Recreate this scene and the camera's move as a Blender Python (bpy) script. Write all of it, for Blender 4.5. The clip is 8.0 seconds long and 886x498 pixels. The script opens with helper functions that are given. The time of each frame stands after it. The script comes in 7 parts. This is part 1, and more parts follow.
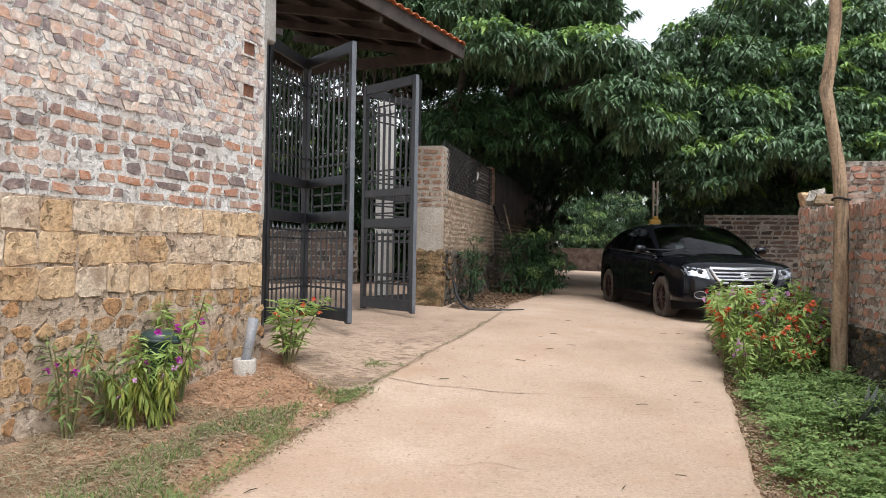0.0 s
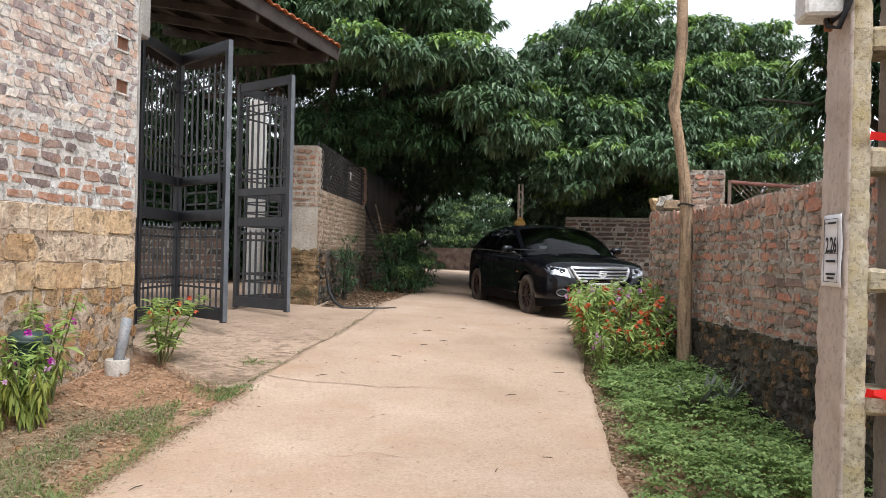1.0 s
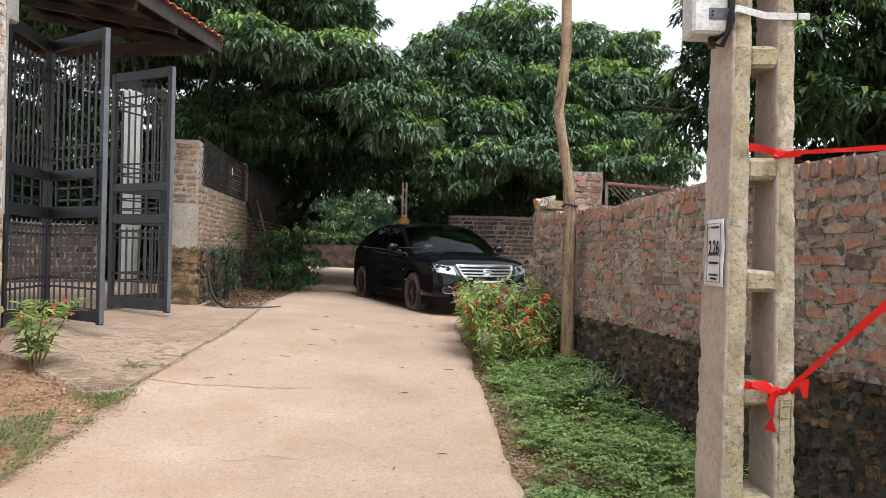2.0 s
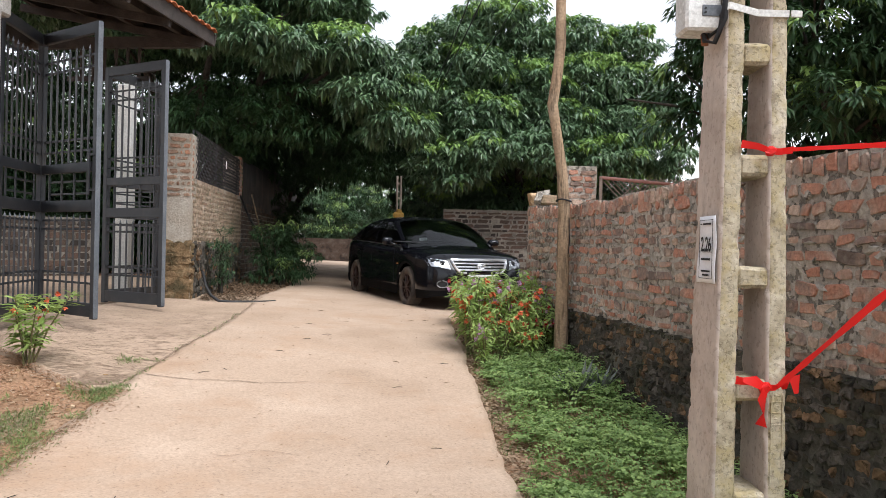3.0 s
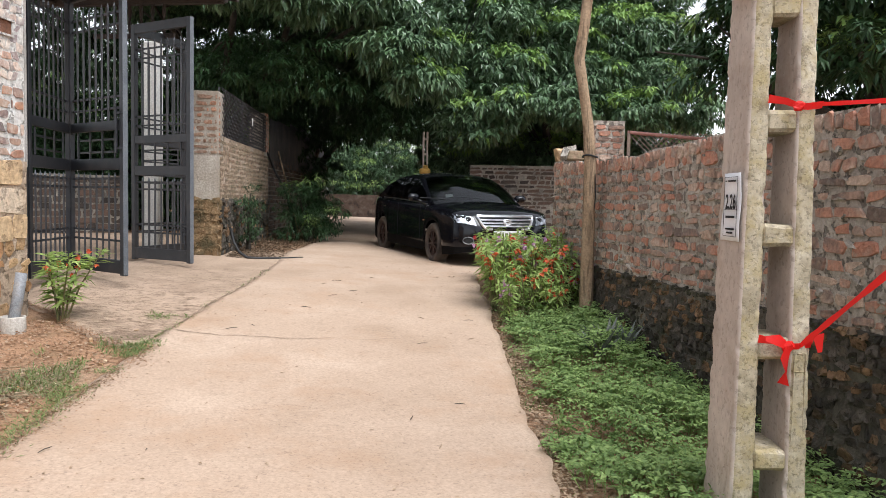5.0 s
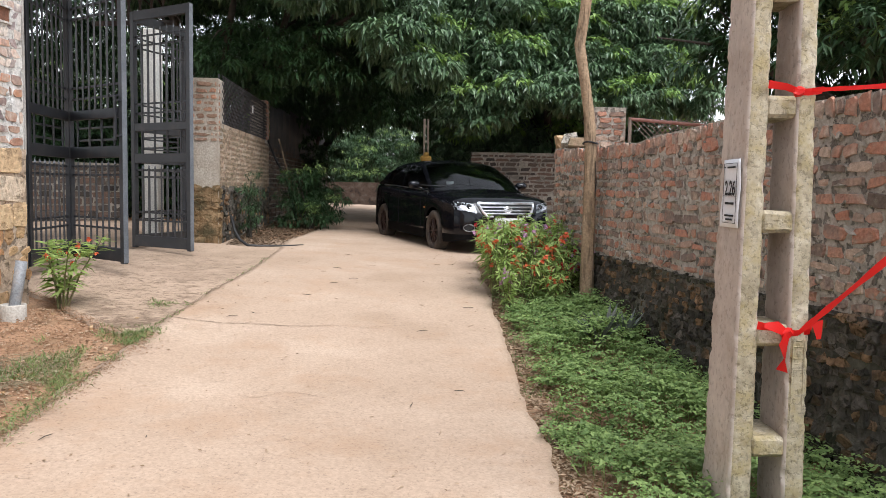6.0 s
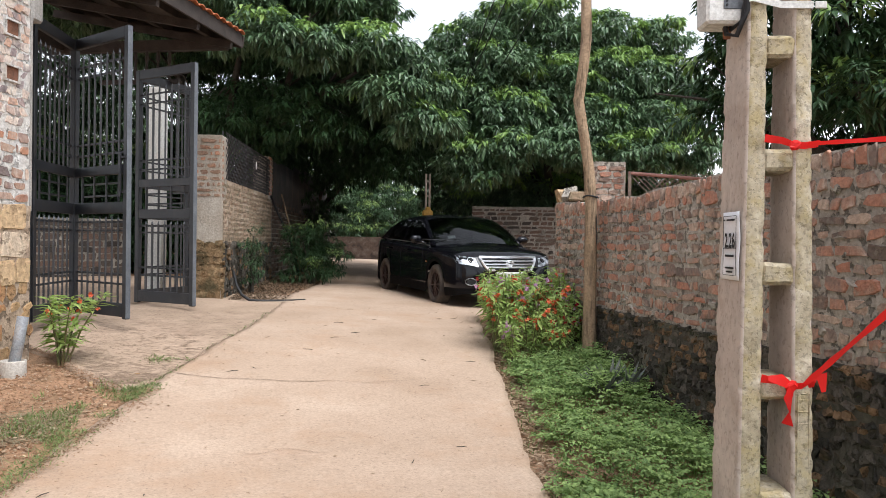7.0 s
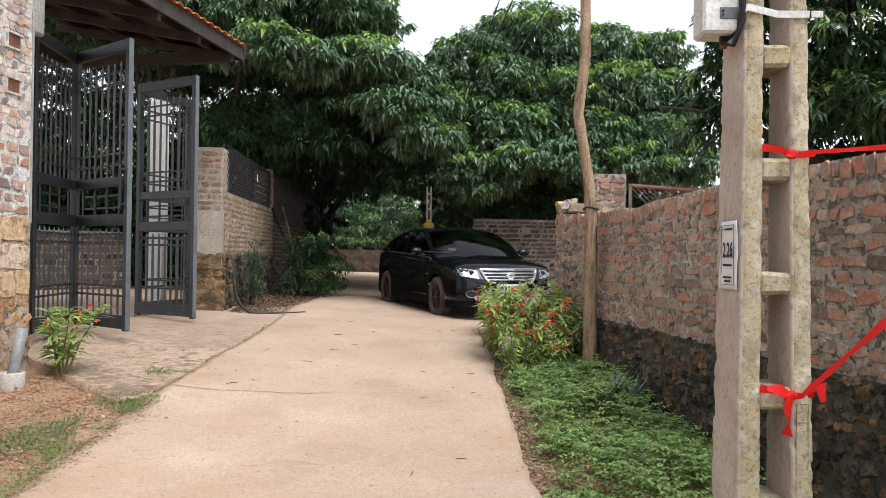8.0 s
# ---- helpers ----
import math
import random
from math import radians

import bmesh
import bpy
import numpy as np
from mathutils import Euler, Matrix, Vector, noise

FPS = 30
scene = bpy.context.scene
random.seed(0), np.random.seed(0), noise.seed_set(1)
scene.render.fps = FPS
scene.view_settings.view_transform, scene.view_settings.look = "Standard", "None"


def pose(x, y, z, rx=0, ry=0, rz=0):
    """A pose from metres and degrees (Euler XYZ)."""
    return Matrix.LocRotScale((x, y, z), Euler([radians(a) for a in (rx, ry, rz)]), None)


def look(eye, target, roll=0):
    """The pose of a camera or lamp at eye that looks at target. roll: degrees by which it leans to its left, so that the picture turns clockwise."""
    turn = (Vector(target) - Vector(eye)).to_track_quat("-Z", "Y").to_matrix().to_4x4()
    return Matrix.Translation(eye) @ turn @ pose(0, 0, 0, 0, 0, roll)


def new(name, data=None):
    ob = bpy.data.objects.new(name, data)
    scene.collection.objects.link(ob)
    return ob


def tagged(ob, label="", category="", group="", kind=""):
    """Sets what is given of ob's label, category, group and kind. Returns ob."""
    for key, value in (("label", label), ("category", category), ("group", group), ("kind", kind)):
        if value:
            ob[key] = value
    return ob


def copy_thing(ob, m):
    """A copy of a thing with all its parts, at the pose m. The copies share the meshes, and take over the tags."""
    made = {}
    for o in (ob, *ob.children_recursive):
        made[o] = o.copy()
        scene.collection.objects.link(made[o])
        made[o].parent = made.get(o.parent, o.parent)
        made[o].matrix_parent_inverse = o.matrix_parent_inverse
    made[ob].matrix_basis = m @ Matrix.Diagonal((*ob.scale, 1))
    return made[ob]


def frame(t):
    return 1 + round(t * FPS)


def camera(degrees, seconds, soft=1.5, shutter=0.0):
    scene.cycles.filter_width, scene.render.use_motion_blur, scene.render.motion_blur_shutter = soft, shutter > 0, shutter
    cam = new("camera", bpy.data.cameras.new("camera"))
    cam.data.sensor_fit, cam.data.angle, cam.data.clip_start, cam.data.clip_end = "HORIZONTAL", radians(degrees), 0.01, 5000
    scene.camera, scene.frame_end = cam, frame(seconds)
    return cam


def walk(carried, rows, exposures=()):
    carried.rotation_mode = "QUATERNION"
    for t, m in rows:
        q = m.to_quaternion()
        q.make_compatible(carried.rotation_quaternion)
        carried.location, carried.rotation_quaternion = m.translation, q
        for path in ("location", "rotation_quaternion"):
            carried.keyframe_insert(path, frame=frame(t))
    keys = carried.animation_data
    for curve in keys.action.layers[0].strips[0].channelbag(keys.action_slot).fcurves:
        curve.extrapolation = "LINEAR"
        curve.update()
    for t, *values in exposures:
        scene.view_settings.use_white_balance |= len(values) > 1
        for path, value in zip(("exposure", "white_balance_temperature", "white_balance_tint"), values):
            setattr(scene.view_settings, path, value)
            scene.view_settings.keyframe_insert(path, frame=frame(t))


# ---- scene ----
from mathutils.bvhtree import BVHTree

cam = camera(58.0, 8.0, soft=0.7)
PATH = [
    (0.0, 0.163, 0.276, 1.471, -0.151, 0.202, -0.991),
    (0.5, 0.110, 0.134, 1.466, -5.222, 0.245, -1.170),
    (1.0, 0.048, 0.028, 1.473, -9.662, 0.323, -1.211),
    (1.5, -0.058, 0.014, 1.489, -16.086, 0.318, -1.156),
    (1.7, -0.080, 0.022, 1.491, -17.870, 0.285, -1.220),
    (2.8, -0.068, 0.016, 1.505, -18.680, 0.225, -1.240),
    (3.0, -0.075, 0.012, 1.508, -18.720, -0.220, -1.276),
    (3.5, -0.070, 0.005, 1.513, -18.191, -2.423, -1.324),
    (4.0, -0.064, 0.005, 1.518, -17.207, -2.749, -1.198),
    (4.2, -0.055, 0.006, 1.518, -16.970, -2.870, -1.210),
    (5.3, -0.042, 0.005, 1.523, -16.665, -3.690, -1.080),
    (5.5, -0.041, 0.004, 1.524, -16.634, -3.888, -1.075),
    (6.0, -0.025, 0.009, 1.519, -16.588, -4.339, -0.985),
    (6.5, -0.021, 0.003, 1.523, -16.451, -1.448, -0.754),
    (7.0, -0.023, 0.000, 1.517, -16.450, -0.461, -0.731),
    (7.5, -0.007, 0.008, 1.504, -16.383, -0.205, -0.746),
    (8.0, 0.0, 0.0, 1.5, -16.3, 0.5, -0.7),
]
walk(cam, [(t, pose(x, y, z, 90 + pitch, roll, yaw)) for t, x, y, z, yaw, pitch, roll in PATH],
     exposures=[(0.0, 0.97, 6250, 10), (1.5, 0.98, 6250, 10), (3.0, 1.03, 6220, 10), (5.5, 1.05, 6200, 10), (6.5, 1.02, 6220, 10), (8.0, 1.0, 6250, 10)])

# ---- sky and sun: bright overcast ----
SUN_UP, SUN_TURN = 61.0, 157.0
world = bpy.data.worlds.new("overcast_sky")
scene.world = world
world.use_nodes = True
wn, wl = world.node_tree.nodes, world.node_tree.links
wn.clear()
w_out = wn.new("ShaderNodeOutputWorld")
w_bg = wn.new("ShaderNodeBackground")
w_sky = wn.new("ShaderNodeTexSky")
w_sky.sky_type = "NISHITA"
w_sky.sun_disc = False
w_sky.sun_elevation, w_sky.sun_rotation = radians(SUN_UP), radians(SUN_TURN)
w_sky.air_density, w_sky.dust_density, w_sky.ozone_density = 1.0, 1.5, 1.0
w_grey = wn.new("ShaderNodeHueSaturation")
w_grey.inputs["Saturation"].default_value = 0.2
w_bg.inputs["Strength"].default_value = 0.15
wl.new(w_sky.outputs["Color"], w_grey.inputs["Color"])
wl.new(w_grey.outputs["Color"], w_bg.inputs["Color"])
wl.new(w_bg.outputs["Background"], w_out.inputs["Surface"])
sun_data = bpy.data.lights.new("sun", "SUN")
sun_data.energy, sun_data.angle, sun_data.color = 1.8, radians(40), (1.0, 0.985, 0.965)
sun = new("sun", sun_data)
sun.matrix_world = look((0, 0, 0), (-math.sin(radians(SUN_TURN)) * math.cos(radians(SUN_UP)) * 10,
                                    -math.cos(radians(SUN_TURN)) * math.cos(radians(SUN_UP)) * 10,
                                    -math.sin(radians(SUN_UP)) * 10))
sun.location = (0, 0, 30)


# ---- materials ----
def material(name, colours, rough=0.85, scale=6.0, fine=60.0, bump=0.3, depth=0.01, piece=0.0, metal=0.0,
             spec=0.35, stain=None, stain_scale=0.8, stain_amount=0.5, island=False, fade=0.35, coat=0.0, stain_from=0.5):
    """A two-scale surface: colours mixed by a broad noise, a fine grain on value and relief, stains with a shape of
    their own, and a change from piece to piece."""
    m = bpy.data.materials.new(name)
    m.use_nodes = True
    n, l = m.node_tree.nodes, m.node_tree.links
    b = n["Principled BSDF"]
    geo = n.new("ShaderNodeNewGeometry")
    place = geo.outputs["Position"]
    broad = n.new("ShaderNodeTexNoise")
    broad.inputs["Scale"].default_value, broad.inputs["Detail"].default_value = scale, 5
    l.new(place, broad.inputs["Vector"])
    ramp = n.new("ShaderNodeValToRGB")
    ramp.color_ramp.interpolation = "EASE"
    while len(ramp.color_ramp.elements) < len(colours):
        ramp.color_ramp.elements.new(0.5)
    for i, (e, c) in enumerate(zip(ramp.color_ramp.elements, colours)):
        e.position, e.color = (0.28 + 0.44 * i / max(1, len(colours) - 1)) if not piece else (0.14 + 0.72 * i / max(1, len(colours) - 1)), (*c, 1)
    pick = broad.outputs["Fac"]
    if piece:
        rnd = n.new("ShaderNodeObjectInfo").outputs["Random"]
        both = n.new("ShaderNodeMath")
        both.operation = "ADD"
        l.new(rnd, both.inputs[0])
        l.new(geo.outputs["Random Per Island"], both.inputs[1])
        wrap = n.new("ShaderNodeMath")
        wrap.operation = "FRACT"
        l.new(both.outputs[0], wrap.inputs[0])
        rnd = geo.outputs["Random Per Island"] if island else wrap.outputs[0]
        mixer = n.new("ShaderNodeMix")
        mixer.inputs["Factor"].default_value = piece
        l.new(broad.outputs["Fac"], mixer.inputs["A"])
        l.new(rnd, mixer.inputs["B"])
        pick = mixer.outputs["Result"]
    l.new(pick, ramp.inputs["Fac"])
    colour = ramp.outputs["Color"]
    grain = n.new("ShaderNodeTexNoise")
    grain.inputs["Scale"].default_value, grain.inputs["Detail"].default_value = fine, 6
    grain.inputs["Roughness"].default_value = 0.65
    l.new(place, grain.inputs["Vector"])
    span = n.new("ShaderNodeMapRange")
    span.inputs["From Min"].default_value, span.inputs["From Max"].default_value = 0.3, 0.7
    span.inputs["To Min"].default_value, span.inputs["To Max"].default_value = 1 - fade, 1 + fade * 0.6
    l.new(grain.outputs["Fac"], span.inputs["Value"])
    mul = n.new("ShaderNodeVectorMath")
    mul.operation = "SCALE"
    l.new(colour, mul.inputs[0])
    l.new(span.outputs["Result"], mul.inputs["Scale"])
    colour = mul.outputs["Vector"]
    if stain:
        spots = n.new("ShaderNodeTexNoise")
        spots.inputs["Scale"].default_value, spots.inputs["Detail"].default_value = stain_scale, 8
        spots.inputs["Roughness"].default_value = 0.7
        l.new(place, spots.inputs["Vector"])
        edge = n.new("ShaderNodeMapRange")
        edge.inputs["From Min"].default_value, edge.inputs["From Max"].default_value = stain_from, stain_from + 0.16
        edge.inputs["To Max"].default_value = stain_amount
        l.new(spots.outputs["Fac"], edge.inputs["Value"])
        mx = n.new("ShaderNodeMix")
        mx.data_type = "RGBA"
        l.new(edge.outputs["Result"], mx.inputs["Factor"])
        l.new(colour, mx.inputs["A"])
        mx.inputs["B"].default_value = (*stain, 1)
        colour = mx.outputs["Result"]
    l.new(colour, b.inputs["Base Color"])
    b.inputs["Roughness"].default_value, b.inputs["Metallic"].default_value = rough, metal
    b.inputs["Specular IOR Level"].default_value = spec
    b.inputs["Coat Weight"].default_value = coat
    if bump:
        bp = n.new("ShaderNodeBump")
        bp.inputs["Strength"].default_value, bp.inputs["Distance"].default_value = bump, depth
        l.new(grain.outputs["Fac"], bp.inputs["Height"])
        l.new(bp.outputs["Normal"], b.inputs["Normal"])
    return m


def leaf_material(name, dark, light, rough=0.42, through_light=0.25, spec=0.5):
    """Leaves: the colour changes from leaf to leaf, with a little light coming through the blade."""
    m = bpy.data.materials.new(name)
    m.use_nodes = True
    n, l = m.node_tree.nodes, m.node_tree.links
    b = n["Principled BSDF"]
    geo = n.new("ShaderNodeNewGeometry")
    ramp = n.new("ShaderNodeValToRGB")
    ramp.color_ramp.elements[0].color, ramp.color_ramp.elements[1].color = (*dark, 1), (*light, 1)
    noise_tex = n.new("ShaderNodeTexNoise")
    noise_tex.inputs["Scale"].default_value = 1.3
    l.new(geo.outputs["Position"], noise_tex.inputs["Vector"])
    mixer = n.new("ShaderNodeMix")
    mixer.inputs["Factor"].default_value = 0.6
    l.new(noise_tex.outputs["Fac"], mixer.inputs["A"])
    l.new(geo.outputs["Random Per Island"], mixer.inputs["B"])
    l.new(mixer.outputs["Result"], ramp.inputs["Fac"])
    l.new(ramp.outputs["Color"], b.inputs["Base Color"])
    b.inputs["Roughness"].default_value, b.inputs["Specular IOR Level"].default_value = rough, spec
    trans = n.new("ShaderNodeBsdfTranslucent")
    l.new(ramp.outputs["Color"], trans.inputs["Color"])
    mix = n.new("ShaderNodeMixShader")
    mix.inputs["Fac"].default_value = through_light
    l.new(b.outputs["BSDF"], mix.inputs[1])
    l.new(trans.outputs["BSDF"], mix.inputs[2])
    l.new(mix.outputs["Shader"], n["Material Output"].inputs["Surface"])
    return m


def glass_material(name, tint):
    m = bpy.data.materials.new(name)
    m.use_nodes = True
    b = m.node_tree.nodes["Principled BSDF"]
    b.inputs["Base Color"].default_value = (*tint, 1)
    b.inputs["Roughness"].default_value, b.inputs["Transmission Weight"].default_value = 0.02, 1.0
    b.inputs["IOR"].default_value = 1.34
    return m


M_ROAD = material("dusty_concrete", [(0.36, 0.258, 0.183), (0.42, 0.309, 0.227), (0.475, 0.36, 0.272)], 0.92, 0.9, 45, 0.25, 0.006,
                  stain=(0.37, 0.24, 0.155), stain_scale=1.3, stain_amount=0.55, fade=0.2, spec=0.2)
def add_relief(m, kind, scale, distort, strength, depth, stretch=(1, 1, 1), turn=0.0, darken=0.0):
    """Adds a wave or crack relief on top of a material, with the hollows darkened by the given share."""
    n, l = m.node_tree.nodes, m.node_tree.links
    b = n["Principled BSDF"]
    geo = n.new("ShaderNodeNewGeometry")
    mp = n.new("ShaderNodeMapping")
    mp.inputs["Scale"].default_value = stretch
    mp.inputs["Rotation"].default_value = (0, 0, turn)
    l.new(geo.outputs["Position"], mp.inputs["Vector"])
    if kind == "wave":
        tex = n.new("ShaderNodeTexWave")
        tex.inputs["Scale"].default_value, tex.inputs["Distortion"].default_value = scale, distort
        tex.inputs["Detail"].default_value, tex.inputs["Detail Scale"].default_value = 3, 1.6
        height = tex.outputs["Fac"]
    else:
        tex = n.new("ShaderNodeTexNoise")
        tex.inputs["Scale"].default_value, tex.inputs["Detail"].default_value, tex.inputs["Roughness"].default_value = scale, 3, 0.6
        cut = n.new("ShaderNodeMapRange")
        cut.inputs["From Min"].default_value, cut.inputs["From Max"].default_value = distort, distort + 0.05
        cut.inputs["To Min"].default_value, cut.inputs["To Max"].default_value = 0.0, 1.0
        l.new(tex.outputs["Fac"], cut.inputs["Value"])
        height = cut.outputs["Result"]
    l.new(mp.outputs["Vector"], tex.inputs["Vector"])
    bp = n.new("ShaderNodeBump")
    bp.inputs["Strength"].default_value, bp.inputs["Distance"].default_value = strength, depth
    l.new(height, bp.inputs["Height"])
    old = b.inputs["Normal"].links[0].from_socket if b.inputs["Normal"].links else None
    if old:
        l.new(old, bp.inputs["Normal"])
    l.new(bp.outputs["Normal"], b.inputs["Normal"])
    if darken:
        col = b.inputs["Base Color"].links[0].from_socket
        mr = n.new("ShaderNodeMapRange")
        mr.inputs["To Min"].default_value, mr.inputs["To Max"].default_value = 1 - darken, 1.0
        l.new(height, mr.inputs["Value"])
        sc = n.new("ShaderNodeVectorMath")
        sc.operation = "SCALE"
        l.new(col, sc.inputs[0])
        l.new(mr.outputs["Result"], sc.inputs["Scale"])
        l.new(sc.outputs["Vector"], b.inputs["Base Color"])
    return m


add_relief(M_ROAD, "spots", 26.0, 0.33, 0.3, 0.006, darken=0.18)
add_relief(M_ROAD, "spots", 7.0, 0.36, 0.15, 0.004, stretch=(0.6, 1.5, 1), turn=0.3, darken=0.05)
add_relief(M_ROAD, "spots", 70.0, 0.37, 0.2, 0.004, darken=0.18)
M_APRON = material("combed_concrete", [(0.34, 0.248, 0.176), (0.415, 0.305, 0.222)], 0.92, 1.4, 40, 0.35, 0.01,
                   stain=(0.27, 0.19, 0.135), stain_scale=1.1, stain_amount=0.5, fade=0.2, spec=0.2)
add_relief(M_APRON, "spots", 24.0, 0.36, 0.4, 0.008, darken=0.25)
M_SOIL = material("red_soil", [(0.27, 0.15, 0.085), (0.36, 0.215, 0.13), (0.42, 0.28, 0.185)], 0.95, 1.6, 50, 0.7, 0.02,
                  stain=(0.20, 0.145, 0.09), stain_scale=1.2, stain_amount=0.6, spec=0.15)
add_relief(M_SOIL, "spots", 34.0, 0.36, 0.6, 0.015, darken=0.35)
M_MORTAR_EARTH = material("earthy_mortar", [(0.38, 0.28, 0.195), (0.50, 0.385, 0.285), (0.56, 0.465, 0.37)], 0.95, 3, 26, 0.9, 0.03,
                          stain=(0.22, 0.15, 0.10), stain_scale=2.2, stain_amount=0.6, spec=0.15)
M_MORTAR = material("grey_mortar", [(0.55, 0.51, 0.46), (0.66, 0.63, 0.59), (0.73, 0.715, 0.69)], 0.95, 3, 26, 0.9, 0.03,
                    stain=(0.36, 0.25, 0.17), stain_scale=1.3, stain_amount=0.4, spec=0.15)
M_MORTAR_OLD = material("old_mortar", [(0.32, 0.285, 0.24), (0.46, 0.41, 0.355), (0.57, 0.52, 0.455)], 0.95, 3, 26, 0.9, 0.03,
                        stain=(0.08, 0.072, 0.055), stain_scale=1.5, stain_amount=0.6, spec=0.15)
add_relief(M_MORTAR_OLD, "spots", 16.0, 0.40, 0.9, 0.02, darken=0.5)
add_relief(M_MORTAR, "spots", 15.0, 0.38, 0.8, 0.02, darken=0.35)
add_relief(M_MORTAR_EARTH, "spots", 12.0, 0.40, 0.8, 0.02, darken=0.45)
M_FOOT = material("mossy_mortar", [(0.045, 0.042, 0.035), (0.10, 0.09, 0.075), (0.19, 0.17, 0.14)], 0.95, 3, 26, 0.9, 0.03,
                  stain=(0.05, 0.06, 0.025), stain_scale=2.5, stain_amount=0.6, spec=0.15)
M_BRICK = material("broken_brick", [(0.19, 0.15, 0.14), (0.38, 0.26, 0.21), (0.48, 0.34, 0.26), (0.36, 0.19, 0.13), (0.46, 0.23, 0.14), (0.55, 0.42, 0.34), (0.40, 0.25, 0.185), (0.26, 0.19, 0.17)],
                   0.92, 9, 30, 0.8, 0.02, piece=0.75, stain=(0.58, 0.53, 0.47), stain_scale=14, stain_amount=0.55, stain_from=0.52, spec=0.15)
M_SHARD = material("pale_brick_shard", [(0.23, 0.185, 0.18), (0.66, 0.55, 0.47), (0.48, 0.34, 0.28), (0.74, 0.67, 0.59), (0.32, 0.26, 0.255), (0.57, 0.36, 0.26), (0.70, 0.61, 0.53), (0.38, 0.29, 0.27)],
                   0.92, 9, 30, 0.8, 0.02, piece=0.75, stain=(0.60, 0.56, 0.51), stain_scale=14, stain_amount=0.5, stain_from=0.54, spec=0.15)
M_BRICK_OLD = material("weathered_brick", [(0.17, 0.13, 0.11), (0.46, 0.31, 0.24), (0.47, 0.225, 0.155), (0.38, 0.29, 0.235), (0.51, 0.265, 0.185), (0.25, 0.185, 0.155), (0.54, 0.41, 0.325), (0.41, 0.225, 0.165)],
                       0.92, 9, 34, 0.9, 0.02, piece=0.68, stain=(0.36, 0.32, 0.27), stain_scale=10, stain_amount=0.7, stain_from=0.56, spec=0.15)
M_BRICK_MOSS = material("mossy_brick", [(0.15, 0.115, 0.075), (0.22, 0.165, 0.11), (0.29, 0.22, 0.15), (0.26, 0.17, 0.115), (0.19, 0.155, 0.10)], 0.95, 4, 40, 0.9, 0.02, piece=0.6,
                        stain=(0.13, 0.135, 0.07), stain_scale=2.2, stain_amount=0.6)
M_BRICK_PALE = material("pale_brown_brick", [(0.20, 0.125, 0.09), (0.34, 0.19, 0.125), (0.42, 0.20, 0.12), (0.27, 0.17, 0.12), (0.40, 0.27, 0.19)], 0.95, 8, 34, 0.8, 0.02, piece=0.7,
                        stain=(0.50, 0.44, 0.36), stain_scale=12, stain_amount=0.6, stain_from=0.52, spec=0.12)
M_BROWN_FOOT = material("ochre_stonework", [(0.12, 0.085, 0.05), (0.27, 0.18, 0.10), (0.37, 0.26, 0.15)], 0.95, 7, 30, 0.9, 0.03,
                        stain=(0.06, 0.055, 0.03), stain_scale=4, stain_amount=0.8, stain_from=0.46, spec=0.12)
# darker mortar for walls in tree shade, the shade being in the colour
M_MORTAR_SHADED = material("shaded_mortar", [(0.15, 0.135, 0.115), (0.25, 0.225, 0.19), (0.34, 0.305, 0.26)], 0.95, 3, 26, 0.9, 0.03, spec=0.15)
M_END_WALL = material("dark_brown_brickwork", [(0.03, 0.022, 0.018), (0.065, 0.044, 0.033), (0.09, 0.07, 0.056)], 0.95, 5, 22, 0.9, 0.03, spec=0.15)
M_HOLE = material("hole_brick", [(0.14, 0.065, 0.04), (0.24, 0.11, 0.065)], 0.95, 9, 60, 0.5, 0.01)
# bricks of the same walls, tree shade put into their colour
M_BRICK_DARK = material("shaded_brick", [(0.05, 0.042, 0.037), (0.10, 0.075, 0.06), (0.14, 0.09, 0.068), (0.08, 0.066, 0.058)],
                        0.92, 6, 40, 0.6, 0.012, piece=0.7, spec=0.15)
M_BLOCK = material("laterite_block", [(0.50, 0.31, 0.16), (0.62, 0.44, 0.265), (0.66, 0.53, 0.40), (0.58, 0.38, 0.20)], 0.95, 4, 22, 0.9, 0.03,
                   piece=0.55, stain=(0.20, 0.12, 0.075), stain_scale=3.5, stain_amount=0.6, stain_from=0.48, spec=0.12)
add_relief(M_BLOCK, "spots", 42.0, 0.33, 0.6, 0.01, darken=0.2)
add_relief(M_BLOCK, "spots", 9.0, 0.37, 0.6, 0.02, darken=0.35)
M_STONE = material("laterite_stone", [(0.37, 0.22, 0.115), (0.50, 0.33, 0.18), (0.46, 0.255, 0.125), (0.54, 0.42, 0.29)], 0.95, 4, 22, 0.9, 0.03,
                   piece=0.6, stain=(0.11, 0.09, 0.07), stain_scale=3, stain_amount=0.6, spec=0.12)
add_relief(M_STONE, "spots", 30.0, 0.37, 0.8, 0.015, darken=0.35)
M_STONE_DARK = material("mossy_stone", [(0.028, 0.026, 0.022), (0.075, 0.066, 0.055), (0.14, 0.12, 0.10), (0.055, 0.05, 0.042), (0.25, 0.155, 0.09), (0.11, 0.10, 0.085)], 0.95, 4, 22, 0.9, 0.03,
                        piece=0.55, stain=(0.035, 0.04, 0.022), stain_scale=3, stain_amount=0.6, spec=0.12)
M_STEEL = material("dark_painted_steel", [(0.011, 0.012, 0.015), (0.019, 0.020, 0.024)], 0.45, 3, 90, 0.12, 0.003, spec=0.5,
                   stain=(0.09, 0.075, 0.06), stain_scale=4, stain_amount=0.25, fade=0.2)
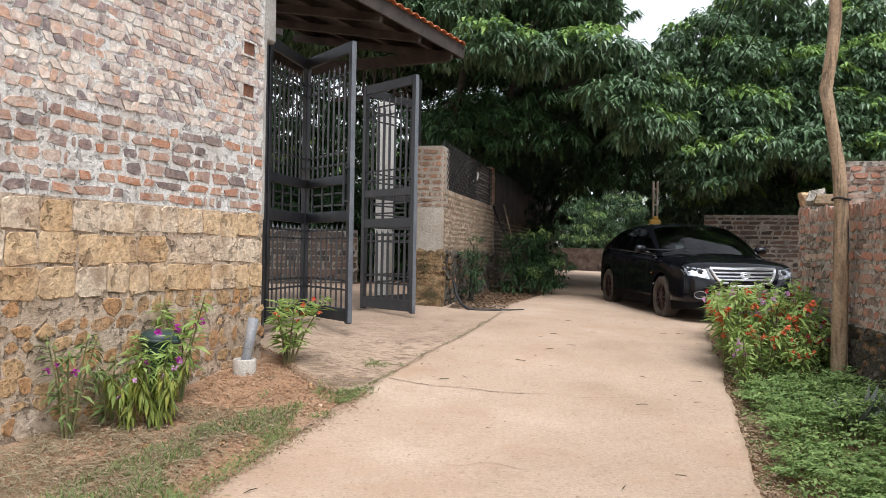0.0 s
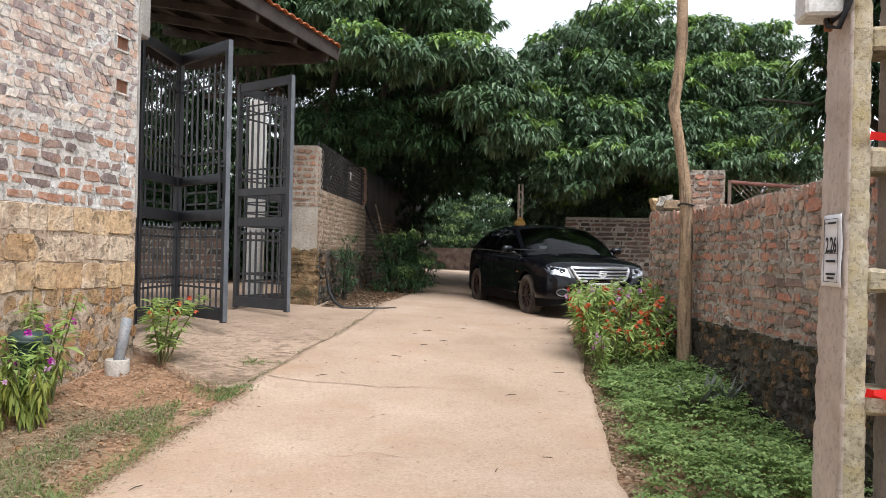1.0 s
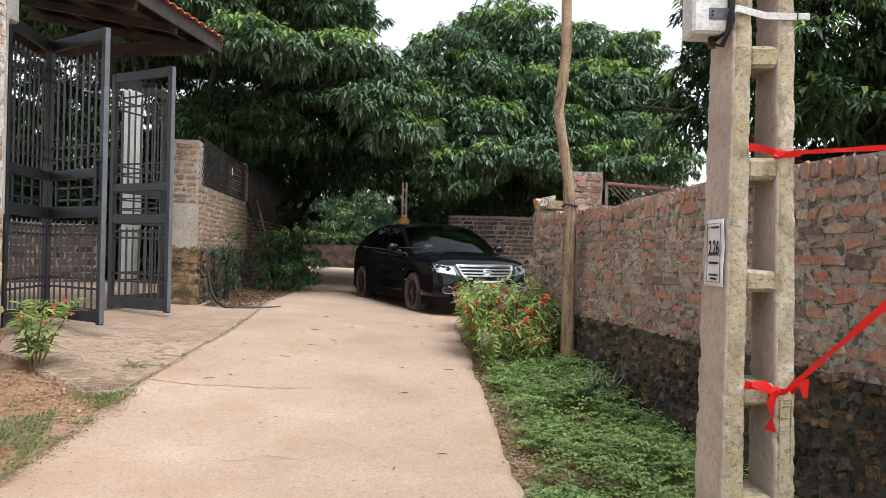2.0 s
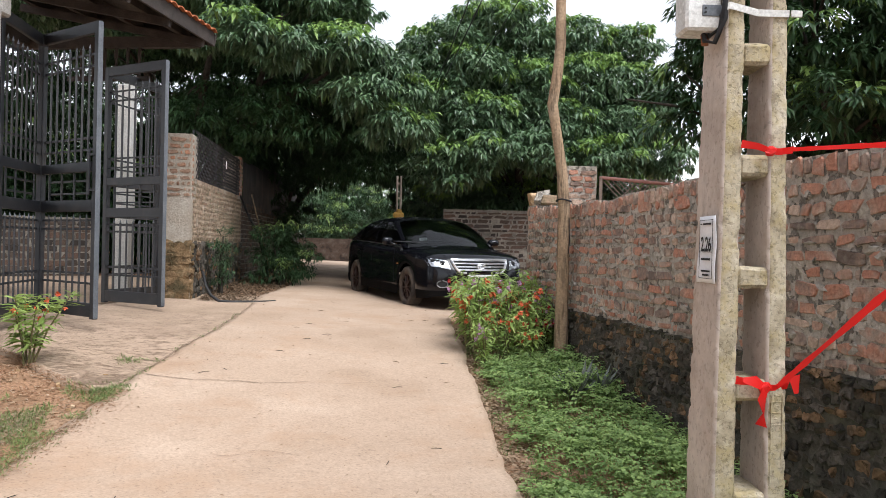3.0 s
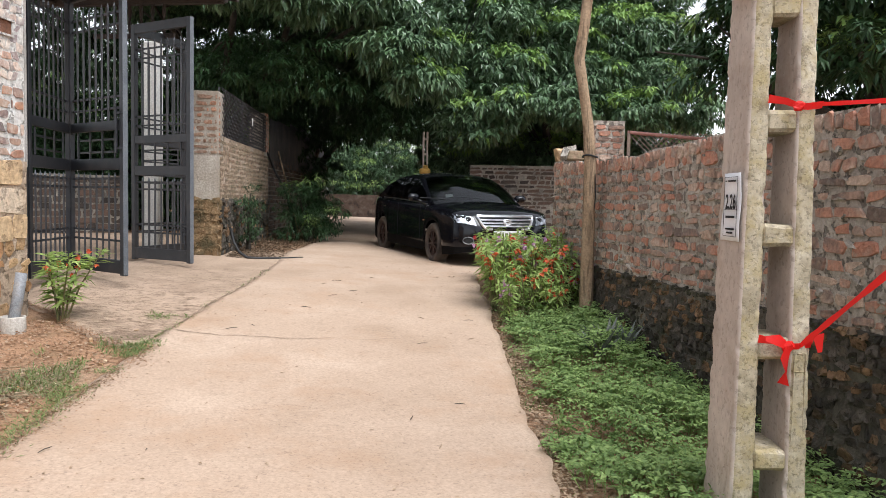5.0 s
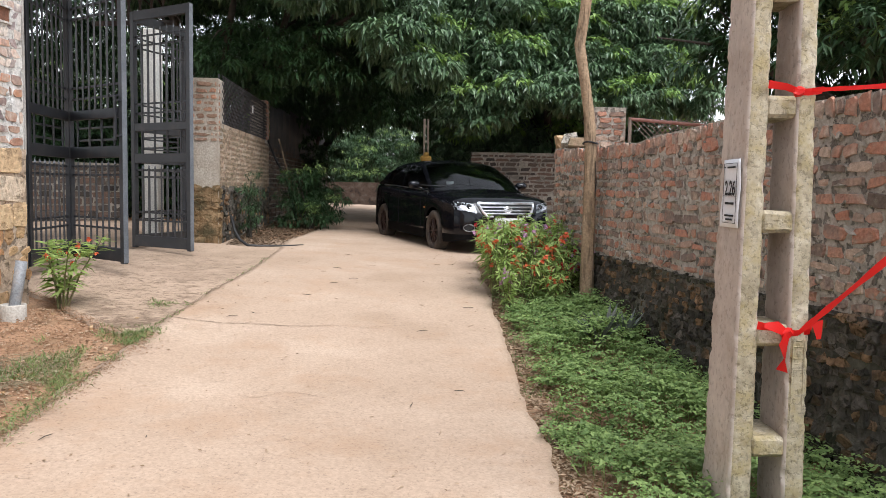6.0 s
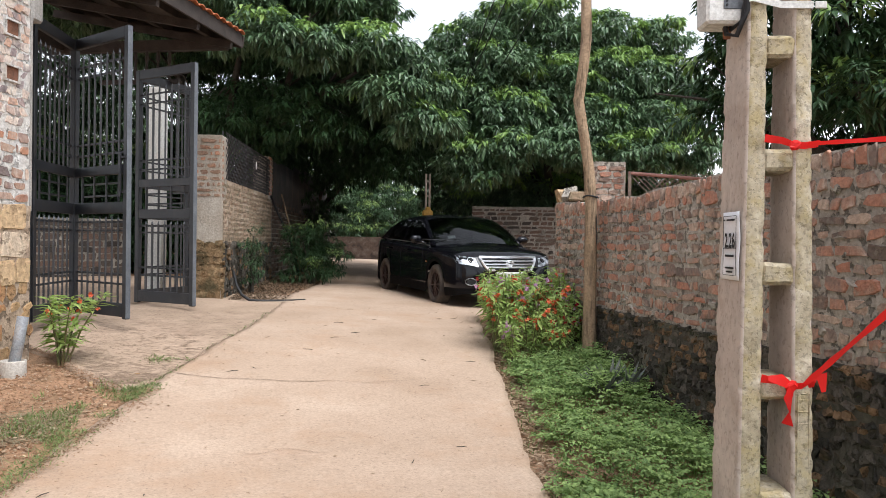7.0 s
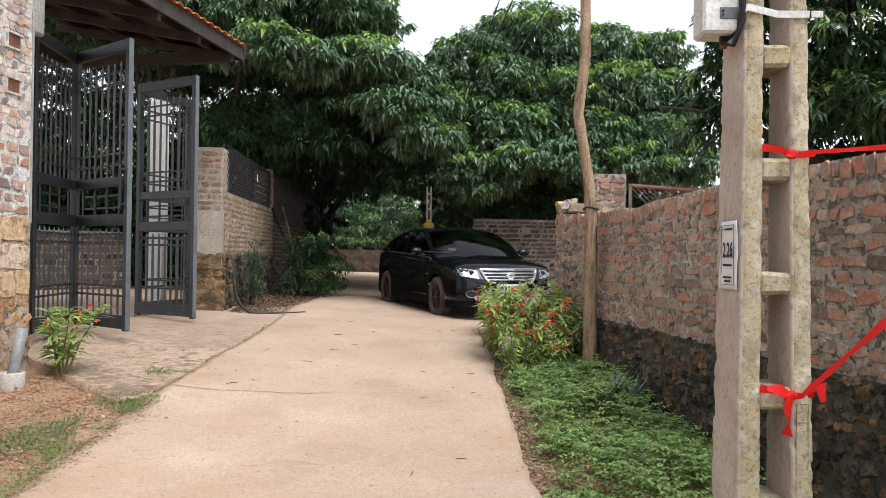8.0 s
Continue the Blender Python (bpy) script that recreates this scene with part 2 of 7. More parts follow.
# paler bars: the light they catch is put into the colour
M_STEEL_BAR = material("lit_steel_bar", [(0.030, 0.031, 0.034), (0.055, 0.055, 0.058)], 0.45, 4, 90, 0.1, 0.002, spec=0.5, fade=0.2)
M_STEEL_LIGHT = material("pale_steel", [(0.09, 0.10, 0.115), (0.14, 0.15, 0.165)], 0.4, 5, 80, 0.1, 0.003, spec=0.5)
M_SHEET = material("weathered_dark_sheet", [(0.035, 0.037, 0.04), (0.07, 0.07, 0.072)], 0.7, 2, 30, 0.3, 0.006, stain=(0.10, 0.075, 0.05), stain_scale=2, stain_amount=0.4)
M_TILE = material("clay_roof_tile", [(0.36, 0.10, 0.04), (0.50, 0.17, 0.075)], 0.85, 4, 50, 0.5, 0.008, piece=0.6, island=True)
M_ROOF_WOOD = material("dark_roof_timber", [(0.036, 0.029, 0.026), (0.065, 0.052, 0.045)], 0.8, 5, 70, 0.4, 0.006)
add_relief(M_STONE_DARK, "spots", 30.0, 0.38, 0.8, 0.015, darken=0.4)
M_CONCRETE = material("weathered_concrete", [(0.40, 0.335, 0.29), (0.49, 0.42, 0.365), (0.56, 0.49, 0.43)], 0.95, 2.5, 22, 0.15, 0.004, fade=0.12,
                      stain=(0.33, 0.25, 0.19), stain_scale=4, stain_amount=0.5, stain_from=0.5, spec=0.15)
M_LICHEN = material("lichened_concrete", [(0.27, 0.225, 0.15), (0.40, 0.345, 0.25), (0.52, 0.46, 0.36)], 0.95, 7, 40, 0.3, 0.004, fade=0.25,
                    stain=(0.32, 0.25, 0.10), stain_scale=9, stain_amount=0.55, stain_from=0.46, spec=0.15)
add_relief(M_LICHEN, "spots", 70.0, 0.40, 0.5, 0.003, darken=0.25)
add_relief(M_LICHEN, "spots", 26.0, 0.38, 0.4, 0.004, darken=0.16)
M_GREY = material("grey_cement", [(0.27, 0.255, 0.235), (0.39, 0.37, 0.345)], 0.9, 3, 50, 0.5, 0.008, stain=(0.28, 0.24, 0.20), stain_scale=4, stain_amount=0.4, spec=0.15)
M_PILLAR = material("tan_cement", [(0.36, 0.31, 0.25), (0.47, 0.42, 0.36)], 0.95, 3, 40, 0.7, 0.015, stain=(0.26, 0.22, 0.17), stain_scale=2.5, stain_amount=0.6, spec=0.12)
M_WOOD = material("dry_pole_wood", [(0.20, 0.135, 0.085), (0.31, 0.215, 0.135), (0.35, 0.26, 0.175)], 0.85, 3, 40, 0.6, 0.01,
                  stain=(0.10, 0.06, 0.035), stain_scale=2, stain_amount=0.5)
add_relief(M_CONCRETE, "spots", 40.0, 0.37, 0.4, 0.003, darken=0.2)
add_relief(M_CONCRETE, "spots", 7.0, 0.36, 0.3, 0.003, stretch=(1, 1, 0.4), darken=0.12)
add_relief(M_WOOD, "spots", 26.0, 0.42, 0.7, 0.008, stretch=(1, 1, 0.1), darken=0.4)
M_BARK = material("tree_bark", [(0.03, 0.025, 0.02), (0.07, 0.058, 0.045)], 0.95, 5, 30, 0.9, 0.03)
M_LEAF = leaf_material("longan_leaf", (0.027, 0.067, 0.033), (0.165, 0.260, 0.125), 0.33, 0.22, 0.55)
# for shrubs, and for trees whose shade is put into darker leaves
M_DARK_LEAF = leaf_material("shrub_and_shaded_leaf", (0.013, 0.036, 0.014), (0.045, 0.095, 0.03), 0.5, 0.15, 0.35)
M_LEAF_YOUNG_LIT = leaf_material("young_lit_longan_leaf", (0.13, 0.25, 0.055), (0.30, 0.43, 0.12), 0.42, 0.32, 0.45)


# ---- helpers of this scene ----
TILT_U = (math.sin(radians(10)), math.cos(radians(10)))
LAND_U = [-30, 3, 5, 7, 8, 9, 10.5, 13, 20, 35, 400]
LAND_Z = [0, 0, 0.08, 0.27, 0.38, 0.48, 0.53, 0.58, 0.66, 0.75, 0.75]


def land(x, y):
    """Height of the ground: the lane climbs from the viewer and tilts down to its right."""
    u, v = x * TILT_U[0] + y * TILT_U[1], x * TILT_U[1] - y * TILT_U[0]
    z = sum(np.interp(u + o, LAND_U, LAND_Z) for o in (-0.5, -0.25, 0, 0.25, 0.5)) / 5
    return float(z) - 0.035 * max(-4.0, min(4.0, v))


def part(name, bm, mat, parent=None, label="", smooth=False, bevel=0.0):
    """Links a bmesh as one mesh object under a thing or part."""
    me = bpy.data.meshes.new(name)
    bmesh.ops.recalc_face_normals(bm, faces=bm.faces)
    bm.to_mesh(me)
    bm.free()
    for mm in (mat if isinstance(mat, (list, tuple)) else [mat]):
        me.materials.append(mm)
    if smooth:
        me.polygons.foreach_set("use_smooth", [True] * len(me.polygons))
    ob = new(name, me)
    if parent:
        ob.parent = parent
    if label:
        ob["label"] = label
    if bevel:
        md = ob.modifiers.new("bevel", "BEVEL")
        md.width, md.segments, md.limit_method = bevel, 2, "ANGLE"
    return ob


def thing(name, m, label, category, group="", kind=""):
    ob = new(name)
    ob.empty_display_size = 0.1
    ob.matrix_world = m
    return tagged(ob, label, category, group, kind)


def add_box(bm, size, m=Matrix(), bevel=0.0):
    """A box of that size centred on m's origin."""
    r = bmesh.ops.create_cube(bm, size=1.0, matrix=m @ Matrix.Diagonal((*size, 1)))
    if bevel:
        edges = {e for v in r["verts"] for e in v.link_edges}
        bmesh.ops.bevel(bm, geom=list(edges), offset=bevel, segments=1, affect="EDGES", profile=0.5)
    return r["verts"]


def bar(bm, a, b, w, d):
    """A square bar from a to b."""
    a, b = Vector(a), Vector(b)
    q = (b - a).to_track_quat("Z", "Y").to_matrix().to_4x4()
    add_box(bm, (w, d, (b - a).length), Matrix.Translation((a + b) / 2) @ q)


def tube(bm, points, radii, sides=8, cap=True):
    """A tapered tube through points."""
    pts = [Vector(p) for p in points]
    rings = []
    for i, p in enumerate(pts):
        d = (pts[min(i + 1, len(pts) - 1)] - pts[max(i - 1, 0)]).normalized()
        side = d.cross(Vector((0.31, 0.95, 0.05))).normalized()
        up = d.cross(side)
        r = radii[i] if isinstance(radii, (list, tuple)) else radii
        rings.append([bm.verts.new(p + (side * math.cos(6.28319 * k / sides) + up * math.sin(6.28319 * k / sides)) * r)
                      for k in range(sides)])
    for a, b in zip(rings, rings[1:]):
        for k in range(sides):
            bm.faces.new((a[k], a[(k + 1) % sides], b[(k + 1) % sides], b[k]))
    if cap:
        bm.faces.new(rings[0][::-1])
        bm.faces.new(rings[-1])
    return rings


def wall_frame(ax, ay, bx, by):
    """x runs from a to b, -y is the face to the right of someone walking that way."""
    d = math.atan2(by - ay, bx - ax)
    return pose(ax, ay, 0, 0, 0, math.degrees(d)), math.hypot(bx - ax, by - ay)


def mesh_from(name, verts, faces, mats, which=None):
    me = bpy.data.meshes.new(name)
    v, f = np.asarray(verts, dtype=np.float32), np.asarray(faces, dtype=np.int32)
    k = f.shape[1]
    me.vertices.add(len(v))
    me.vertices.foreach_set("co", v.ravel())
    me.loops.add(f.size)
    me.loops.foreach_set("vertex_index", f.ravel())
    me.polygons.add(len(f))
    me.polygons.foreach_set("loop_start", np.arange(0, f.size, k, dtype=np.int32))
    if which is not None:
        me.polygons.foreach_set("material_index", np.asarray(which, dtype=np.int32))
    for mm in mats:
        me.materials.append(mm)
    me.polygons.foreach_set("use_smooth", [False] * len(f))
    me.update(calc_edges=True)
    return me


def unit(a):
    return a / np.maximum(np.linalg.norm(a, axis=-1, keepdims=True), 1e-9)


def blades(base, way, length, width, sag, rng, fold=0.35):
    """Leaf blades, each of five points and four triangles, bent along the middle and sagging to the tip."""
    n = len(base)
    way = unit(way)
    side = unit(np.cross(way, np.array([0.0, 0.0, 1.0]) + rng.normal(0, 0.25, (n, 3))))
    nor = np.cross(side, way)
    L, w, s = length[:, None], width[:, None], sag[:, None]
    down = np.array([0.0, 0.0, -1.0])
    mid = base + way * L * 0.45 + down * s * L * 0.12
    tip = base + way * L * (1 - 0.25 * s) + down * s * L * 0.55
    left, right = mid + side * w * 0.5 + nor * w * fold * 0.5, mid - side * w * 0.5 + nor * w * fold * 0.5
    v = np.stack([base, left, mid, right, tip], axis=1).reshape(-1, 3)
    o = np.arange(n)[:, None, None] * 5
    f = (np.array([[0, 2, 1], [0, 3, 2], [1, 2, 4], [2, 3, 4]])[None] + o).reshape(-1, 3)
    return v, f


# ---- ground, road and apron ----
def ground_sheet():
    xs = sorted(set(list(np.linspace(-8, 10, 61)) + [-600, -200, -80, -40, -20, -12, 13, 18, 26, 45, 90, 250, 600]))
    ys = sorted(set(list(np.linspace(-6, 40, 121)) + [-600, -200, -80, -40, -20, -12, 46, 60, 90, 200, 600]))
    v, f = [], []
    for y in ys:
        for x in xs:
            near = -8 <= x <= 10 and -6 <= y <= 40
            z = land(x, y) + (0.035 * noise.noise((x * 1.7, y * 1.7, 0)) + 0.02 * noise.noise((x * 6, y * 6, 3)) if near else 0)
            v.append((x, y, z - 0.01))
    w = len(xs)
    for j in range(len(ys) - 1):
        for i in range(w - 1):
            f.append((j * w + i, j * w + i + 1, (j + 1) * w + i + 1, (j + 1) * w + i))
    me = mesh_from("ground", v, f, [M_SOIL])
    me.polygons.foreach_set("use_smooth", [True] * len(me.polygons))
    return tagged(new("ground", me), "bare reddish soil with stones and dry litter", "ground", kind="structure")


ground_sheet()

ROAD_L = [(-6, -2.6), (0, -1.75), (3, -1.42), (4.6, -1.14), (5.44, -0.91), (6.56, -0.53), (7.23, -0.31), (8.19, 0.04), (9.13, 0.43),
          (10.4, 0.75), (11.8, 1.05), (13, 1.25), (15.2, 1.95), (18, 2.6), (22, 3.3), (26.6, 4.2), (31, 4.6), (34, 4.0)]
ROAD_R = [(-6, 0.9), (0, 1.15), (3, 1.55), (4.96, 2.05), (6.83, 2.57), (8.2, 2.95), (9.97, 3.42), (11.4, 3.95), (12.2, 5.3), (14, 5.6), (16, 5.7),
          (20, 6.2), (26, 7.2), (31, 8.0), (34, 9.5)]


def strip_sheet(name, left, right, y0, y1, along, across, lift, mat, wobble, label, skirt=0.12, relief=0.006):
    """A slab between two edges given as x over y."""
    v, f = [], []
    ly, lx = zip(*left)
    ry, rx = zip(*right)
    for j in range(along + 1):
        y = y0 + (y1 - y0) * (j / along)
        a = float(np.interp(y, ly, lx)) + wobble * (noise.noise((y * 1.3, 1, 0)) + 0.6 * noise.noise((y * 5, 7, 0)) + 0.35 * noise.noise((y * 14, 3, 0)))
        b = float(np.interp(y, ry, rx)) + wobble * (noise.noise((y * 1.3, 9, 0)) + 0.6 * noise.noise((y * 5, 15, 0)) + 0.35 * noise.noise((y * 14, 5, 0)))
        for i in range(-1, across + 2):
            k = min(max(i, 0), across) / across
            x = a + (b - a) * k
            z = land(x, y) + lift + relief * noise.noise((x * 1.1, y * 1.1, 2)) + relief * 0.5 * noise.noise((x * 4, y * 4, 6))
            v.append((x, y, z - (skirt if i in (-1, across + 1) else 0)))
    w = across + 3
    for j in range(along):
        for i in range(w - 1):
            f.append((j * w + i, j * w + i + 1, (j + 1) * w + i + 1, (j + 1) * w + i))
    me = mesh_from(name, v, f, [mat])
    me.polygons.foreach_set("use_smooth", [True] * len(me.polygons))
    return tagged(new(name, me), label, "road", kind="structure")


strip_sheet("road", ROAD_L, ROAD_R, -6, 34, 500, 40, 0.035, M_ROAD, 0.05, "dusty pinkish concrete lane with cracks and tyre-worn patches")
APRON_L = [(6.8, -0.68), (7.06, -0.87), (7.42, -1.10), (7.9, -1.35), (8.2, -1.6), (8.8, -1.9), (13, -0.1)]
APRON_R = [(6.8, -0.62), (6.97, -0.50), (7.23, -0.25), (8.19, 0.12), (9.13, 0.5), (10.4, 0.82), (11.8, 1.12), (13, 1.35)]


# ---- masonry ----
def lump(seed, corner=0.12, jitter=0.05, face=0.06, pinch=0.94):
    """One stone or brick, 1 wide, 1 high and 1 deep, its back on y = 0 and its broken face near y = -1; 24 triangles."""
    rg = random.Random(seed)
    ring = []
    for cx, cz in ((0.5, -0.5), (0.5, 0.5), (-0.5, 0.5), (-0.5, -0.5)):
        a, b = rg.uniform(0.4, 1.5) * corner, rg.uniform(0.4, 1.5) * corner
        first, second = (cx - math.copysign(a, cx), cz), (cx, cz - math.copysign(b, cz))
        ring += [second, first] if cx * cz > 0 else [first, second]
    ring = [(x + rg.uniform(-jitter, jitter), z + rg.uniform(-jitter, jitter)) for x, z in ring]
    tx, tz = rg.uniform(-face, face) * 4, rg.uniform(-face, face) * 4
    v = [(x, 0, z) for x, z in ring]
    v += [(x * pinch, -1.0 + x * tx + z * tz + rg.uniform(-face, face), z * pinch) for x, z in ring]
    v.append((rg.uniform(-0.15, 0.15), -1.0 - rg.uniform(-face, face) * 2, rg.uniform(-0.1, 0.1)))
    f = []
    for k in range(8):
        n2 = (k + 1) % 8
        f += [(k, n2, 8 + n2), (k, 8 + n2, 8 + k), (8 + k, 8 + n2, 16)]
    return v, f


def lump_meshes(name, mat, count, **kw):
    out = []
    for s in range(count):
        v, f = lump(s * 7 + len(name), **kw)
        out.append(mesh_from(name, v, f, [mat]))
    return out


def lay(name, meshes, parent, spots, rng, limit=300):
    """Lay pieces on a wall's face: spots are x, z, width, height, depth, turn. The first `limit` are objects, the rest joined."""
    def seat(x, z, w, h, d, turn, lean=0.0):
        shear = Matrix.Identity(4)
        shear[0][2] = lean
        return pose(x, 0, z, 0, turn, 0) @ shear @ Matrix.Diagonal((w, d, h, 1))
    for q in spots[:limit]:
        ob = new(name, rng.choice(meshes))
        ob.parent = parent
        m = seat(*q)
        ob.matrix_basis = m
        if len(q) > 6:
            ob.matrix_parent_inverse, ob.matrix_basis = m @ Matrix.Diagonal((q[2], q[4], q[3], 1)).inverted(), Matrix.Diagonal((q[2], q[4], q[3], 1))
    rest = spots[limit:]
    if rest:
        vs, fs, o = [], [], 0
        for q in rest:
            me = rng.choice(meshes)
            m = seat(*q)
            vs += [tuple(m @ e.co) for e in me.vertices]
            fs += [tuple(i + o for i in p.vertices) for p in me.polygons]
            o = len(vs)
        ob = new(name + "_rest", mesh_from(name + "_rest", vs, fs, [meshes[0].materials[0]]))
        ob.parent = parent
        tagged(ob, kind="stuff")


def wall_core(name, frame_len, z0, z1, thick, mat, label, steps=0.25, top=None, rough=0.012, seed=0):
    """The mortar body of a wall with thickness and a slightly uneven face."""
    m, length = frame_len
    nx = max(2, int(length / steps))
    nz = max(2, int((z1 - z0) / steps))
    v, f = [], []
    for side in (0, 1):
        for j in range(nz + 1):
            for i in range(nx + 1):
                x = length * i / nx
                ztop = top(x) if top else z1
                z = z0 + (ztop - z0) * j / nz
                y = (0 if side == 0 else thick) + (rough * noise.noise((x * 3 + seed, z * 3, side * 9)) if side == 0 else 0)
                v.append((x, y, z))
    w = nx + 1
    o = (nz + 1) * w
    for j in range(nz):
        for i in range(nx):
            a = j * w + i
            f.append((a, a + 1, a + w + 1, a + w))
            f.append((o + a + 1, o + a, o + a + w, o + a + w + 1))
    for i in range(nx):
        f.append((nz * w + i, nz * w + i + 1, o + nz * w + i + 1, o + nz * w + i))
    for j in range(nz):
        f.append((j * w + nx, o + j * w + nx, o + (j + 1) * w + nx, (j + 1) * w + nx))
        f.append((o + j * w, j * w, (j + 1) * w, o + (j + 1) * w))
    ob = new(name, mesh_from(name, v, f, [mat]))
    ob.matrix_world = m
    return tagged(ob, label, "wall", kind="structure")


def courses(rng, x0, x1, z0, z1, lw, lh, gap, depth, slope=None, keep=1.0, tilt=2.0, vary=0.25, stop=None):
    """Courses of pieces with joints between them."""
    spots = []
    z, row = z0, 0
    while z + lh * 0.6 < z1:
        h = lh * rng.uniform(1 - vary * 0.4, 1 + vary * 0.3)
        x = x0 - rng.uniform(0, lw)
        while x < x1:
            w = lw * rng.uniform(1 - vary * 1.6, 1 + vary)
            if row % 2 and rng.random() < 0.35:
                w = lh * rng.uniform(1.2, 1.7)
            a, b = max(x, x0), min(x + w, x1)
            if b - a > lh * 0.5 and rng.random() < keep and not (stop and stop((a + b) / 2, z + h / 2)):
                spots.append(((a + b) / 2, z + h / 2 + rng.uniform(-1, 1) * lh * 0.06, b - a - gap, h - gap,
                              depth * rng.uniform(0.5, 1.3), rng.uniform(-tilt, tilt)))
            x += w
        z += h
        row += 1
    return spots


def rubble(rng, x0, x1, z0, z1, size, depth, squash=0.8):
    """Uneven stones packed over a patch of wall."""
    spots, z = [], z0
    while z < z1:
        h = size * rng.uniform(0.65, 1.15) * squash
        x = x0 + rng.uniform(-size, 0) * 0.5
        while x < x1:
            w = size * rng.uniform(0.55, 1.45)
            if x + w * 0.5 < x1 and x + w * 0.5 > x0:
                spots.append((x + w / 2, z + h / 2 + rng.uniform(-0.2, 0.2) * h, w * 0.9, h * rng.uniform(0.75, 1.05), depth * rng.uniform(0.5, 1.4),
                              rng.uniform(-14, 14)))
            x += w
        z += h * 0.95
    return spots


BRICKS = lump_meshes("brick", M_BRICK, 26, corner=0.16, jitter=0.12, face=0.10)
SHARDS = lump_meshes("brick", M_SHARD, 26, corner=0.14, jitter=0.13, face=0.1)
BRICKS_OLD = lump_meshes("brick", M_BRICK_OLD, 30, corner=0.2, jitter=0.13, face=0.16, pinch=0.9)
SMEARS = lump_meshes("mortar_smear", M_MORTAR_OLD, 12, corner=0.3, jitter=0.2, face=0.15, pinch=0.7)
BLOCKS = lump_meshes("block", M_BLOCK, 16, corner=0.1, jitter=0.05, face=0.14, pinch=0.96)
BRICKS_DARK = lump_meshes("brick", M_BRICK_DARK, 16, corner=0.13, jitter=0.11, face=0.08)
STONES = lump_meshes("stone", M_STONE, 22, corner=0.3, jitter=0.12, face=0.10, pinch=0.9)
BRICKS_MOSS = lump_meshes("brick", M_BRICK_MOSS, 16, corner=0.14, jitter=0.11, face=0.10)
BRICKS_PALE = lump_meshes("brick", M_BRICK_PALE, 20, corner=0.2, jitter=0.12, face=0.10)
STONES_FOOT = lump_meshes("stone", M_BROWN_FOOT, 16, corner=0.22, jitter=0.15, face=0.12, pinch=0.9)
STONES_DARK = lump_meshes("stone", M_STONE_DARK, 22, corner=0.18, jitter=0.17, face=0.2, pinch=0.9)

# left wall of the gatehouse: rubble stone foot, three rows of laterite blocks, brick above
D22 = (math.sin(radians(22.07)), math.cos(radians(22.07)))
LW_END = (-1.56, 7.94)
LW_LEN = 9.0
LW = wall_frame(LW_END[0] - D22[0] * LW_LEN, LW_END[1] - D22[1] * LW_LEN, *LW_END)
wall_left = wall_core("wall_left", LW, 1.75, 4.45, 0.32, M_MORTAR, "rough wall of broken brick over laterite blocks", steps=0.06, rough=0.009)
wall_foot = wall_core("wall_left_foot", LW, -0.4, 1.8, 0.34, M_MORTAR_EARTH, "earth-jointed foot of laterite blocks and stones", steps=0.12, rough=0.014, seed=3)
wall_foot.matrix_world = LW[0] @ Matrix.Translation((0, -0.012, 0))
rng = random.Random(11)
near_x = LW_LEN - 3.6
putlogs = [(LW_LEN - 0.27, 3.32), (LW_LEN - 0.27, 2.93)]
open_at = lambda x, z: any(abs(x - a) < 0.12 and abs(z - b) < 0.085 for a, b in putlogs)
spots = courses(rng, near_x, LW_LEN, 1.815, 2.5, 0.225, 0.108, 0.034, 0.008, keep=0.95, tilt=5, vary=0.5, stop=open_at)
lay("brick", BRICKS, wall_left, spots, rng)
spots = []
z, row = 2.5, 0
while z < 4.42:
    h = rng.uniform(0.064, 0.08)
    x = near_x
    lean = (1 if row % 2 else -1) * rng.uniform(0.35, 0.75)
    while x < LW_LEN - 0.09:
        w = rng.uniform(0.045, 0.105)
        lean = -lean if rng.random() < 0.12 else lean
        if not open_at(x + w / 2, z + h / 2) and rng.random() < 0.96:
            flat = rng.random() < 0.2
            spots.append((x + w / 2, z + h / 2 + rng.uniform(-0.008, 0.008), w * (1.25 if flat else 1.06), h * rng.uniform(0.85, 1.12),
                          0.006 * rng.uniform(0.6, 1.5), rng.uniform(-7, 7), rng.uniform(-0.1, 0.1) if flat else lean + rng.uniform(-0.3, 0.3)))
        x += w + rng.uniform(0.004, 0.022)
    z += h + 0.011
    row += 1
spots.sort(key=lambda s: abs(s[1] - 2.9))
lay("brick", SHARDS, wall_left, spots, rng, 300)
spots = courses(rng, 0, near_x, 1.815, 4.45, 0.22, 0.105, 0.034, 0.006, keep=0.93, tilt=6, vary=0.4)
lay("brick", BRICKS, wall_left, spots, rng, 0)
spots = courses(rng, 0, LW_LEN, 1.11, 1.80, 0.285, 0.23, 0.010, 0.022, tilt=0.8, vary=0.2)
spots = [(x, z, w, h, 0.009 * rng.uniform(0.6, 1.5), t + rng.uniform(-1.5, 1.5)) for x, z, w, h, d, t in spots]
spots.sort(key=lambda s: -s[0])
lay("block", BLOCKS, wall_foot, spots, rng)
spots = rubble(rng, 0, LW_LEN, -0.2, 1.1, 0.17, 0.006, 0.9)
spots = [(x, z, w * k, h * k, d, t) for x, z, w, h, d, t in spots for k in (rng.uniform(0.7, 1.05),) if rng.random() < 0.78]
spots.sort(key=lambda s: -s[0])
lay("stone", STONES, wall_foot, spots, rng)
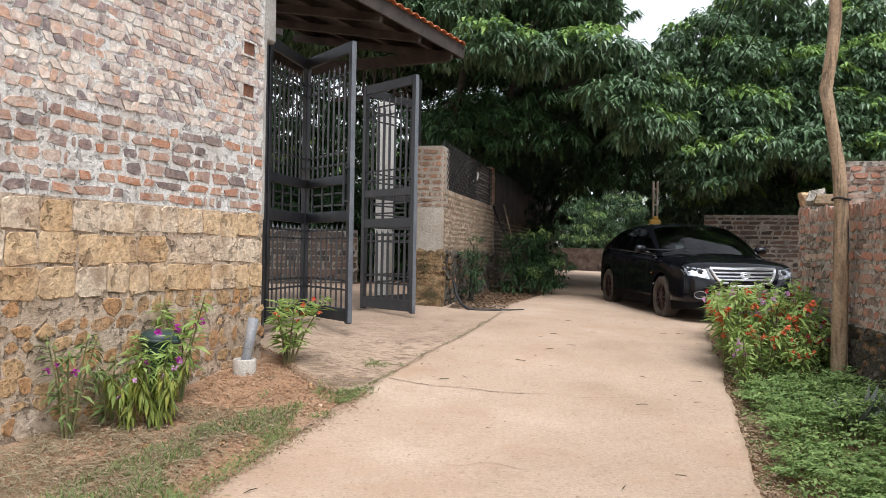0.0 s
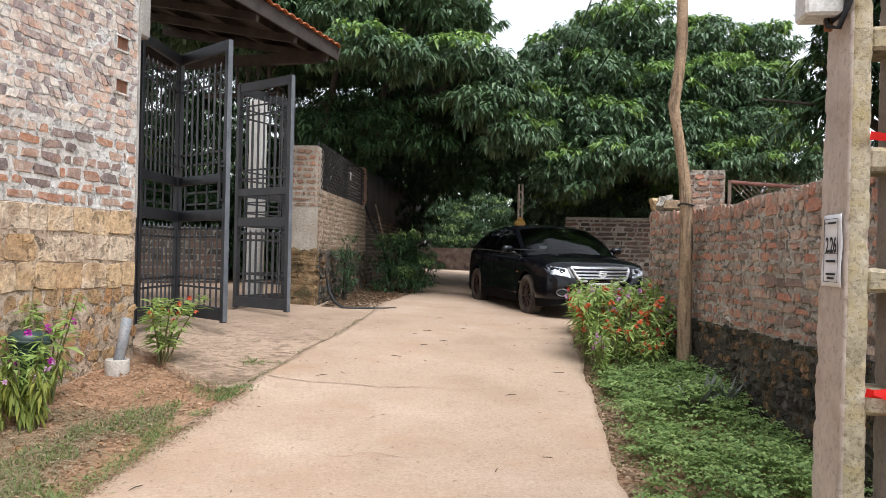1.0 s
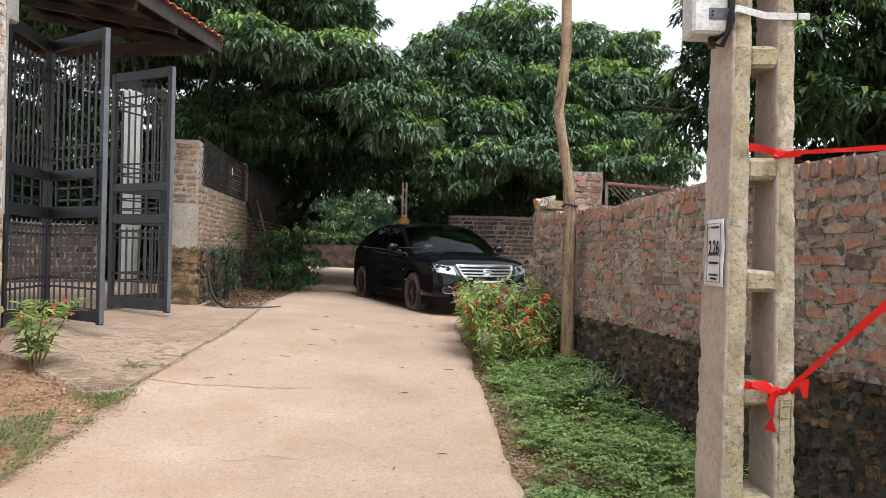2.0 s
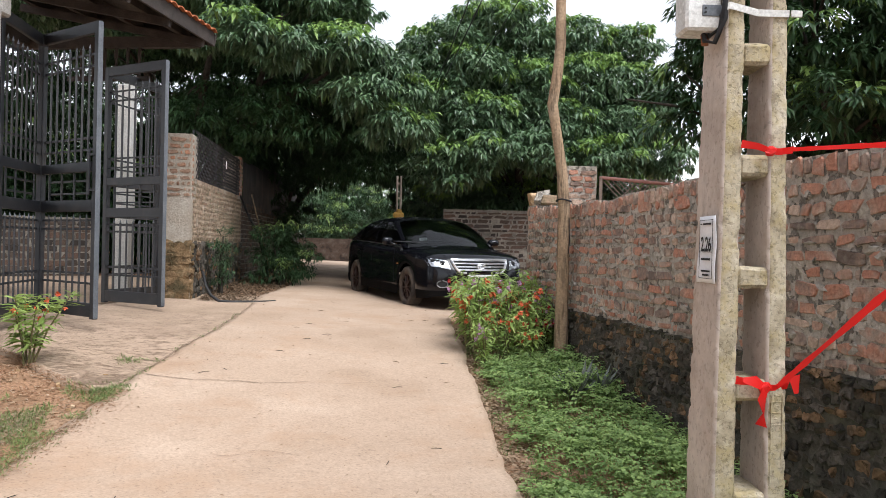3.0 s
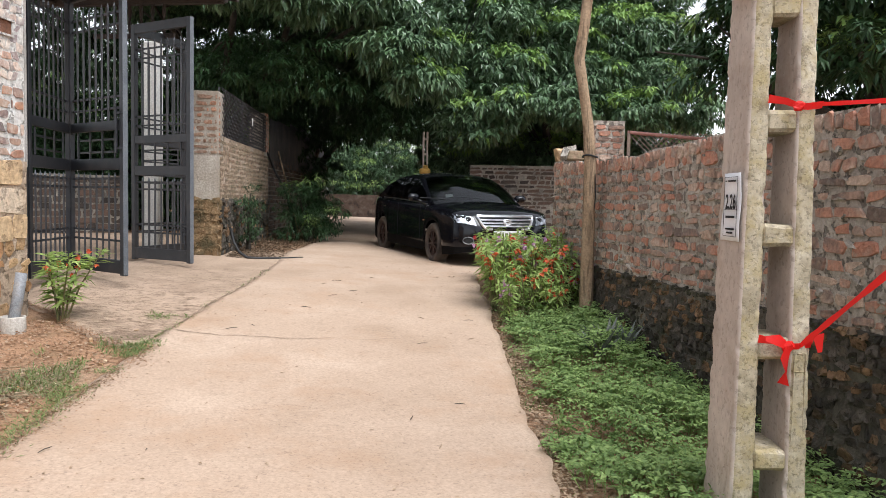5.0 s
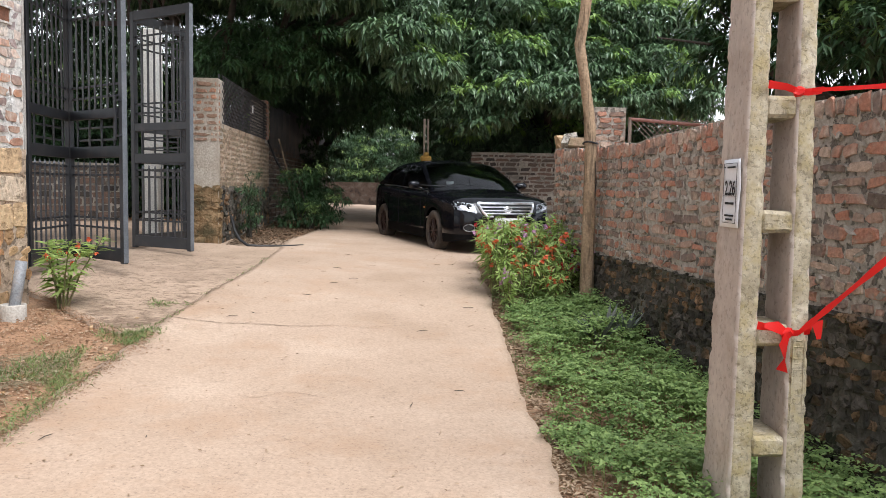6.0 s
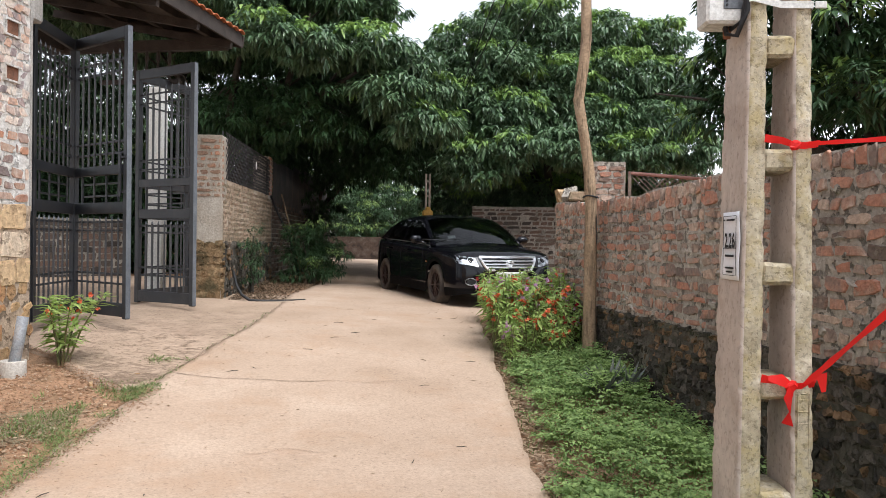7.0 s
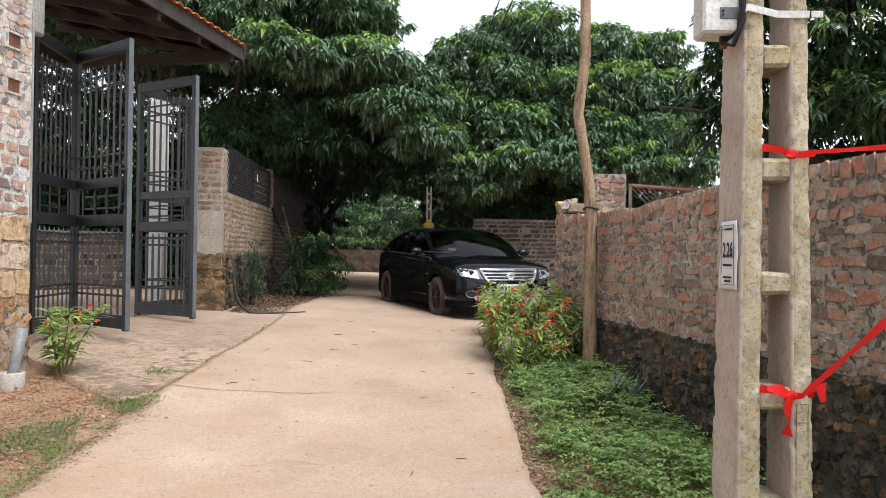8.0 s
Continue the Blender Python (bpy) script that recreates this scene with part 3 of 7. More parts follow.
for a, b in putlogs:
    bm = bmesh.new()
    for size, at in (((0.18, 0.006, 0.12), (a, 0.0, b)), ((0.22, 0.03, 0.018), (a, -0.012, b + 0.066)), ((0.22, 0.024, 0.018), (a, -0.009, b - 0.066)), ((0.018, 0.03, 0.12), (a - 0.1, -0.012, b)), ((0.018, 0.02, 0.12), (a + 0.1, -0.007, b))):
        add_box(bm, size, Matrix.Translation(at))
    hole = part("putlog_hole", bm, M_MORTAR, wall_left, "square hole left in the brickwork")
    # no recess: a flat plate on the face, the hole's darkness in its colour
    bm = bmesh.new()
    add_box(bm, (0.175, 0.003, 0.115), Matrix.Translation((a, -0.006, b)))
    part("hole_back", bm, M_HOLE, hole, "dark red-brown plate standing for the hole's depth")

# right wall: brick over mossy stone
RW_FAR, RW_NEAR = (4.07, 9.0), (2.45, -3.5)
RW = wall_frame(*RW_FAR, *RW_NEAR)


def rw_top(x):
    return 2.02 - 0.05 * math.sin(x * 0.9) + 0.03 * noise.noise((x * 2.2, 0, 5))


wall_right = wall_core("wall_right", RW, -0.5, 2.0, 0.24, M_MORTAR_OLD, "weathered brick wall on a dark mossy stone foot", steps=0.06, top=rw_top, rough=0.010, seed=4)
spots = courses(rng, 0.0, RW[1], 0.88, 1.93, 0.185, 0.096, 0.022, 0.011, keep=0.97, tilt=6, vary=0.62)
spots = [(x, z, w, h * rng.uniform(0.75, 1.05), d, t, rng.choice((0, 0, rng.uniform(-0.5, 0.5)))) for x, z, w, h, d, t in spots]
spots.sort(key=lambda s: s[0])
lay("brick", BRICKS_OLD, wall_right, spots, rng)
# mortar smeared over the courses
smears = []
for _ in range(260):
    x = RW[1] * rng.random() ** 1.3
    smears.append((x, rng.uniform(0.9, 1.95), rng.uniform(0.05, 0.2), rng.uniform(0.015, 0.06), rng.uniform(0.011, 0.018), rng.uniform(-25, 25)))
lay("mortar_smear", SMEARS, wall_right, smears, rng, 0)
spots = rubble(rng, 0, RW[1], -0.25, 0.86, 0.095, 0.022)
spots.sort(key=lambda s: s[0])
spots = [(x, z, w, h, d * 0.4 + 0.018, t) for x, z, w, h, d, t in spots]
lay("stone", STONES_DARK, wall_right, spots, rng)
foot = wall_core("wall_right_foot", RW, -0.5, 0.87, 0.05, M_FOOT, "dark mossy mortar of the wall's stone foot", steps=0.12, rough=0.014, seed=5)
foot.matrix_world = RW[0] @ Matrix.Translation((0, -0.018, 0))
# row of bricks on edge along the top
spots = []
x = 0.0
while x < 9:
    w = rng.uniform(0.07, 0.12)
    spots.append((x + w / 2, rw_top(x) - 0.062 + rng.uniform(-0.012, 0.012), w - 0.018, rng.uniform(0.09, 0.12), 0.014, rng.uniform(-7, 7)))
    x += w
lay("brick", BRICKS_OLD, wall_right, spots, rng)

# wall beyond the gate pillar
FW = wall_frame(0.19, 12.22, 1.24, 16.8)
wall_far = wall_core("wall_far", FW, 0.2, 2.42, 0.24, M_MORTAR_EARTH, "old mossy yellow-brown brick garden wall on a stone foot", rough=0.015, seed=8)
lay("brick", BRICKS_MOSS, wall_far, courses(rng, 0.0, FW[1], 1.4, 2.42, 0.15, 0.085, 0.036, 0.009, keep=0.95, tilt=5, vary=0.4), rng)
lay("stone", STONES_DARK, wall_far, rubble(rng, 0, FW[1], 0.45, 1.4, 0.13, 0.03), rng)
foot = wall_core("wall_far_foot", FW, 0.2, 1.38, 0.05, M_FOOT, "dark mossy stone foot of the garden wall", steps=0.12, rough=0.014, seed=15)
foot.matrix_world = FW[0] @ Matrix.Translation((0, -0.016, 0))
FW2 = wall_frame(1.25, 16.81, 4.0, 27.4)
wall_far_2 = wall_core("wall_lane", FW2, 0.2, 2.55, 0.24, M_MORTAR_SHADED, "shaded brick wall along the lane", rough=0.015, seed=2, top=lambda x: 2.3 + 0.28 * x / 10.9)
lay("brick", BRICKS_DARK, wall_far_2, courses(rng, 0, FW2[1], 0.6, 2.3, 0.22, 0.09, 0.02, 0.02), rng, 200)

# wall behind the parked car and low wall across the end of the lane
BW = wall_frame(5.55, 16.63, 10.5, 15.2)
wall_back = wall_core("wall_back", BW, 0.2, 2.32, 0.22, M_MORTAR_SHADED, "grey brick wall behind the parked car", rough=0.015, seed=3)
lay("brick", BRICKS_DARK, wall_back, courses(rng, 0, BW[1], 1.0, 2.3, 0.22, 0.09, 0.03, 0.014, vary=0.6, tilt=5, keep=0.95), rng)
EW = wall_frame(0.5, 33.6, 13, 34.6)
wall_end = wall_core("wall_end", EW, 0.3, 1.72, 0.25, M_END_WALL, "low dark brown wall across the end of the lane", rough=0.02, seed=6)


# ---- trees ----
def crown(name, blobs, clusters, seed, young=0.12, leaf=0.18, parent=None, droop=0.62, sprigs=24, per=9, size=0.5, fill=0.55, mats=None, wide=(0.21, 0.29), apart=0.62, inner=0.5, trim=0.0):
    """Branch ends over the outside of several rounded masses: each is an umbrella of sprigs with hanging leaflets. Some
    branch ends carry young leaves, whose paler tone on upper sides also paints them lit; loose sprigs fill the inside."""
    g = np.random.default_rng(seed)
    blobs = np.array(blobs, dtype=float)
    c, r = blobs[:, :3], np.maximum(blobs[:, 3:6] - trim, 0.12)
    area = (r[:, 0] * r[:, 1] + r[:, 0] * r[:, 2] + r[:, 1] * r[:, 2])

    def outside(p, k):
        ok = np.ones(len(p), bool)
        for i in range(len(blobs)):
            ok &= (((p - c[i]) / (r[i] * k)) ** 2).sum(1) >= 1
        return ok
    which = g.choice(len(blobs), size=clusters, p=area / area.sum())
    d = unit(g.normal(size=(clusters, 3)))
    p = c[which] + d * r[which] * (1 + g.normal(0, 0.07, clusters))[:, None]
    ok = outside(p, 0.88)
    p, d = p[ok], d[ok]
    # keep the branch ends apart, so that dark hollows stay between them
    kept = []
    rc = size * g.uniform(0.65, 1.25, len(p))
    for i in range(len(p)):
        if not kept or (((p[kept] - p[i]) ** 2).sum(1) > (apart * (rc[kept] + rc[i])) ** 2).all():
            kept.append(i)
    p, d, rc = p[kept], d[kept], rc[kept]
    n = len(p)
    patch = np.array([noise.noise(Vector(q) * 0.9 + Vector((seed, 0, 0))) for q in p])
    is_young = g.random(n) < young * np.clip(0.7 + 1.8 * d[:, 2], 0.1, 2.6) * np.clip(1 + 2.2 * patch, 0.1, 2.5)
    # sprigs over the upper dome of each branch end, turned a little outward
    sd = g.normal(size=(n * sprigs, 3))
    sd[:, 2] = np.abs(sd[:, 2]) * 0.9 - 0.25
    sd = unit(unit(sd) + np.repeat(d, sprigs, 0) * 0.35)
    sp = np.repeat(p, sprigs, 0) + sd * np.repeat(rc, sprigs)[:, None] * np.array([1, 1, 0.6]) * g.uniform(0.6, 1.0, n * sprigs)[:, None]
    # paler young sprigs keep to upper sides and double as painted top light
    sy = np.repeat(is_young, sprigs) & (g.random(n * sprigs) < 0.8) & (sd[:, 2] > 0.1)
    m = int(n * sprigs * fill)
    w2 = g.choice(len(blobs), size=m, p=area / area.sum())
    d2 = unit(g.normal(size=(m, 3)))
    p2 = c[w2] + d2 * r[w2] * g.uniform(inner, 0.88, m)[:, None]
    sp, sd, sy = np.vstack([sp, p2]), np.vstack([sd, d2]), np.concatenate([sy, np.zeros(m, bool)])
    n = len(sp)
    base = np.repeat(sp, per, 0) + g.normal(0, 0.03, (n * per, 3))
    turn = g.uniform(0, 6.28319, n * per)
    way = np.repeat(sd * np.array([1, 1, 0.5]), per, 0) * 0.8 + np.stack([np.cos(turn), np.sin(turn), np.zeros(n * per)], 1) * 0.75
    way[:, 2] -= droop * g.uniform(0.25, 1.0, n * per)
    L = leaf * np.repeat(g.uniform(0.8, 1.2, n), per) * g.uniform(0.7, 1.25, n * per)
    v, f = blades(base, way, L, L * g.uniform(*wide, n * per), g.uniform(0.25, 0.95, n * per), g)
    idx = np.repeat(np.repeat(sy.astype(np.int32), per), 4)
    ob = new(name, mesh_from(name, v, f, mats or [M_LEAF, M_LEAF_YOUNG_LIT], idx))
    ob.parent = parent
    return ob


def tree(label, base, limbs, blobs, count, seed, trunk_r=0.22, young=0.12, leaf=0.17, group="trees", mats=None, **kw):
    t = thing("tree", Matrix(), label, "tree", group)
    bm = bmesh.new()
    rg = random.Random(seed)
    fork = Vector(base) + Vector((rg.uniform(-0.2, 0.2), rg.uniform(-0.2, 0.2), rg.uniform(1.2, 1.8)))
    tube(bm, [Vector(base) - Vector((0, 0, 0.2)), Vector(base) + Vector((0, 0, 0.1)), (Vector(base) + fork) / 2 + Vector((0.06, 0.05, 0)), fork],
         [trunk_r * 1.5, trunk_r * 1.15, trunk_r, trunk_r * 0.9], 10)
    part("trunk", bm, M_BARK, t, smooth=True)
    for e in limbs:
        bm = bmesh.new()
        e = Vector(e)
        mid = fork.lerp(e, 0.5) + Vector((rg.uniform(-0.4, 0.4), rg.uniform(-0.4, 0.4), rg.uniform(0.0, 0.6)))
        tube(bm, [fork, fork.lerp(mid, 0.5) + Vector((0, 0, 0.15)), mid, mid.lerp(e, 0.6), e], [trunk_r * 0.6, trunk_r * 0.48, trunk_r * 0.36, trunk_r * 0.22, trunk_r * 0.08], 7)
        for k in range(6):
            s = mid.lerp(e, rg.uniform(0.0, 0.9))
            q = s + Vector((rg.uniform(-1, 1), rg.uniform(-1, 1), rg.uniform(-0.5, 0.9))) * 1.3
            tube(bm, [s, s.lerp(q, 0.5) + Vector((0, 0, 0.1)), q], [trunk_r * 0.16, trunk_r * 0.1, trunk_r * 0.04], 5)
        part("limb", bm, M_BARK, t, smooth=True)
    crown("crown", blobs, count, seed, young, leaf, t, mats=mats, **kw)
    return t


# the tree that hangs over the lane behind the gate: a high front, one lobe over the lane and a deep shaded hollow
NEAR_LEAF = dict(sprigs=15, per=8, size=0.31, wide=(0.26, 0.36), apart=0.60, fill=0.5, trim=0.24)
tree("tall dense longan tree with drooping dark leaves over the lane", (0.4, 18.4, 0.7), [(0.7, 15.5, 6), (3.2, 15.8, 5.2), (-1, 16.8, 6.2), (2.8, 17.6, 5.6), (1.8, 15.2, 5.8)],
     [(0.53, 15.20, 6.03, 0.81, 1.00, 0.50), (1.53, 16.00, 6.71, 1.03, 1.20, 0.62), (0.99, 14.30, 5.17, 0.77, 0.90, 0.45), (2.38, 15.60, 6.22, 0.91, 1.10, 0.58), (1.75, 14.40, 5.00, 0.83, 0.90, 0.49),
      (2.69, 14.80, 5.17, 0.83, 1.00, 0.55), (3.26, 16.20, 6.37, 0.63, 1.00, 0.61), (0.23, 14.60, 5.08, 0.60, 0.80, 0.38), (3.56, 15.00, 5.02, 0.79, 1.00, 0.52), (3.18, 14.50, 4.25, 0.76, 0.90, 0.47),
      (4.19, 15.20, 4.49, 0.65, 0.90, 0.54), (3.81, 14.60, 3.79, 0.66, 0.80, 0.51), (4.33, 15.00, 3.80, 0.46, 0.70, 0.61),
      # high rear masses, partly above the view, added to shade the hollow
      (1.3, 17.8, 7.6, 1.8, 1.8, 1.0), (1.46, 17.5, 5.9, 1.4, 1.4, 0.7), (-1.0, 16.8, 6.3, 1.3, 1.6, 1.1), (3.71, 17.5, 5.3, 0.8, 1.2, 0.6), (2.0, 18.9, 7.2, 1.6, 2.0, 0.9),
      (-3.4, 15.8, 6.7, 2.6, 2.0, 1.5), (-0.5, 19.6, 6.6, 3.0, 2.4, 1.1), (3.6, 19.8, 5.4, 1.6, 2.0, 0.7)], 7000, 21, young=0.30, leaf=0.185, **NEAR_LEAF)
# the tree behind the corner of the lane, in rounded shelves
tree("broad longan tree with light green young shoots", (8.2, 18.8, 0.7), [(6.5, 17.6, 5), (9.5, 17.3, 5), (7.6, 18.4, 6.4), (6, 18, 4.2), (10.6, 17.4, 5.6)],
     [(7.20, 17.80, 6.82, 1.08, 1.40, 0.74), (5.72, 17.60, 6.07, 0.94, 1.30, 0.66), (8.89, 17.60, 6.40, 1.04, 1.40, 0.74), (10.36, 17.20, 6.45, 0.72, 1.00, 0.66), (7.83, 17.40, 6.13, 0.94, 1.10, 0.74),
      (6.16, 16.90, 5.37, 1.02, 1.20, 0.74), (7.48, 16.60, 5.09, 1.00, 1.10, 0.74), (8.99, 16.50, 5.30, 1.07, 1.10, 0.78), (10.33, 16.40, 5.17, 0.77, 1.00, 0.82), (5.44, 16.90, 4.50, 0.73, 1.10, 0.75),
      (6.25, 16.20, 4.31, 0.88, 1.00, 0.61), (7.97, 16.00, 4.26, 1.00, 1.00, 0.62), (9.45, 15.90, 4.26, 0.95, 1.00, 0.57), (6.02, 15.60, 3.50, 0.92, 0.90, 0.54), (7.20, 15.50, 3.54, 0.88, 0.90, 0.53),
      (8.75, 15.40, 3.54, 1.10, 0.90, 0.51), (10.35, 15.60, 3.63, 0.66, 0.90, 0.58), (5.29, 16.20, 3.36, 0.70, 0.90, 0.58), (5.48, 16.00, 2.92, 0.72, 0.70, 0.36), (8.6, 18.9, 4.6, 2.8, 1.0, 1.9),
      (8.2, 18.6, 2.7, 2.6, 0.8, 0.8), (10.4, 17.2, 2.9, 1.3, 0.8, 0.7)],
     6200, 22, young=0.36, leaf=0.175, **{**NEAR_LEAF, "trim": 0.2})
# the tree behind the right wall, its shade and lit leaves put into colour
tree("dark leafy tree behind the brick wall", (7.8, 7.6, 0.2), [(6.4, 8.8, 3.4), (7.2, 8.2, 4.4), (8.2, 7.2, 4.2), (7.0, 7.4, 3.4)],
     [(6.24, 9.0, 3.3, 0.26, 0.6, 0.46), (6.62, 8.6, 3.93, 0.52, 1.1, 0.72), (6.6, 8.4, 4.78, 0.6, 1.1, 0.42), (6.94, 7.6, 4.13, 0.72, 1.3, 0.72), (7.96, 7.8, 3.66, 0.83, 1.5, 0.62),
      (6.6, 7.2, 3.18, 0.5, 0.9, 0.37), (7.93, 7.0, 3.94, 0.82, 1.6, 0.89), (8.05, 8.6, 3.08, 0.82, 1.0, 0.37), (7.1, 8.0, 5.18, 0.9, 1.4, 0.61), (8.8, 5.4, 4.2, 1.4, 1.8, 1.6), (9.6, 7.2, 3.6, 1.2, 2.0, 2.0)],
     3000, 23, young=0.16, leaf=0.165, mats=[M_DARK_LEAF, M_LEAF_YOUNG_LIT], sprigs=14, per=7, size=0.28, wide=(0.26, 0.36), apart=0.6, fill=0.25, trim=0.12)
# trees further along the lane close the view; darker leaves carry their shade
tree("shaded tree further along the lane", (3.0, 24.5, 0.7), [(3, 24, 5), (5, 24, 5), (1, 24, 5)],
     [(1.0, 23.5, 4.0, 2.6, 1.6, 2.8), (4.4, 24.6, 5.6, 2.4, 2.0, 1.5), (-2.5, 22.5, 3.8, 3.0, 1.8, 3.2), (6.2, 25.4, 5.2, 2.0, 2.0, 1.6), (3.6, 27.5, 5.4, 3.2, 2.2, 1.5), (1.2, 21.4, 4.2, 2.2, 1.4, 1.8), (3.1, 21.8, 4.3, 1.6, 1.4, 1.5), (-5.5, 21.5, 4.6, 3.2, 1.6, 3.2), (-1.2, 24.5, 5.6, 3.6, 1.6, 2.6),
      # masses in the front tree's hollow, kept here for the shade-dark leaves
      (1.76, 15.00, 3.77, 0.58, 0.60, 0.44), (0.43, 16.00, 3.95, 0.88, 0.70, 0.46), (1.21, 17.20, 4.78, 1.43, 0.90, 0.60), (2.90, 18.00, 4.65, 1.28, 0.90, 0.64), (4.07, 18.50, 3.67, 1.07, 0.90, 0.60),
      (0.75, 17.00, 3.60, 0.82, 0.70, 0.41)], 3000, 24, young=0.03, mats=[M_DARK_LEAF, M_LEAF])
# added so that its crown darkens the lane
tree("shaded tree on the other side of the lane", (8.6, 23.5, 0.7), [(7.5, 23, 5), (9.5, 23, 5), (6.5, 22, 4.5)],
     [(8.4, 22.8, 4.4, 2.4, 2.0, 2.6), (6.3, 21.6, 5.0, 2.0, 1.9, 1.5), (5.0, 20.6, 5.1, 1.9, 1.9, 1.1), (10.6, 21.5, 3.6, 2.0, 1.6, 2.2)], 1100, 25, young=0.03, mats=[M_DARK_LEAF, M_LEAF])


# ---- gateway: jambs, pillar, folding gate, roof ----
strip_sheet("apron", APRON_L, APRON_R, 6.8, 13, 160, 40, 0.027, M_APRON, 0.03, "combed concrete apron before the gate, scored with wavy lines", relief=0.012)
strip_sheet("yard", [(8.0, -14), (17, -14)], [(8.0, -1.95), (8.8, -1.62), (12.4, -0.2), (17, 0.6)], 8.0, 17, 40, 20, 0.012, M_APRON, 0.02, "dusty concrete yard behind the gate")

# pillar beside the gate: stone foot, cement band, brick top
PF = wall_frame(-0.28, 12.25, 0.17, 12.147)
pillar = wall_core("pillar", PF, 0.3, 3.05, 0.45, M_PILLAR, "square gate pillar of brick over a cement band and stone foot", steps=0.15, rough=0.004, seed=5)
rng = random.Random(31)
lay("brick", BRICKS_PALE, pillar, courses(rng, 0.0, PF[1], 2.13, 3.05, 0.19, 0.092, 0.036, 0.014, vary=0.45, tilt=4), rng)
lay("stone", STONES_FOOT, pillar, rubble(rng, 0, PF[1], 0.5, 1.46, 0.12, 0.03), rng)
PS = wall_frame(0.178, 12.152, 0.205, 12.27)
pillar_side = wall_core("pillar_side", PS, 0.3, 3.04, 0.02, M_PILLAR, "lane side of the brick gate pillar", steps=0.15, rough=0.004, seed=6)
lay("brick", BRICKS_PALE, pillar_side, courses(rng, 0.0, PS[1], 2.13, 3.04, 0.19, 0.090, 0.034, 0.010, vary=0.45, tilt=4), rng)
lay("stone", STONES_FOOT, pillar_side, rubble(rng, 0, PS[1], 0.5, 1.46, 0.12, 0.03), rng)

for nm, fr, sd in (("pillar_foot", PF, 25), ("pillar_side_foot", PS, 26)):
    foot = wall_core(nm, fr, 0.3, 1.47, 0.03, M_BROWN_FOOT, "ochre and dark stone foot of the gate pillar", steps=0.06, rough=0.02, seed=sd)
    foot.matrix_world = fr[0] @ Matrix.Translation((0, -0.016, 0))

# plastered wall end with a concrete bracket
bm = bmesh.new()
add_box(bm, (0.03, 0.34, 2.9), Matrix.Translation((LW_LEN + 0.015, 0.16, 3.2)), 0.006)
jamb = part("jamb_plaster", bm, M_GREY, wall_left, "pale cement plaster on the wall's end")
bm = bmesh.new()
add_box(bm, (0.16, 0.2, 0.5), Matrix.Translation((LW_LEN + 0.09, 0.08, 3.72)), 0.02)
add_box(bm, (0.2, 0.24, 0.5), Matrix.Translation((LW_LEN + 0.1, 0.1, 4.2)), 0.02)
part("concrete_bracket", bm, M_GREY, wall_left, "rough grey concrete bracket under the roof")

GATE_W, GATE_H = 1.13, 3.04


def gate_panel(gate, m, bars=7):
    """One panel of a folding gate: x along its width, z up, hinge at the origin."""
    g = new("panel")
    g.parent = gate
    g.matrix_basis = m

    def piece(name, size, at, mat=M_STEEL, bev=0.004, label=""):
        b = bmesh.new()
        add_box(b, size, Matrix.Translation(at), bev)
        return part(name, b, mat, g, label)
    for x in (0.035, GATE_W - 0.035):
        piece("stile", (0.07, 0.05, GATE_H), (x, 0, GATE_H / 2))
    inner = GATE_W - 0.14
    for z, h in ((GATE_H - 0.06, 0.12), (1.56, 0.10), (1.16, 0.12), (0.09, 0.14)):
        piece("rail", (inner, 0.045, h), (GATE_W / 2, 0, z))
    for z in (2.72, 2.6, 1.86, 1.74, 1.01, 0.92, 0.46, 0.36):
        piece("crossbar", (inner, 0.014, 0.022), (GATE_W / 2, 0.012, z), bev=0.0)
    for z in (1.42, 1.29):
        piece("crossbar", (inner * 0.72, 0.014, 0.02), (GATE_W / 2, 0.012, z), bev=0.0)
    for k in range(bars):
        x = 0.07 + inner * (k + 1) / (bars + 1)
        for z0, z1 in ((1.61, 2.78), (0.16, 1.03)):
            b = bmesh.new()
            add_box(b, (0.016, 0.016, z1 - z0), Matrix.Translation((x, 0, (z0 + z1) / 2)))
            part("bar", b, M_STEEL_BAR, g)
            b = bmesh.new()
            bmesh.ops.create_cone(b, cap_ends=True, segments=4, radius1=0.014, radius2=0.0, depth=0.05, matrix=Matrix.Translation((x, 0, z1 + 0.025)))
            # sunlight on the tips is put into their paler steel
            part("spear_tip", b, M_STEEL_LIGHT, g, "pale spear tip, painted as sunlit")
        if k % 2 == 0:
            piece("short_bar", (0.016, 0.016, 0.29), (x, 0, 1.365), bev=0.0)
    piece("edge_strip", (0.006, 0.052, GATE_H - 0.02), (GATE_W + 0.003, 0, GATE_H / 2), M_STEEL_LIGHT, 0.0, "pale edge strip of the stile")
    return g


def along(a, b, z):
    return pose(a[0], a[1], z, 0, 0, math.degrees(math.atan2(b[1] - a[1], b[0] - a[0])))


G_POST, G_FOLD, G_END = (-1.68, 8.66), (-1.46, 9.76), (-0.76, 8.78)
F_POST, F_FOLD, F_END = (-0.27, 12.2), (-0.92, 11.26), (-0.17, 10.41)
gate_near = thing("folding_gate", Matrix(), "tall dark grey steel gate of spear-topped bars, folded open", "gate", "folding gates")
panel = gate_panel(gate_near, along(G_FOLD, G_END, 0.68))
gate_panel(gate_near, along(G_POST, G_FOLD, 0.68))
gate_far = thing("folding_gate", Matrix(), "dark grey steel gate folded open beside the brick pillar", "gate", "folding gates")
gate_panel(gate_far, along(F_FOLD, F_END, 0.68))
gate_panel(gate_far, along(F_POST, F_FOLD, 0.68))
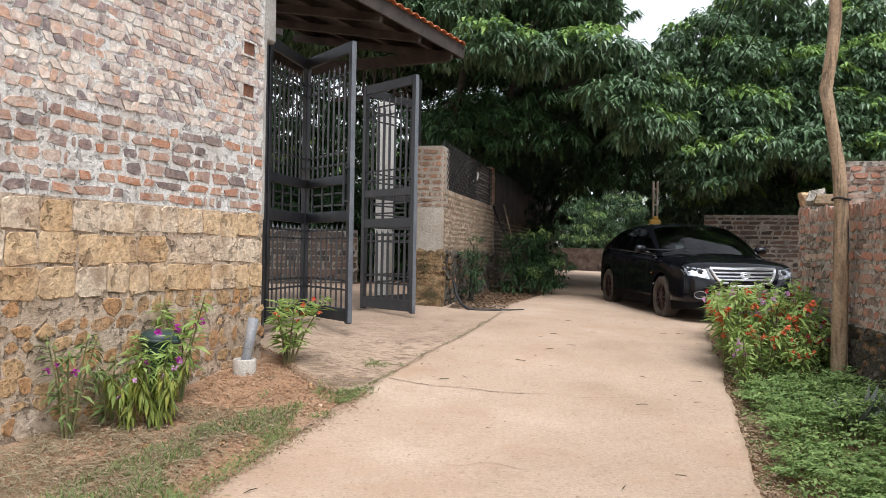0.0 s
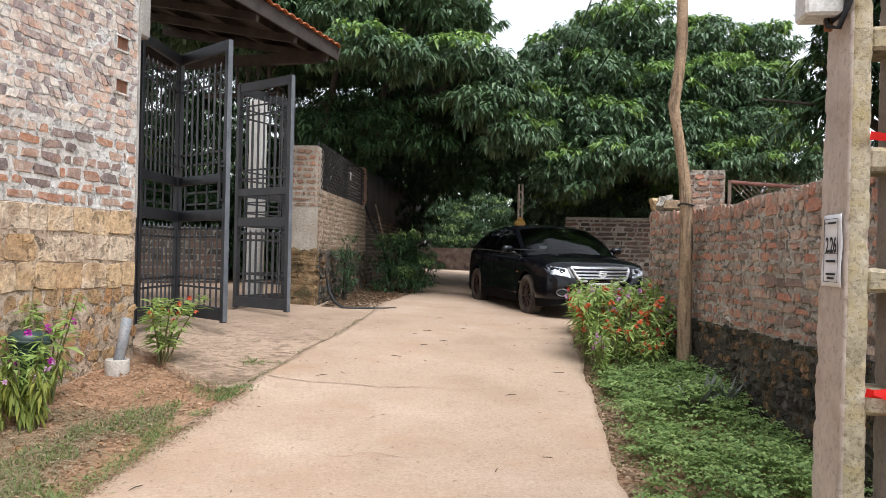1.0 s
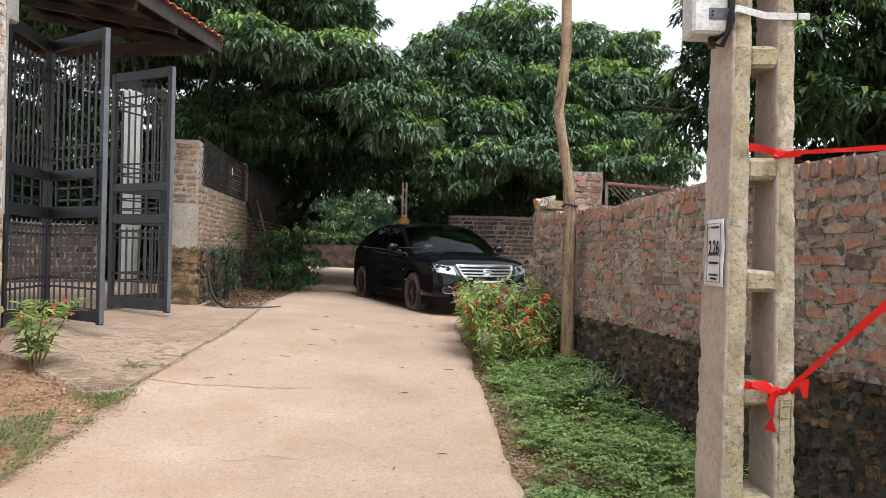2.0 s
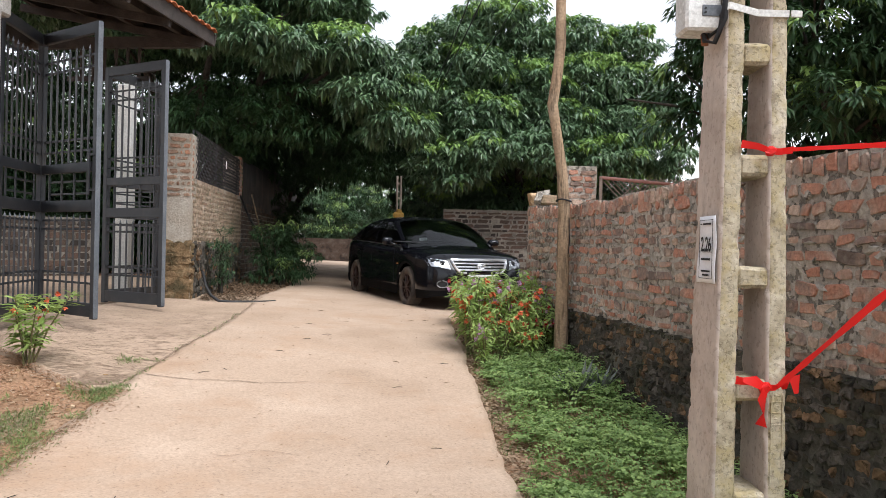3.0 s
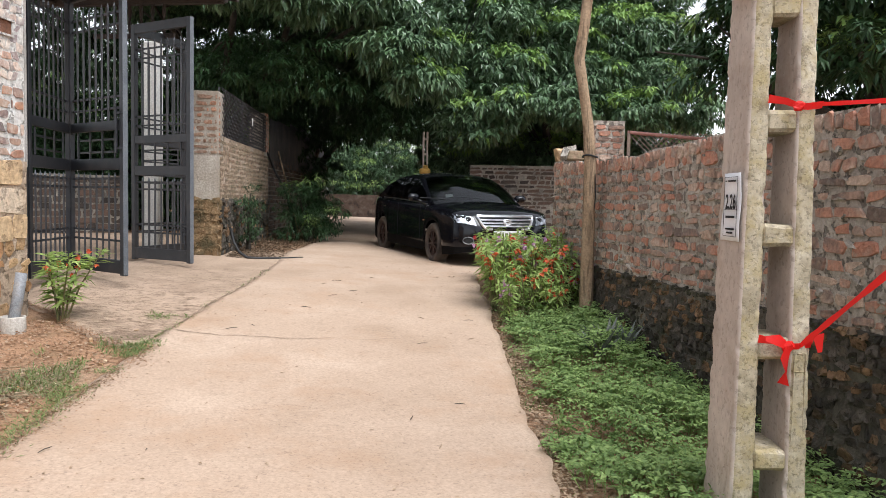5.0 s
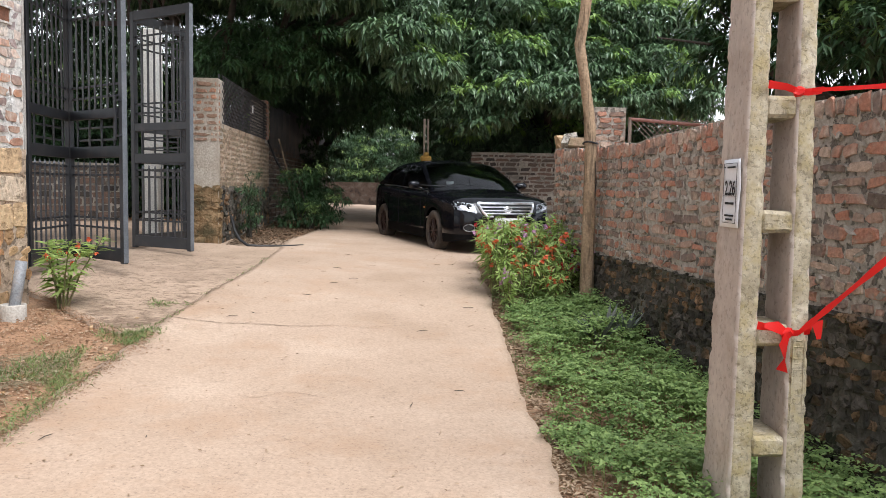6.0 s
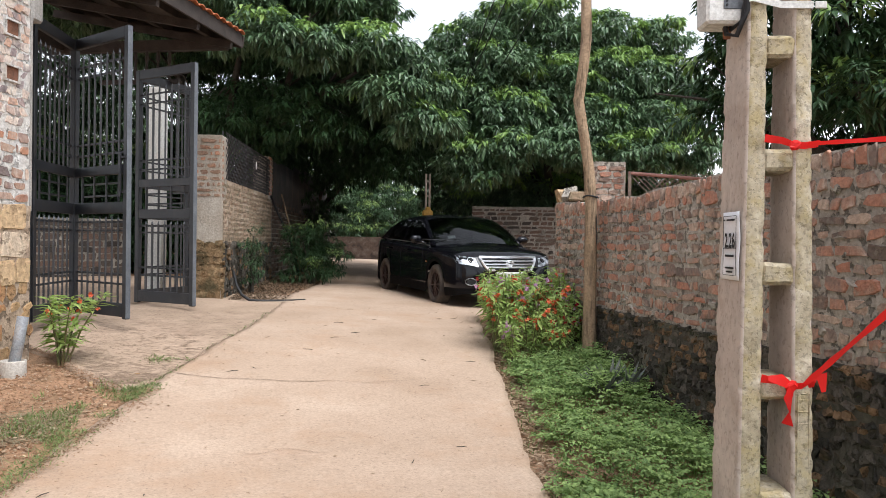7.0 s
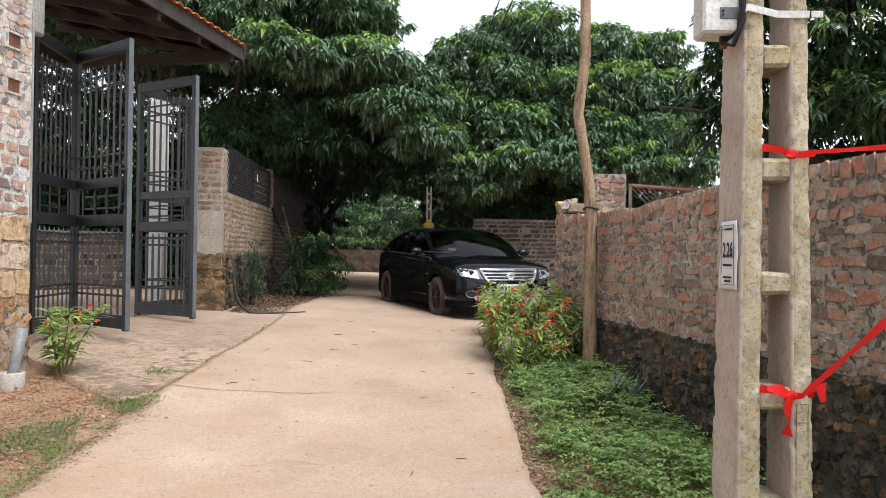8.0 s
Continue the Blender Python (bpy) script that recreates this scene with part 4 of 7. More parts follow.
for nm, p in (("gate_post", (-1.72, 8.60)), ("gate_post", (-0.22, 12.30))):
    bm = bmesh.new()
    add_box(bm, (0.08, 0.08, 3.6), Matrix.Translation((0, 0, 1.8)), 0.005)
    ob = part(nm, bm, M_STEEL)
    ob.matrix_world = pose(p[0], p[1], 0.45, 0, 0, -22)
    tagged(ob, "square dark steel gate post set in the wall", "gate post", "gate posts")
# latch on the free stile
bm = bmesh.new()
add_box(bm, (0.03, 0.02, 0.46), Matrix.Translation((GATE_W - 0.1, -0.04, 1.5)), 0.004)
add_box(bm, (0.12, 0.02, 0.02), Matrix.Translation((GATE_W - 0.06, -0.035, 1.68)))
add_box(bm, (0.12, 0.02, 0.02), Matrix.Translation((GATE_W - 0.06, -0.035, 1.32)))
part("latch", bm, M_STEEL, panel)

# roof over the gate; x runs along the eave away from the far end, y up the slope
EAVE = (0.40, 11.6, 4.36)
PITCH = 11.0
ROOF_LEN, ROOF_RUN = 8.5, 2.7
roof = thing("gate_roof", pose(EAVE[0], EAVE[1], EAVE[2], 0, 0, -115.8), "tiled gate roof on dark timber rafters", "roof")
# local: x along the eave toward the viewer, -y inward; the slope rises with -y
SL = math.tan(radians(PITCH))


def slope_at(x, run, up=0.0):
    return Vector((x, -run, run * SL + up))


bm = bmesh.new()
vs = [bm.verts.new(slope_at(x, r, u)) for u in (0.0, 0.03) for x, r in ((0, 0), (ROOF_LEN, 0), (ROOF_LEN, ROOF_RUN), (0, ROOF_RUN))]
for q in ((0, 1, 2, 3), (7, 6, 5, 4), (0, 4, 5, 1), (1, 5, 6, 2), (2, 6, 7, 3), (3, 7, 4, 0)):
    bm.faces.new([vs[i] for i in q])
part("roof_board", bm, M_ROOF_WOOD, roof)
bm = bmesh.new()
add_box(bm, (ROOF_LEN, 0.03, 0.19), Matrix.Translation((ROOF_LEN / 2, 0.01, -0.045)), 0.004)
part("fascia", bm, M_ROOF_WOOD, roof)
for k in range(2):
    bm = bmesh.new()
    bar(bm, slope_at(-0.02 if k == 0 else ROOF_LEN, -0.03, -0.06), slope_at(-0.02 if k == 0 else ROOF_LEN, ROOF_RUN, -0.06), 0.05, 0.16)
    part("bargeboard", bm, M_ROOF_WOOD, roof)
for k in range(5):
    bm = bmesh.new()
    r = 0.35 + k * 0.7
    bar(bm, slope_at(0, r, -0.07), slope_at(ROOF_LEN, r, -0.07), 0.07, 0.10)
    part("purlin", bm, M_ROOF_WOOD, roof)
for k in range(9):
    bm = bmesh.new()
    x = 0.25 + k * 0.98
    bar(bm, slope_at(x, 0.02, -0.17), slope_at(x, ROOF_RUN, -0.17), 0.07, 0.10)
    part("rafter", bm, M_ROOF_WOOD, roof)
for x in (0.2, 4.0):
    bm = bmesh.new()
    bar(bm, (x, -0.1, -0.14), (x, -2.8, -0.14), 0.10, 0.15)
    part("tie_beam", bm, M_ROOF_WOOD, roof)
bm = bmesh.new()
bar(bm, (0.0, -2.62, -0.1), (ROOF_LEN, -2.62, -0.1), 0.12, 0.16)
part("tie_beam", bm, M_ROOF_WOOD, roof)
# turned bars of the transom between the post and the beam
for k in range(6):
    bm = bmesh.new()
    y = -0.95 - 0.17 * k
    tube(bm, [(0.22, y, -0.2), (0.22, y, -0.32), (0.22, y, -0.40), (0.22, y, -0.5), (0.22, y, -0.62)], [0.016, 0.03, 0.014, 0.03, 0.016], 7)
    part("transom_bar", bm, M_ROOF_WOOD, roof)
bm = bmesh.new()
bar(bm, (0.22, -0.8, -0.64), (0.22, -2.0, -0.64), 0.05, 0.06)
part("transom_rail", bm, M_ROOF_WOOD, roof)


def tile_mesh():
    """One curved clay tile with thickness, 0.2 wide and 0.36 long."""
    v, f = [], []
    n = 6
    for lay_ in (0, 1):
        for j in (0, 1):
            for i in range(n + 1):
                a = math.pi * i / n
                x = -0.1 + 0.2 * i / n
                v.append((x, -0.36 * j, 0.035 * math.sin(a) + 0.012 * lay_))
    w = n + 1
    for i in range(n):
        f += [(i, i + 1, w + i + 1, w + i), (2 * w + i + 1, 2 * w + i, 3 * w + i, 3 * w + i + 1), (i + 1, i, 2 * w + i, 2 * w + i + 1),
              (w + i, w + i + 1, 3 * w + i + 1, 3 * w + i)]
    return mesh_from("tile", v, f, [M_TILE])


TILE = tile_mesh()
tilt = pose(0, 0, 0, -PITCH, 0, 0)
for j in range(6):
    for i in range(42):
        ob = new("tile", TILE)
        ob.parent = roof
        ob.matrix_basis = Matrix.Translation(slope_at(0.1 + i * 0.2, j * 0.32 - 0.07, 0.045)) @ tilt @ pose(0, 0, 0, 3.0, 0, random.uniform(-1.5, 1.5))

# ---- concrete electricity pole ----
POLE = pose(2.157, 2.888, 0, 0, 0, -17.4)
pole = thing("utility_pole", POLE, "weathered concrete electricity pole with ladder-like openings", "utility pole")
PW, PD, PL, PR = 0.296, 0.33, 0.09, 0.084
TAPER = 0.088


def rough_column(x0, x1, z0, z1, seed, name, deep):
    """One leg of the pole: an upright with worn, chipped corners, narrowing upward. y runs back from the front face."""
    mid, c, gap = PW / 2, 0.010, 0.014
    across, along_ = max(2, round((x1 - x0 - 2 * c) / gap)), max(2, round((deep - 2 * c) / gap))
    ring = [(x0 + c + (x1 - x0 - 2 * c) * i / across, 0.0) for i in range(across + 1)]
    ring += [(x1, c + (deep - 2 * c) * i / along_) for i in range(along_ + 1)]
    ring += [(x1 - c - (x1 - x0 - 2 * c) * i / across, deep) for i in range(across + 1)]
    ring += [(x0, deep - c - (deep - 2 * c) * i / along_) for i in range(along_ + 1)]
    n, bm, rows = len(ring), bmesh.new(), []
    cx, cy = (x0 + x1) / 2, deep / 2
    heights = list(np.arange(z0, 3.2, 0.014)) + list(np.linspace(3.2, z1, 60))
    for z in heights:
        s = 1 - TAPER * (z - 1.4)
        row = []
        for x, y in ring:
            q = Vector((x * 9, y * 9, z * 9 + seed * 5))
            corner = min(abs(x - x0), abs(x - x1)) < 0.012 and min(y, abs(deep - y)) < 0.012
            dent = 0.003 * noise.noise(q) + 0.0022 * noise.noise(q * 3.1) + 0.0014 * noise.noise(q * 8.3)
            dent += 0.006 * max(0.0, noise.noise(q * 4.7 + Vector((3, 8, 1))) - 0.38)
            if corner:
                dent += 0.03 * max(0.0, noise.noise(q * 1.7) - 0.12) + 0.006 * max(0.0, noise.noise(q * 7))
            if x0 == 0 and x < 0.02 and y > deep - 0.03:
                dent += 0.022 * max(0.0, noise.noise((z * 9, 3, 2)) + 0.1) + 0.016 * max(0.0, noise.noise((z * 31, 4, 2)))
            ln = max(1e-6, math.hypot(cx - x, cy - y))
            x_, y_ = x + (cx - x) / ln * dent, y + (cy - y) / ln * dent
            row.append(bm.verts.new((mid + (x_ - mid) * s, PD / 2 + (y_ - PD / 2) * s, z)))
        rows.append(row)
    for a, b in zip(rows, rows[1:]):
        for k in range(n):
            bm.faces.new((a[k], a[(k + 1) % n], b[(k + 1) % n], b[k])).material_index = 1 if k <= across else 0
    return part(name, bm, [M_CONCRETE, M_LICHEN], pole, smooth=True)


rough_column(0, PL, -0.5, 7.2, 1, "pole_leg", PD)
rough_column(PW - PR, PW, -0.5, 7.2, 2, "pole_leg", 0.27)
for k in range(-3, 12):
    bm = bmesh.new()
    z = 1.40 + 0.485 * k
    s_ = 1 - TAPER * (z - 1.4)
    m_ = Matrix.Translation((PW / 2 + ((PL + PW - PR) / 2 - PW / 2) * s_, PD / 2 - 0.032 * s_, z))
    add_box(bm, ((PW - PL - PR) * s_ + 0.02, (PD - 0.07) * s_, 0.095), m_, 0.016)
    bmesh.ops.subdivide_edges(bm, edges=bm.edges, cuts=3, use_grid_fill=True)
    for vv in bm.verts:
        q = vv.co * 14 + Vector((0, 0, k * 3))
        vv.co += Vector((0, noise.noise(q), noise.noise(q + Vector((5, 0, 0))))) * 0.006
    part("rung", bm, M_LICHEN, pole)
# worn cast marks, no longer legible, in a shallow frame on one leg
bm = bmesh.new()
s_ = 1 - TAPER * (0.72 - 1.4)
mx, wy = PW / 2 + (PW - PR / 2 - PW / 2) * s_, PD / 2 - PD / 2 * s_ + 0.003
for e in (-1, 1):
    add_box(bm, (0.006, 0.014, 0.40), Matrix.Translation((mx + 0.024 * e, wy, 0.70)), 0.002)
for k in range(8):
    z = 0.52 + k * 0.05
    add_box(bm, (0.046, 0.011, 0.006), Matrix.Translation((mx, wy + 0.002, z)), 0.002)
    add_box(bm, (0.010, 0.010, 0.028), Matrix.Translation((mx + (-0.012, 0.008, 0.0, 0.012)[k % 4], wy + 0.002, z + 0.022)), 0.003)
    if k % 2:
        add_box(bm, (0.026, 0.010, 0.008), Matrix.Translation((mx, wy + 0.002, z + 0.026)), 0.003)
part("cast_mark", bm, M_LICHEN, pole, "worn raised casting marks in the concrete")

# ---- parked car ----
M_PAINT = material("black_car_paint", [(0.003, 0.003, 0.005), (0.005, 0.005, 0.007)], 0.07, 2, 30, 0.0, spec=0.34, fade=0.1)
M_CHROME = material("chrome", [(0.80, 0.80, 0.82), (0.86, 0.86, 0.88)], 0.28, 4, 40, 0.0, metal=1.0, fade=0.1)
M_REFLECTOR = material("lamp_reflector", [(0.16, 0.16, 0.17), (0.75, 0.75, 0.78)], 0.3, 26, 60, 0.4, 0.01, metal=1.0, fade=0.2)
M_TYRE = material("dusty_tyre", [(0.03, 0.025, 0.022), (0.11, 0.085, 0.066)], 0.9, 5, 60, 0.4, 0.004)
M_RIM = material("red_brown_rim", [(0.022, 0.009, 0.007), (0.04, 0.017, 0.013)], 0.5, 6, 60, 0.1, 0.002, spec=0.5)
M_BLACK = material("black_plastic", [(0.008, 0.008, 0.009), (0.014, 0.014, 0.015)], 0.6, 6, 60, 0.1, 0.002)
# dull black low on the flanks: the sill's shadow put into the surface
M_SILL_SHADOW = material("dull_black_sill_shadow", [(0.004, 0.004, 0.004), (0.008, 0.007, 0.007)], 0.8, 6, 60, 0.1, 0.002, spec=0.05)
M_TINT = glass_material("tinted_glass", (0.10, 0.12, 0.12))
M_LENS = glass_material("clear_lens", (0.9, 0.92, 0.95))
M_WHITE = material("white_paint", [(0.70, 0.70, 0.68), (0.78, 0.78, 0.76)], 0.6, 4, 60, 0.1, 0.002, fade=0.1)
M_DUST = material("interior_grey", [(0.03, 0.03, 0.032), (0.05, 0.05, 0.052)], 0.9, 5, 60, 0.1, 0.003)
M_RING = material("dull_ring", [(0.16, 0.16, 0.165), (0.22, 0.22, 0.225)], 0.4, 6, 60, 0.0, metal=0.6)
M_AMBER = material("amber_plastic", [(0.5, 0.16, 0.02), (0.6, 0.2, 0.03)], 0.3, 4, 60, 0.0)

CAR = pose(4.22, 13.69, 0.545, 0, 0, -85.1) @ pose(0, 0, 0, 0, 0.9, 0)
car = thing("car", CAR, "black four-door saloon car parked with dusty tyres", "car")
AXLE_F, AXLE_R, WHEEL_R = 1.34, -1.345, 0.325
interp = lambda x, xs, ys: float(np.interp(x, xs, ys))


def car_half_width(x):
    return interp(x, [-2.32, -2.2, -1.9, -1.2, 0, 1.2, 1.7, 1.95, 2.1, 2.2, 2.26, 2.28], [0.62, 0.76, 0.84, 0.885, 0.895, 0.885, 0.87, 0.845, 0.80, 0.70, 0.54, 0.42])


def car_deck(x):
    return interp(x, [-2.32, -2.25, -1.8, -1.5, 0.8, 1.05, 1.5, 1.9, 2.07, 2.17, 2.24, 2.28], [0.80, 1.04, 1.10, 1.08, 1.02, 1.0, 0.965, 0.915, 0.88, 0.835, 0.74, 0.60])


def car_belt(x):
    return interp(x, [-2.32, -2.2, -1.5, 0.9, 1.6, 2.0, 2.28], [0.78, 0.98, 0.98, 0.91, 0.87, 0.82, 0.58])


def car_sill(x):
    low = interp(x, [-2.32, -2.1, -1.7, 1.75, 2.05, 2.28], [0.36, 0.24, 0.2, 0.18, 0.2, 0.26])
    for ax in (AXLE_F, AXLE_R):
        d = abs(x - ax)
        r = WHEEL_R + 0.045
        if d < r:
            low = max(low, WHEEL_R + math.sqrt(r * r - d * d))
    return low


def car_section(x):
    w, lo, belt, deck = car_half_width(x), car_sill(x), car_belt(x), car_deck(x)
    belt = max(belt, lo + 0.03)
    h = belt - lo
    return [(w * 0.985, lo), (w * 1.0, lo + h * 0.2), (w * 0.998, lo + h * 0.45), (w * 0.99, lo + h * 0.68), (w * 0.972, lo + h * 0.9), (w * 0.93, belt + 0.012),
            (w * 0.78, belt + (deck - belt) * 0.55), (w * 0.5, belt + (deck - belt) * 0.88), (w * 0.2, deck), (0, deck + 0.004)]


xs = sorted(set([round(v, 3) for v in np.linspace(-2.32, 2.28, 70)] + [round(ax + s * (WHEEL_R + 0.045) * math.sin(a), 3) for ax in (AXLE_F, AXLE_R) for s in (-1, 1)
                                                                       for a in np.linspace(0.02, 1.57, 10)]))
v, f = [], []
for x in xs:
    sec = car_section(x)
    ring = [(x, -y, z) for y, z in sec] + [(x, y, z) for y, z in sec[::-1][1:]]
    v += ring
n = 19
for j in range(len(xs) - 1):
    for i in range(n - 1):
        f.append((j * n + i, j * n + i + 1, (j + 1) * n + i + 1, (j + 1) * n + i))
me = mesh_from("body", v, f, [M_PAINT, M_SILL_SHADOW], [1 if k % (n - 1) in (0, n - 2) else 0 for k in range(len(f))])
me.polygons.foreach_set("use_smooth", [True] * len(me.polygons))
body = new("body", me)
body.parent = car
NOSE = BVHTree.FromPolygons([Vector(q) for q in v], f)


def on_nose(y, z, off=0.006):
    """The point of the car's front at that width and height."""
    hit = NOSE.ray_cast(Vector((4, y, z)), Vector((-1, 0, 0)))[0]
    return Vector(((hit.x if hit else 2.2) + off, y, z))


def nose_pane(name, corners, mat, off, label="", n=8, bulge=0.0):
    """A panel that lies on the car's front, from four corners in width and height."""
    b = bmesh.new()
    p = [Vector((*c, 0)) for c in corners]
    g = []
    for j in range(n + 1):
        row = []
        for i in range(n + 1):
            s, t = i / n, j / n
            q = p[0].lerp(p[1], s).lerp(p[3].lerp(p[2], s), t)
            row.append(b.verts.new(on_nose(q.x, q.y, off + bulge * (1 - (2 * s - 1) ** 2) * (1 - (2 * t - 1) ** 2))))
        g.append(row)
    for a, c in zip(g, g[1:]):
        for i in range(n):
            b.faces.new((a[i], a[i + 1], c[i + 1], c[i]))
    return part(name, b, mat, car, label, smooth=True)


# ends and underside
bm = bmesh.new()
sec = car_section(2.28)
vs = [bm.verts.new((2.28, -y, z)) for y, z in sec] + [bm.verts.new((2.28, y, z)) for y, z in sec[::-1][1:]]
bm.faces.new(vs)
part("front_panel", bm, M_PAINT, car)
bm = bmesh.new()
sec = car_section(-2.32)
vs = [bm.verts.new((-2.32, -y, z)) for y, z in sec] + [bm.verts.new((-2.32, y, z)) for y, z in sec[::-1][1:]]
bm.faces.new(vs)
part("rear_panel", bm, M_PAINT, car)
bm = bmesh.new()
add_box(bm, (1.9, 1.6, 0.08), Matrix.Translation((0, 0, 0.26)))
add_box(bm, (4.2, 1.1, 0.06), Matrix.Translation((0, 0, 0.30)))
for ax in (AXLE_F, AXLE_R):
    for s in (-1, 1):
        add_box(bm, (0.74, 0.04, 0.6), Matrix.Translation((ax, s * 0.56, 0.5)))
        add_box(bm, (0.76, 0.3, 0.03), Matrix.Translation((ax, s * 0.70, 0.715)))
part("underbody", bm, M_BLACK, car)

# cabin: one smooth shell from the belt line over the roof, split into roof, pillars and glass
TOP_X = [-1.95, -1.75, -1.5, -1.25, -1.0, -0.7, -0.35, 0.0, 0.18, 0.30, 0.55, 0.8, 1.0, 1.10]
TOP_Z = [1.085, 1.125, 1.225, 1.315, 1.395, 1.45, 1.475, 1.468, 1.445, 1.415, 1.30, 1.165, 1.045, 0.985]


def shell_point(x, v):
    """Point of the cabin at a place along the car; v runs from the belt (0) to the roof edge (1) and the middle (2)."""
    top = interp(x, TOP_X, TOP_Z)
    belt = car_belt(x) + 0.03
    edge = max(belt + 0.012, top - 0.055)
    lean = 0.40
    if v <= 1:
        z = belt + (edge - belt) * v
        y = 0.815 - lean * (z - belt) + 0.035 * math.sin(math.pi * min(1.0, (z - belt) / 0.46))
        back = 0.30 * max(0.0, min(1.0, (-x - 0.75) / 0.5)) * (1 - v)
        return Vector((x - back, y * min(1.0, car_half_width(x - back) / 0.885), z))
    y0 = 0.815 - lean * (edge - belt) + 0.035 * math.sin(math.pi * min(1.0, (edge - belt) / 0.46))
    k = v - 1
    y = y0 * (1 - k)
    fall = (y / y0) ** 2.6
    bow = 0.10 * max(0.0, min(1.0, (x - 0.2) / 0.5)) * (1 - fall)
    return Vector((x + bow, y, top - 0.055 * fall))


GRID_X = [-1.90, -1.75, -1.58, -1.42, -1.28, -1.12, -1.0, -0.85, -0.6, -0.41, -0.33, -0.15, 0.05, 0.19, 0.30, 0.45, 0.6, 0.75, 0.88, 0.98, 1.04, 1.10]
GRID_V = [0, 0.07, 0.35, 0.65, 0.9, 1.0, 1.07, 1.14, 1.3, 1.5, 1.75, 2.0]


def shell_kind(x, v, s):
    """What the shell is made of there."""
    if v > 1.08 and x > 0.26:
        return "windscreen"
    if v > 1.16 and x < -1.06:
        return "rear_window"
    if 0.07 < v < 0.9 and -1.10 < x < 0.90 and not -0.41 < x < -0.33:
        return "side_window_%s_%d" % ("front" if x > -0.37 else "rear", s)
    return "roof"


faces = {}
for s in (-1, 1):
    for i in range(len(GRID_X) - 1):
        for j in range(len(GRID_V) - 1):
            kind = shell_kind((GRID_X[i] + GRID_X[i + 1]) / 2, (GRID_V[j] + GRID_V[j + 1]) / 2, s)
            q = [shell_point(GRID_X[i + a], GRID_V[j + b]) for a, b in ((0, 0), (1, 0), (1, 1), (0, 1))]
            q = [Vector((p.x, p.y * s, p.z)) for p in q]
            faces.setdefault(kind, []).append(q if s < 0 else q[::-1])
for kind in sorted(faces):
    bm = bmesh.new()
    for q in faces[kind]:
        bm.faces.new([bm.verts.new(p) for p in q])
    bmesh.ops.remove_doubles(bm, verts=bm.verts, dist=0.0005)
    if kind == "roof":
        part("roof", bm, M_PAINT, car, "smooth black roof with its window pillars", smooth=True)
    elif kind.startswith("side"):
        part("side_window", bm, M_TINT, car, smooth=True)
    else:
        part(kind, bm, M_TINT, car, "dark windscreen with pale reflections" if kind == "windscreen" else "", smooth=True)
for s in (-1, 1):
    bm = bmesh.new()
    pts = [shell_point(x, 0.03) for x in np.linspace(0.95, -1.2, 14)]
    tube(bm, [Vector((p.x, (p.y + 0.004) * s, p.z)) for p in pts], 0.009, 6)
    part("window_trim", bm, M_CHROME, car, "chrome strip under the windows")
    # mirror
    bm = bmesh.new()
    add_box(bm, (0.11, 0.20, 0.13), pose(0.74, 0.985 * s, 1.04, 0, 0, -10 * s), 0.042)
    bar(bm, (0.77, 0.80 * s, 0.96), (0.75, 0.93 * s, 1.0), 0.05, 0.035)
    part("mirror", bm, M_PAINT, car, smooth=True)
    for x in (0.0, -1.08):
        bm = bmesh.new()
        add_box(bm, (0.17, 0.03, 0.028), Matrix.Translation((x, 0.895 * s, 0.86)), 0.008)
        part("door_handle", bm, M_PAINT, car)
    for x in (0.82, -0.33, -1.3):
        bm = bmesh.new()
        tube(bm, [(x, 0.885 * s, 0.93), (x - 0.02, 0.897 * s, 0.65), (x, 0.89 * s, 0.36 if x > -1 else 0.72)], 0.003, 4)
        part("door_seam", bm, M_BLACK, car)
    bm = bmesh.new()
    add_box(bm, (0.05, 0.012, 0.02), Matrix.Translation((0.98, 0.89 * s, 0.68)), 0.004)
    part("side_repeater", bm, M_AMBER, car)
# dashboard, seats and rear shelf seen through the glass
bm = bmesh.new()
add_box(bm, (0.55, 1.35, 0.10), Matrix.Translation((0.75, 0, 0.92)), 0.03)
part("dashboard", bm, M_DUST, car)
for s in (-1, 1):
    bm = bmesh.new()
    add_box(bm, (0.14, 0.5, 0.5), pose(-0.25, 0.36 * s, 0.9, 0, -14, 0), 0.05)
    add_box(bm, (0.09, 0.24, 0.17), pose(-0.33, 0.36 * s, 1.22, 0, -10, 0), 0.03)
    part("seat", bm, M_DUST, car)
bm = bmesh.new()
add_box(bm, (0.18, 1.2, 0.45), pose(-1.15, 0, 0.92, 0, -18, 0), 0.05)
part("rear_seat", bm, M_DUST, car)
bm = bmesh.new()
add_box(bm, (0.012, 0.13, 0.075), pose(0.86, -0.40, 1.03, 0, -30, 0))
part("windscreen_sticker", bm, M_WHITE, car, "pale sticker inside the windscreen")

# nose: grille, lamps, plate, bumper openings
nose_pane("grille_back", [(-0.36, 0.60), (0.36, 0.60), (0.46, 0.79), (-0.46, 0.79)], M_BLACK, 0.004, n=12)
for k, (z, hw) in enumerate(((0.79, 0.47), (0.735, 0.43), (0.685, 0.40), (0.64, 0.375), (0.595, 0.35))):
    bm = bmesh.new()
    tube(bm, [on_nose(y * hw, z, 0.014) for y in np.linspace(-1, 1, 17)], 0.028 if k == 0 else 0.016, 6)
    part("grille_slat", bm, M_CHROME, car, "chrome bar of the grille")
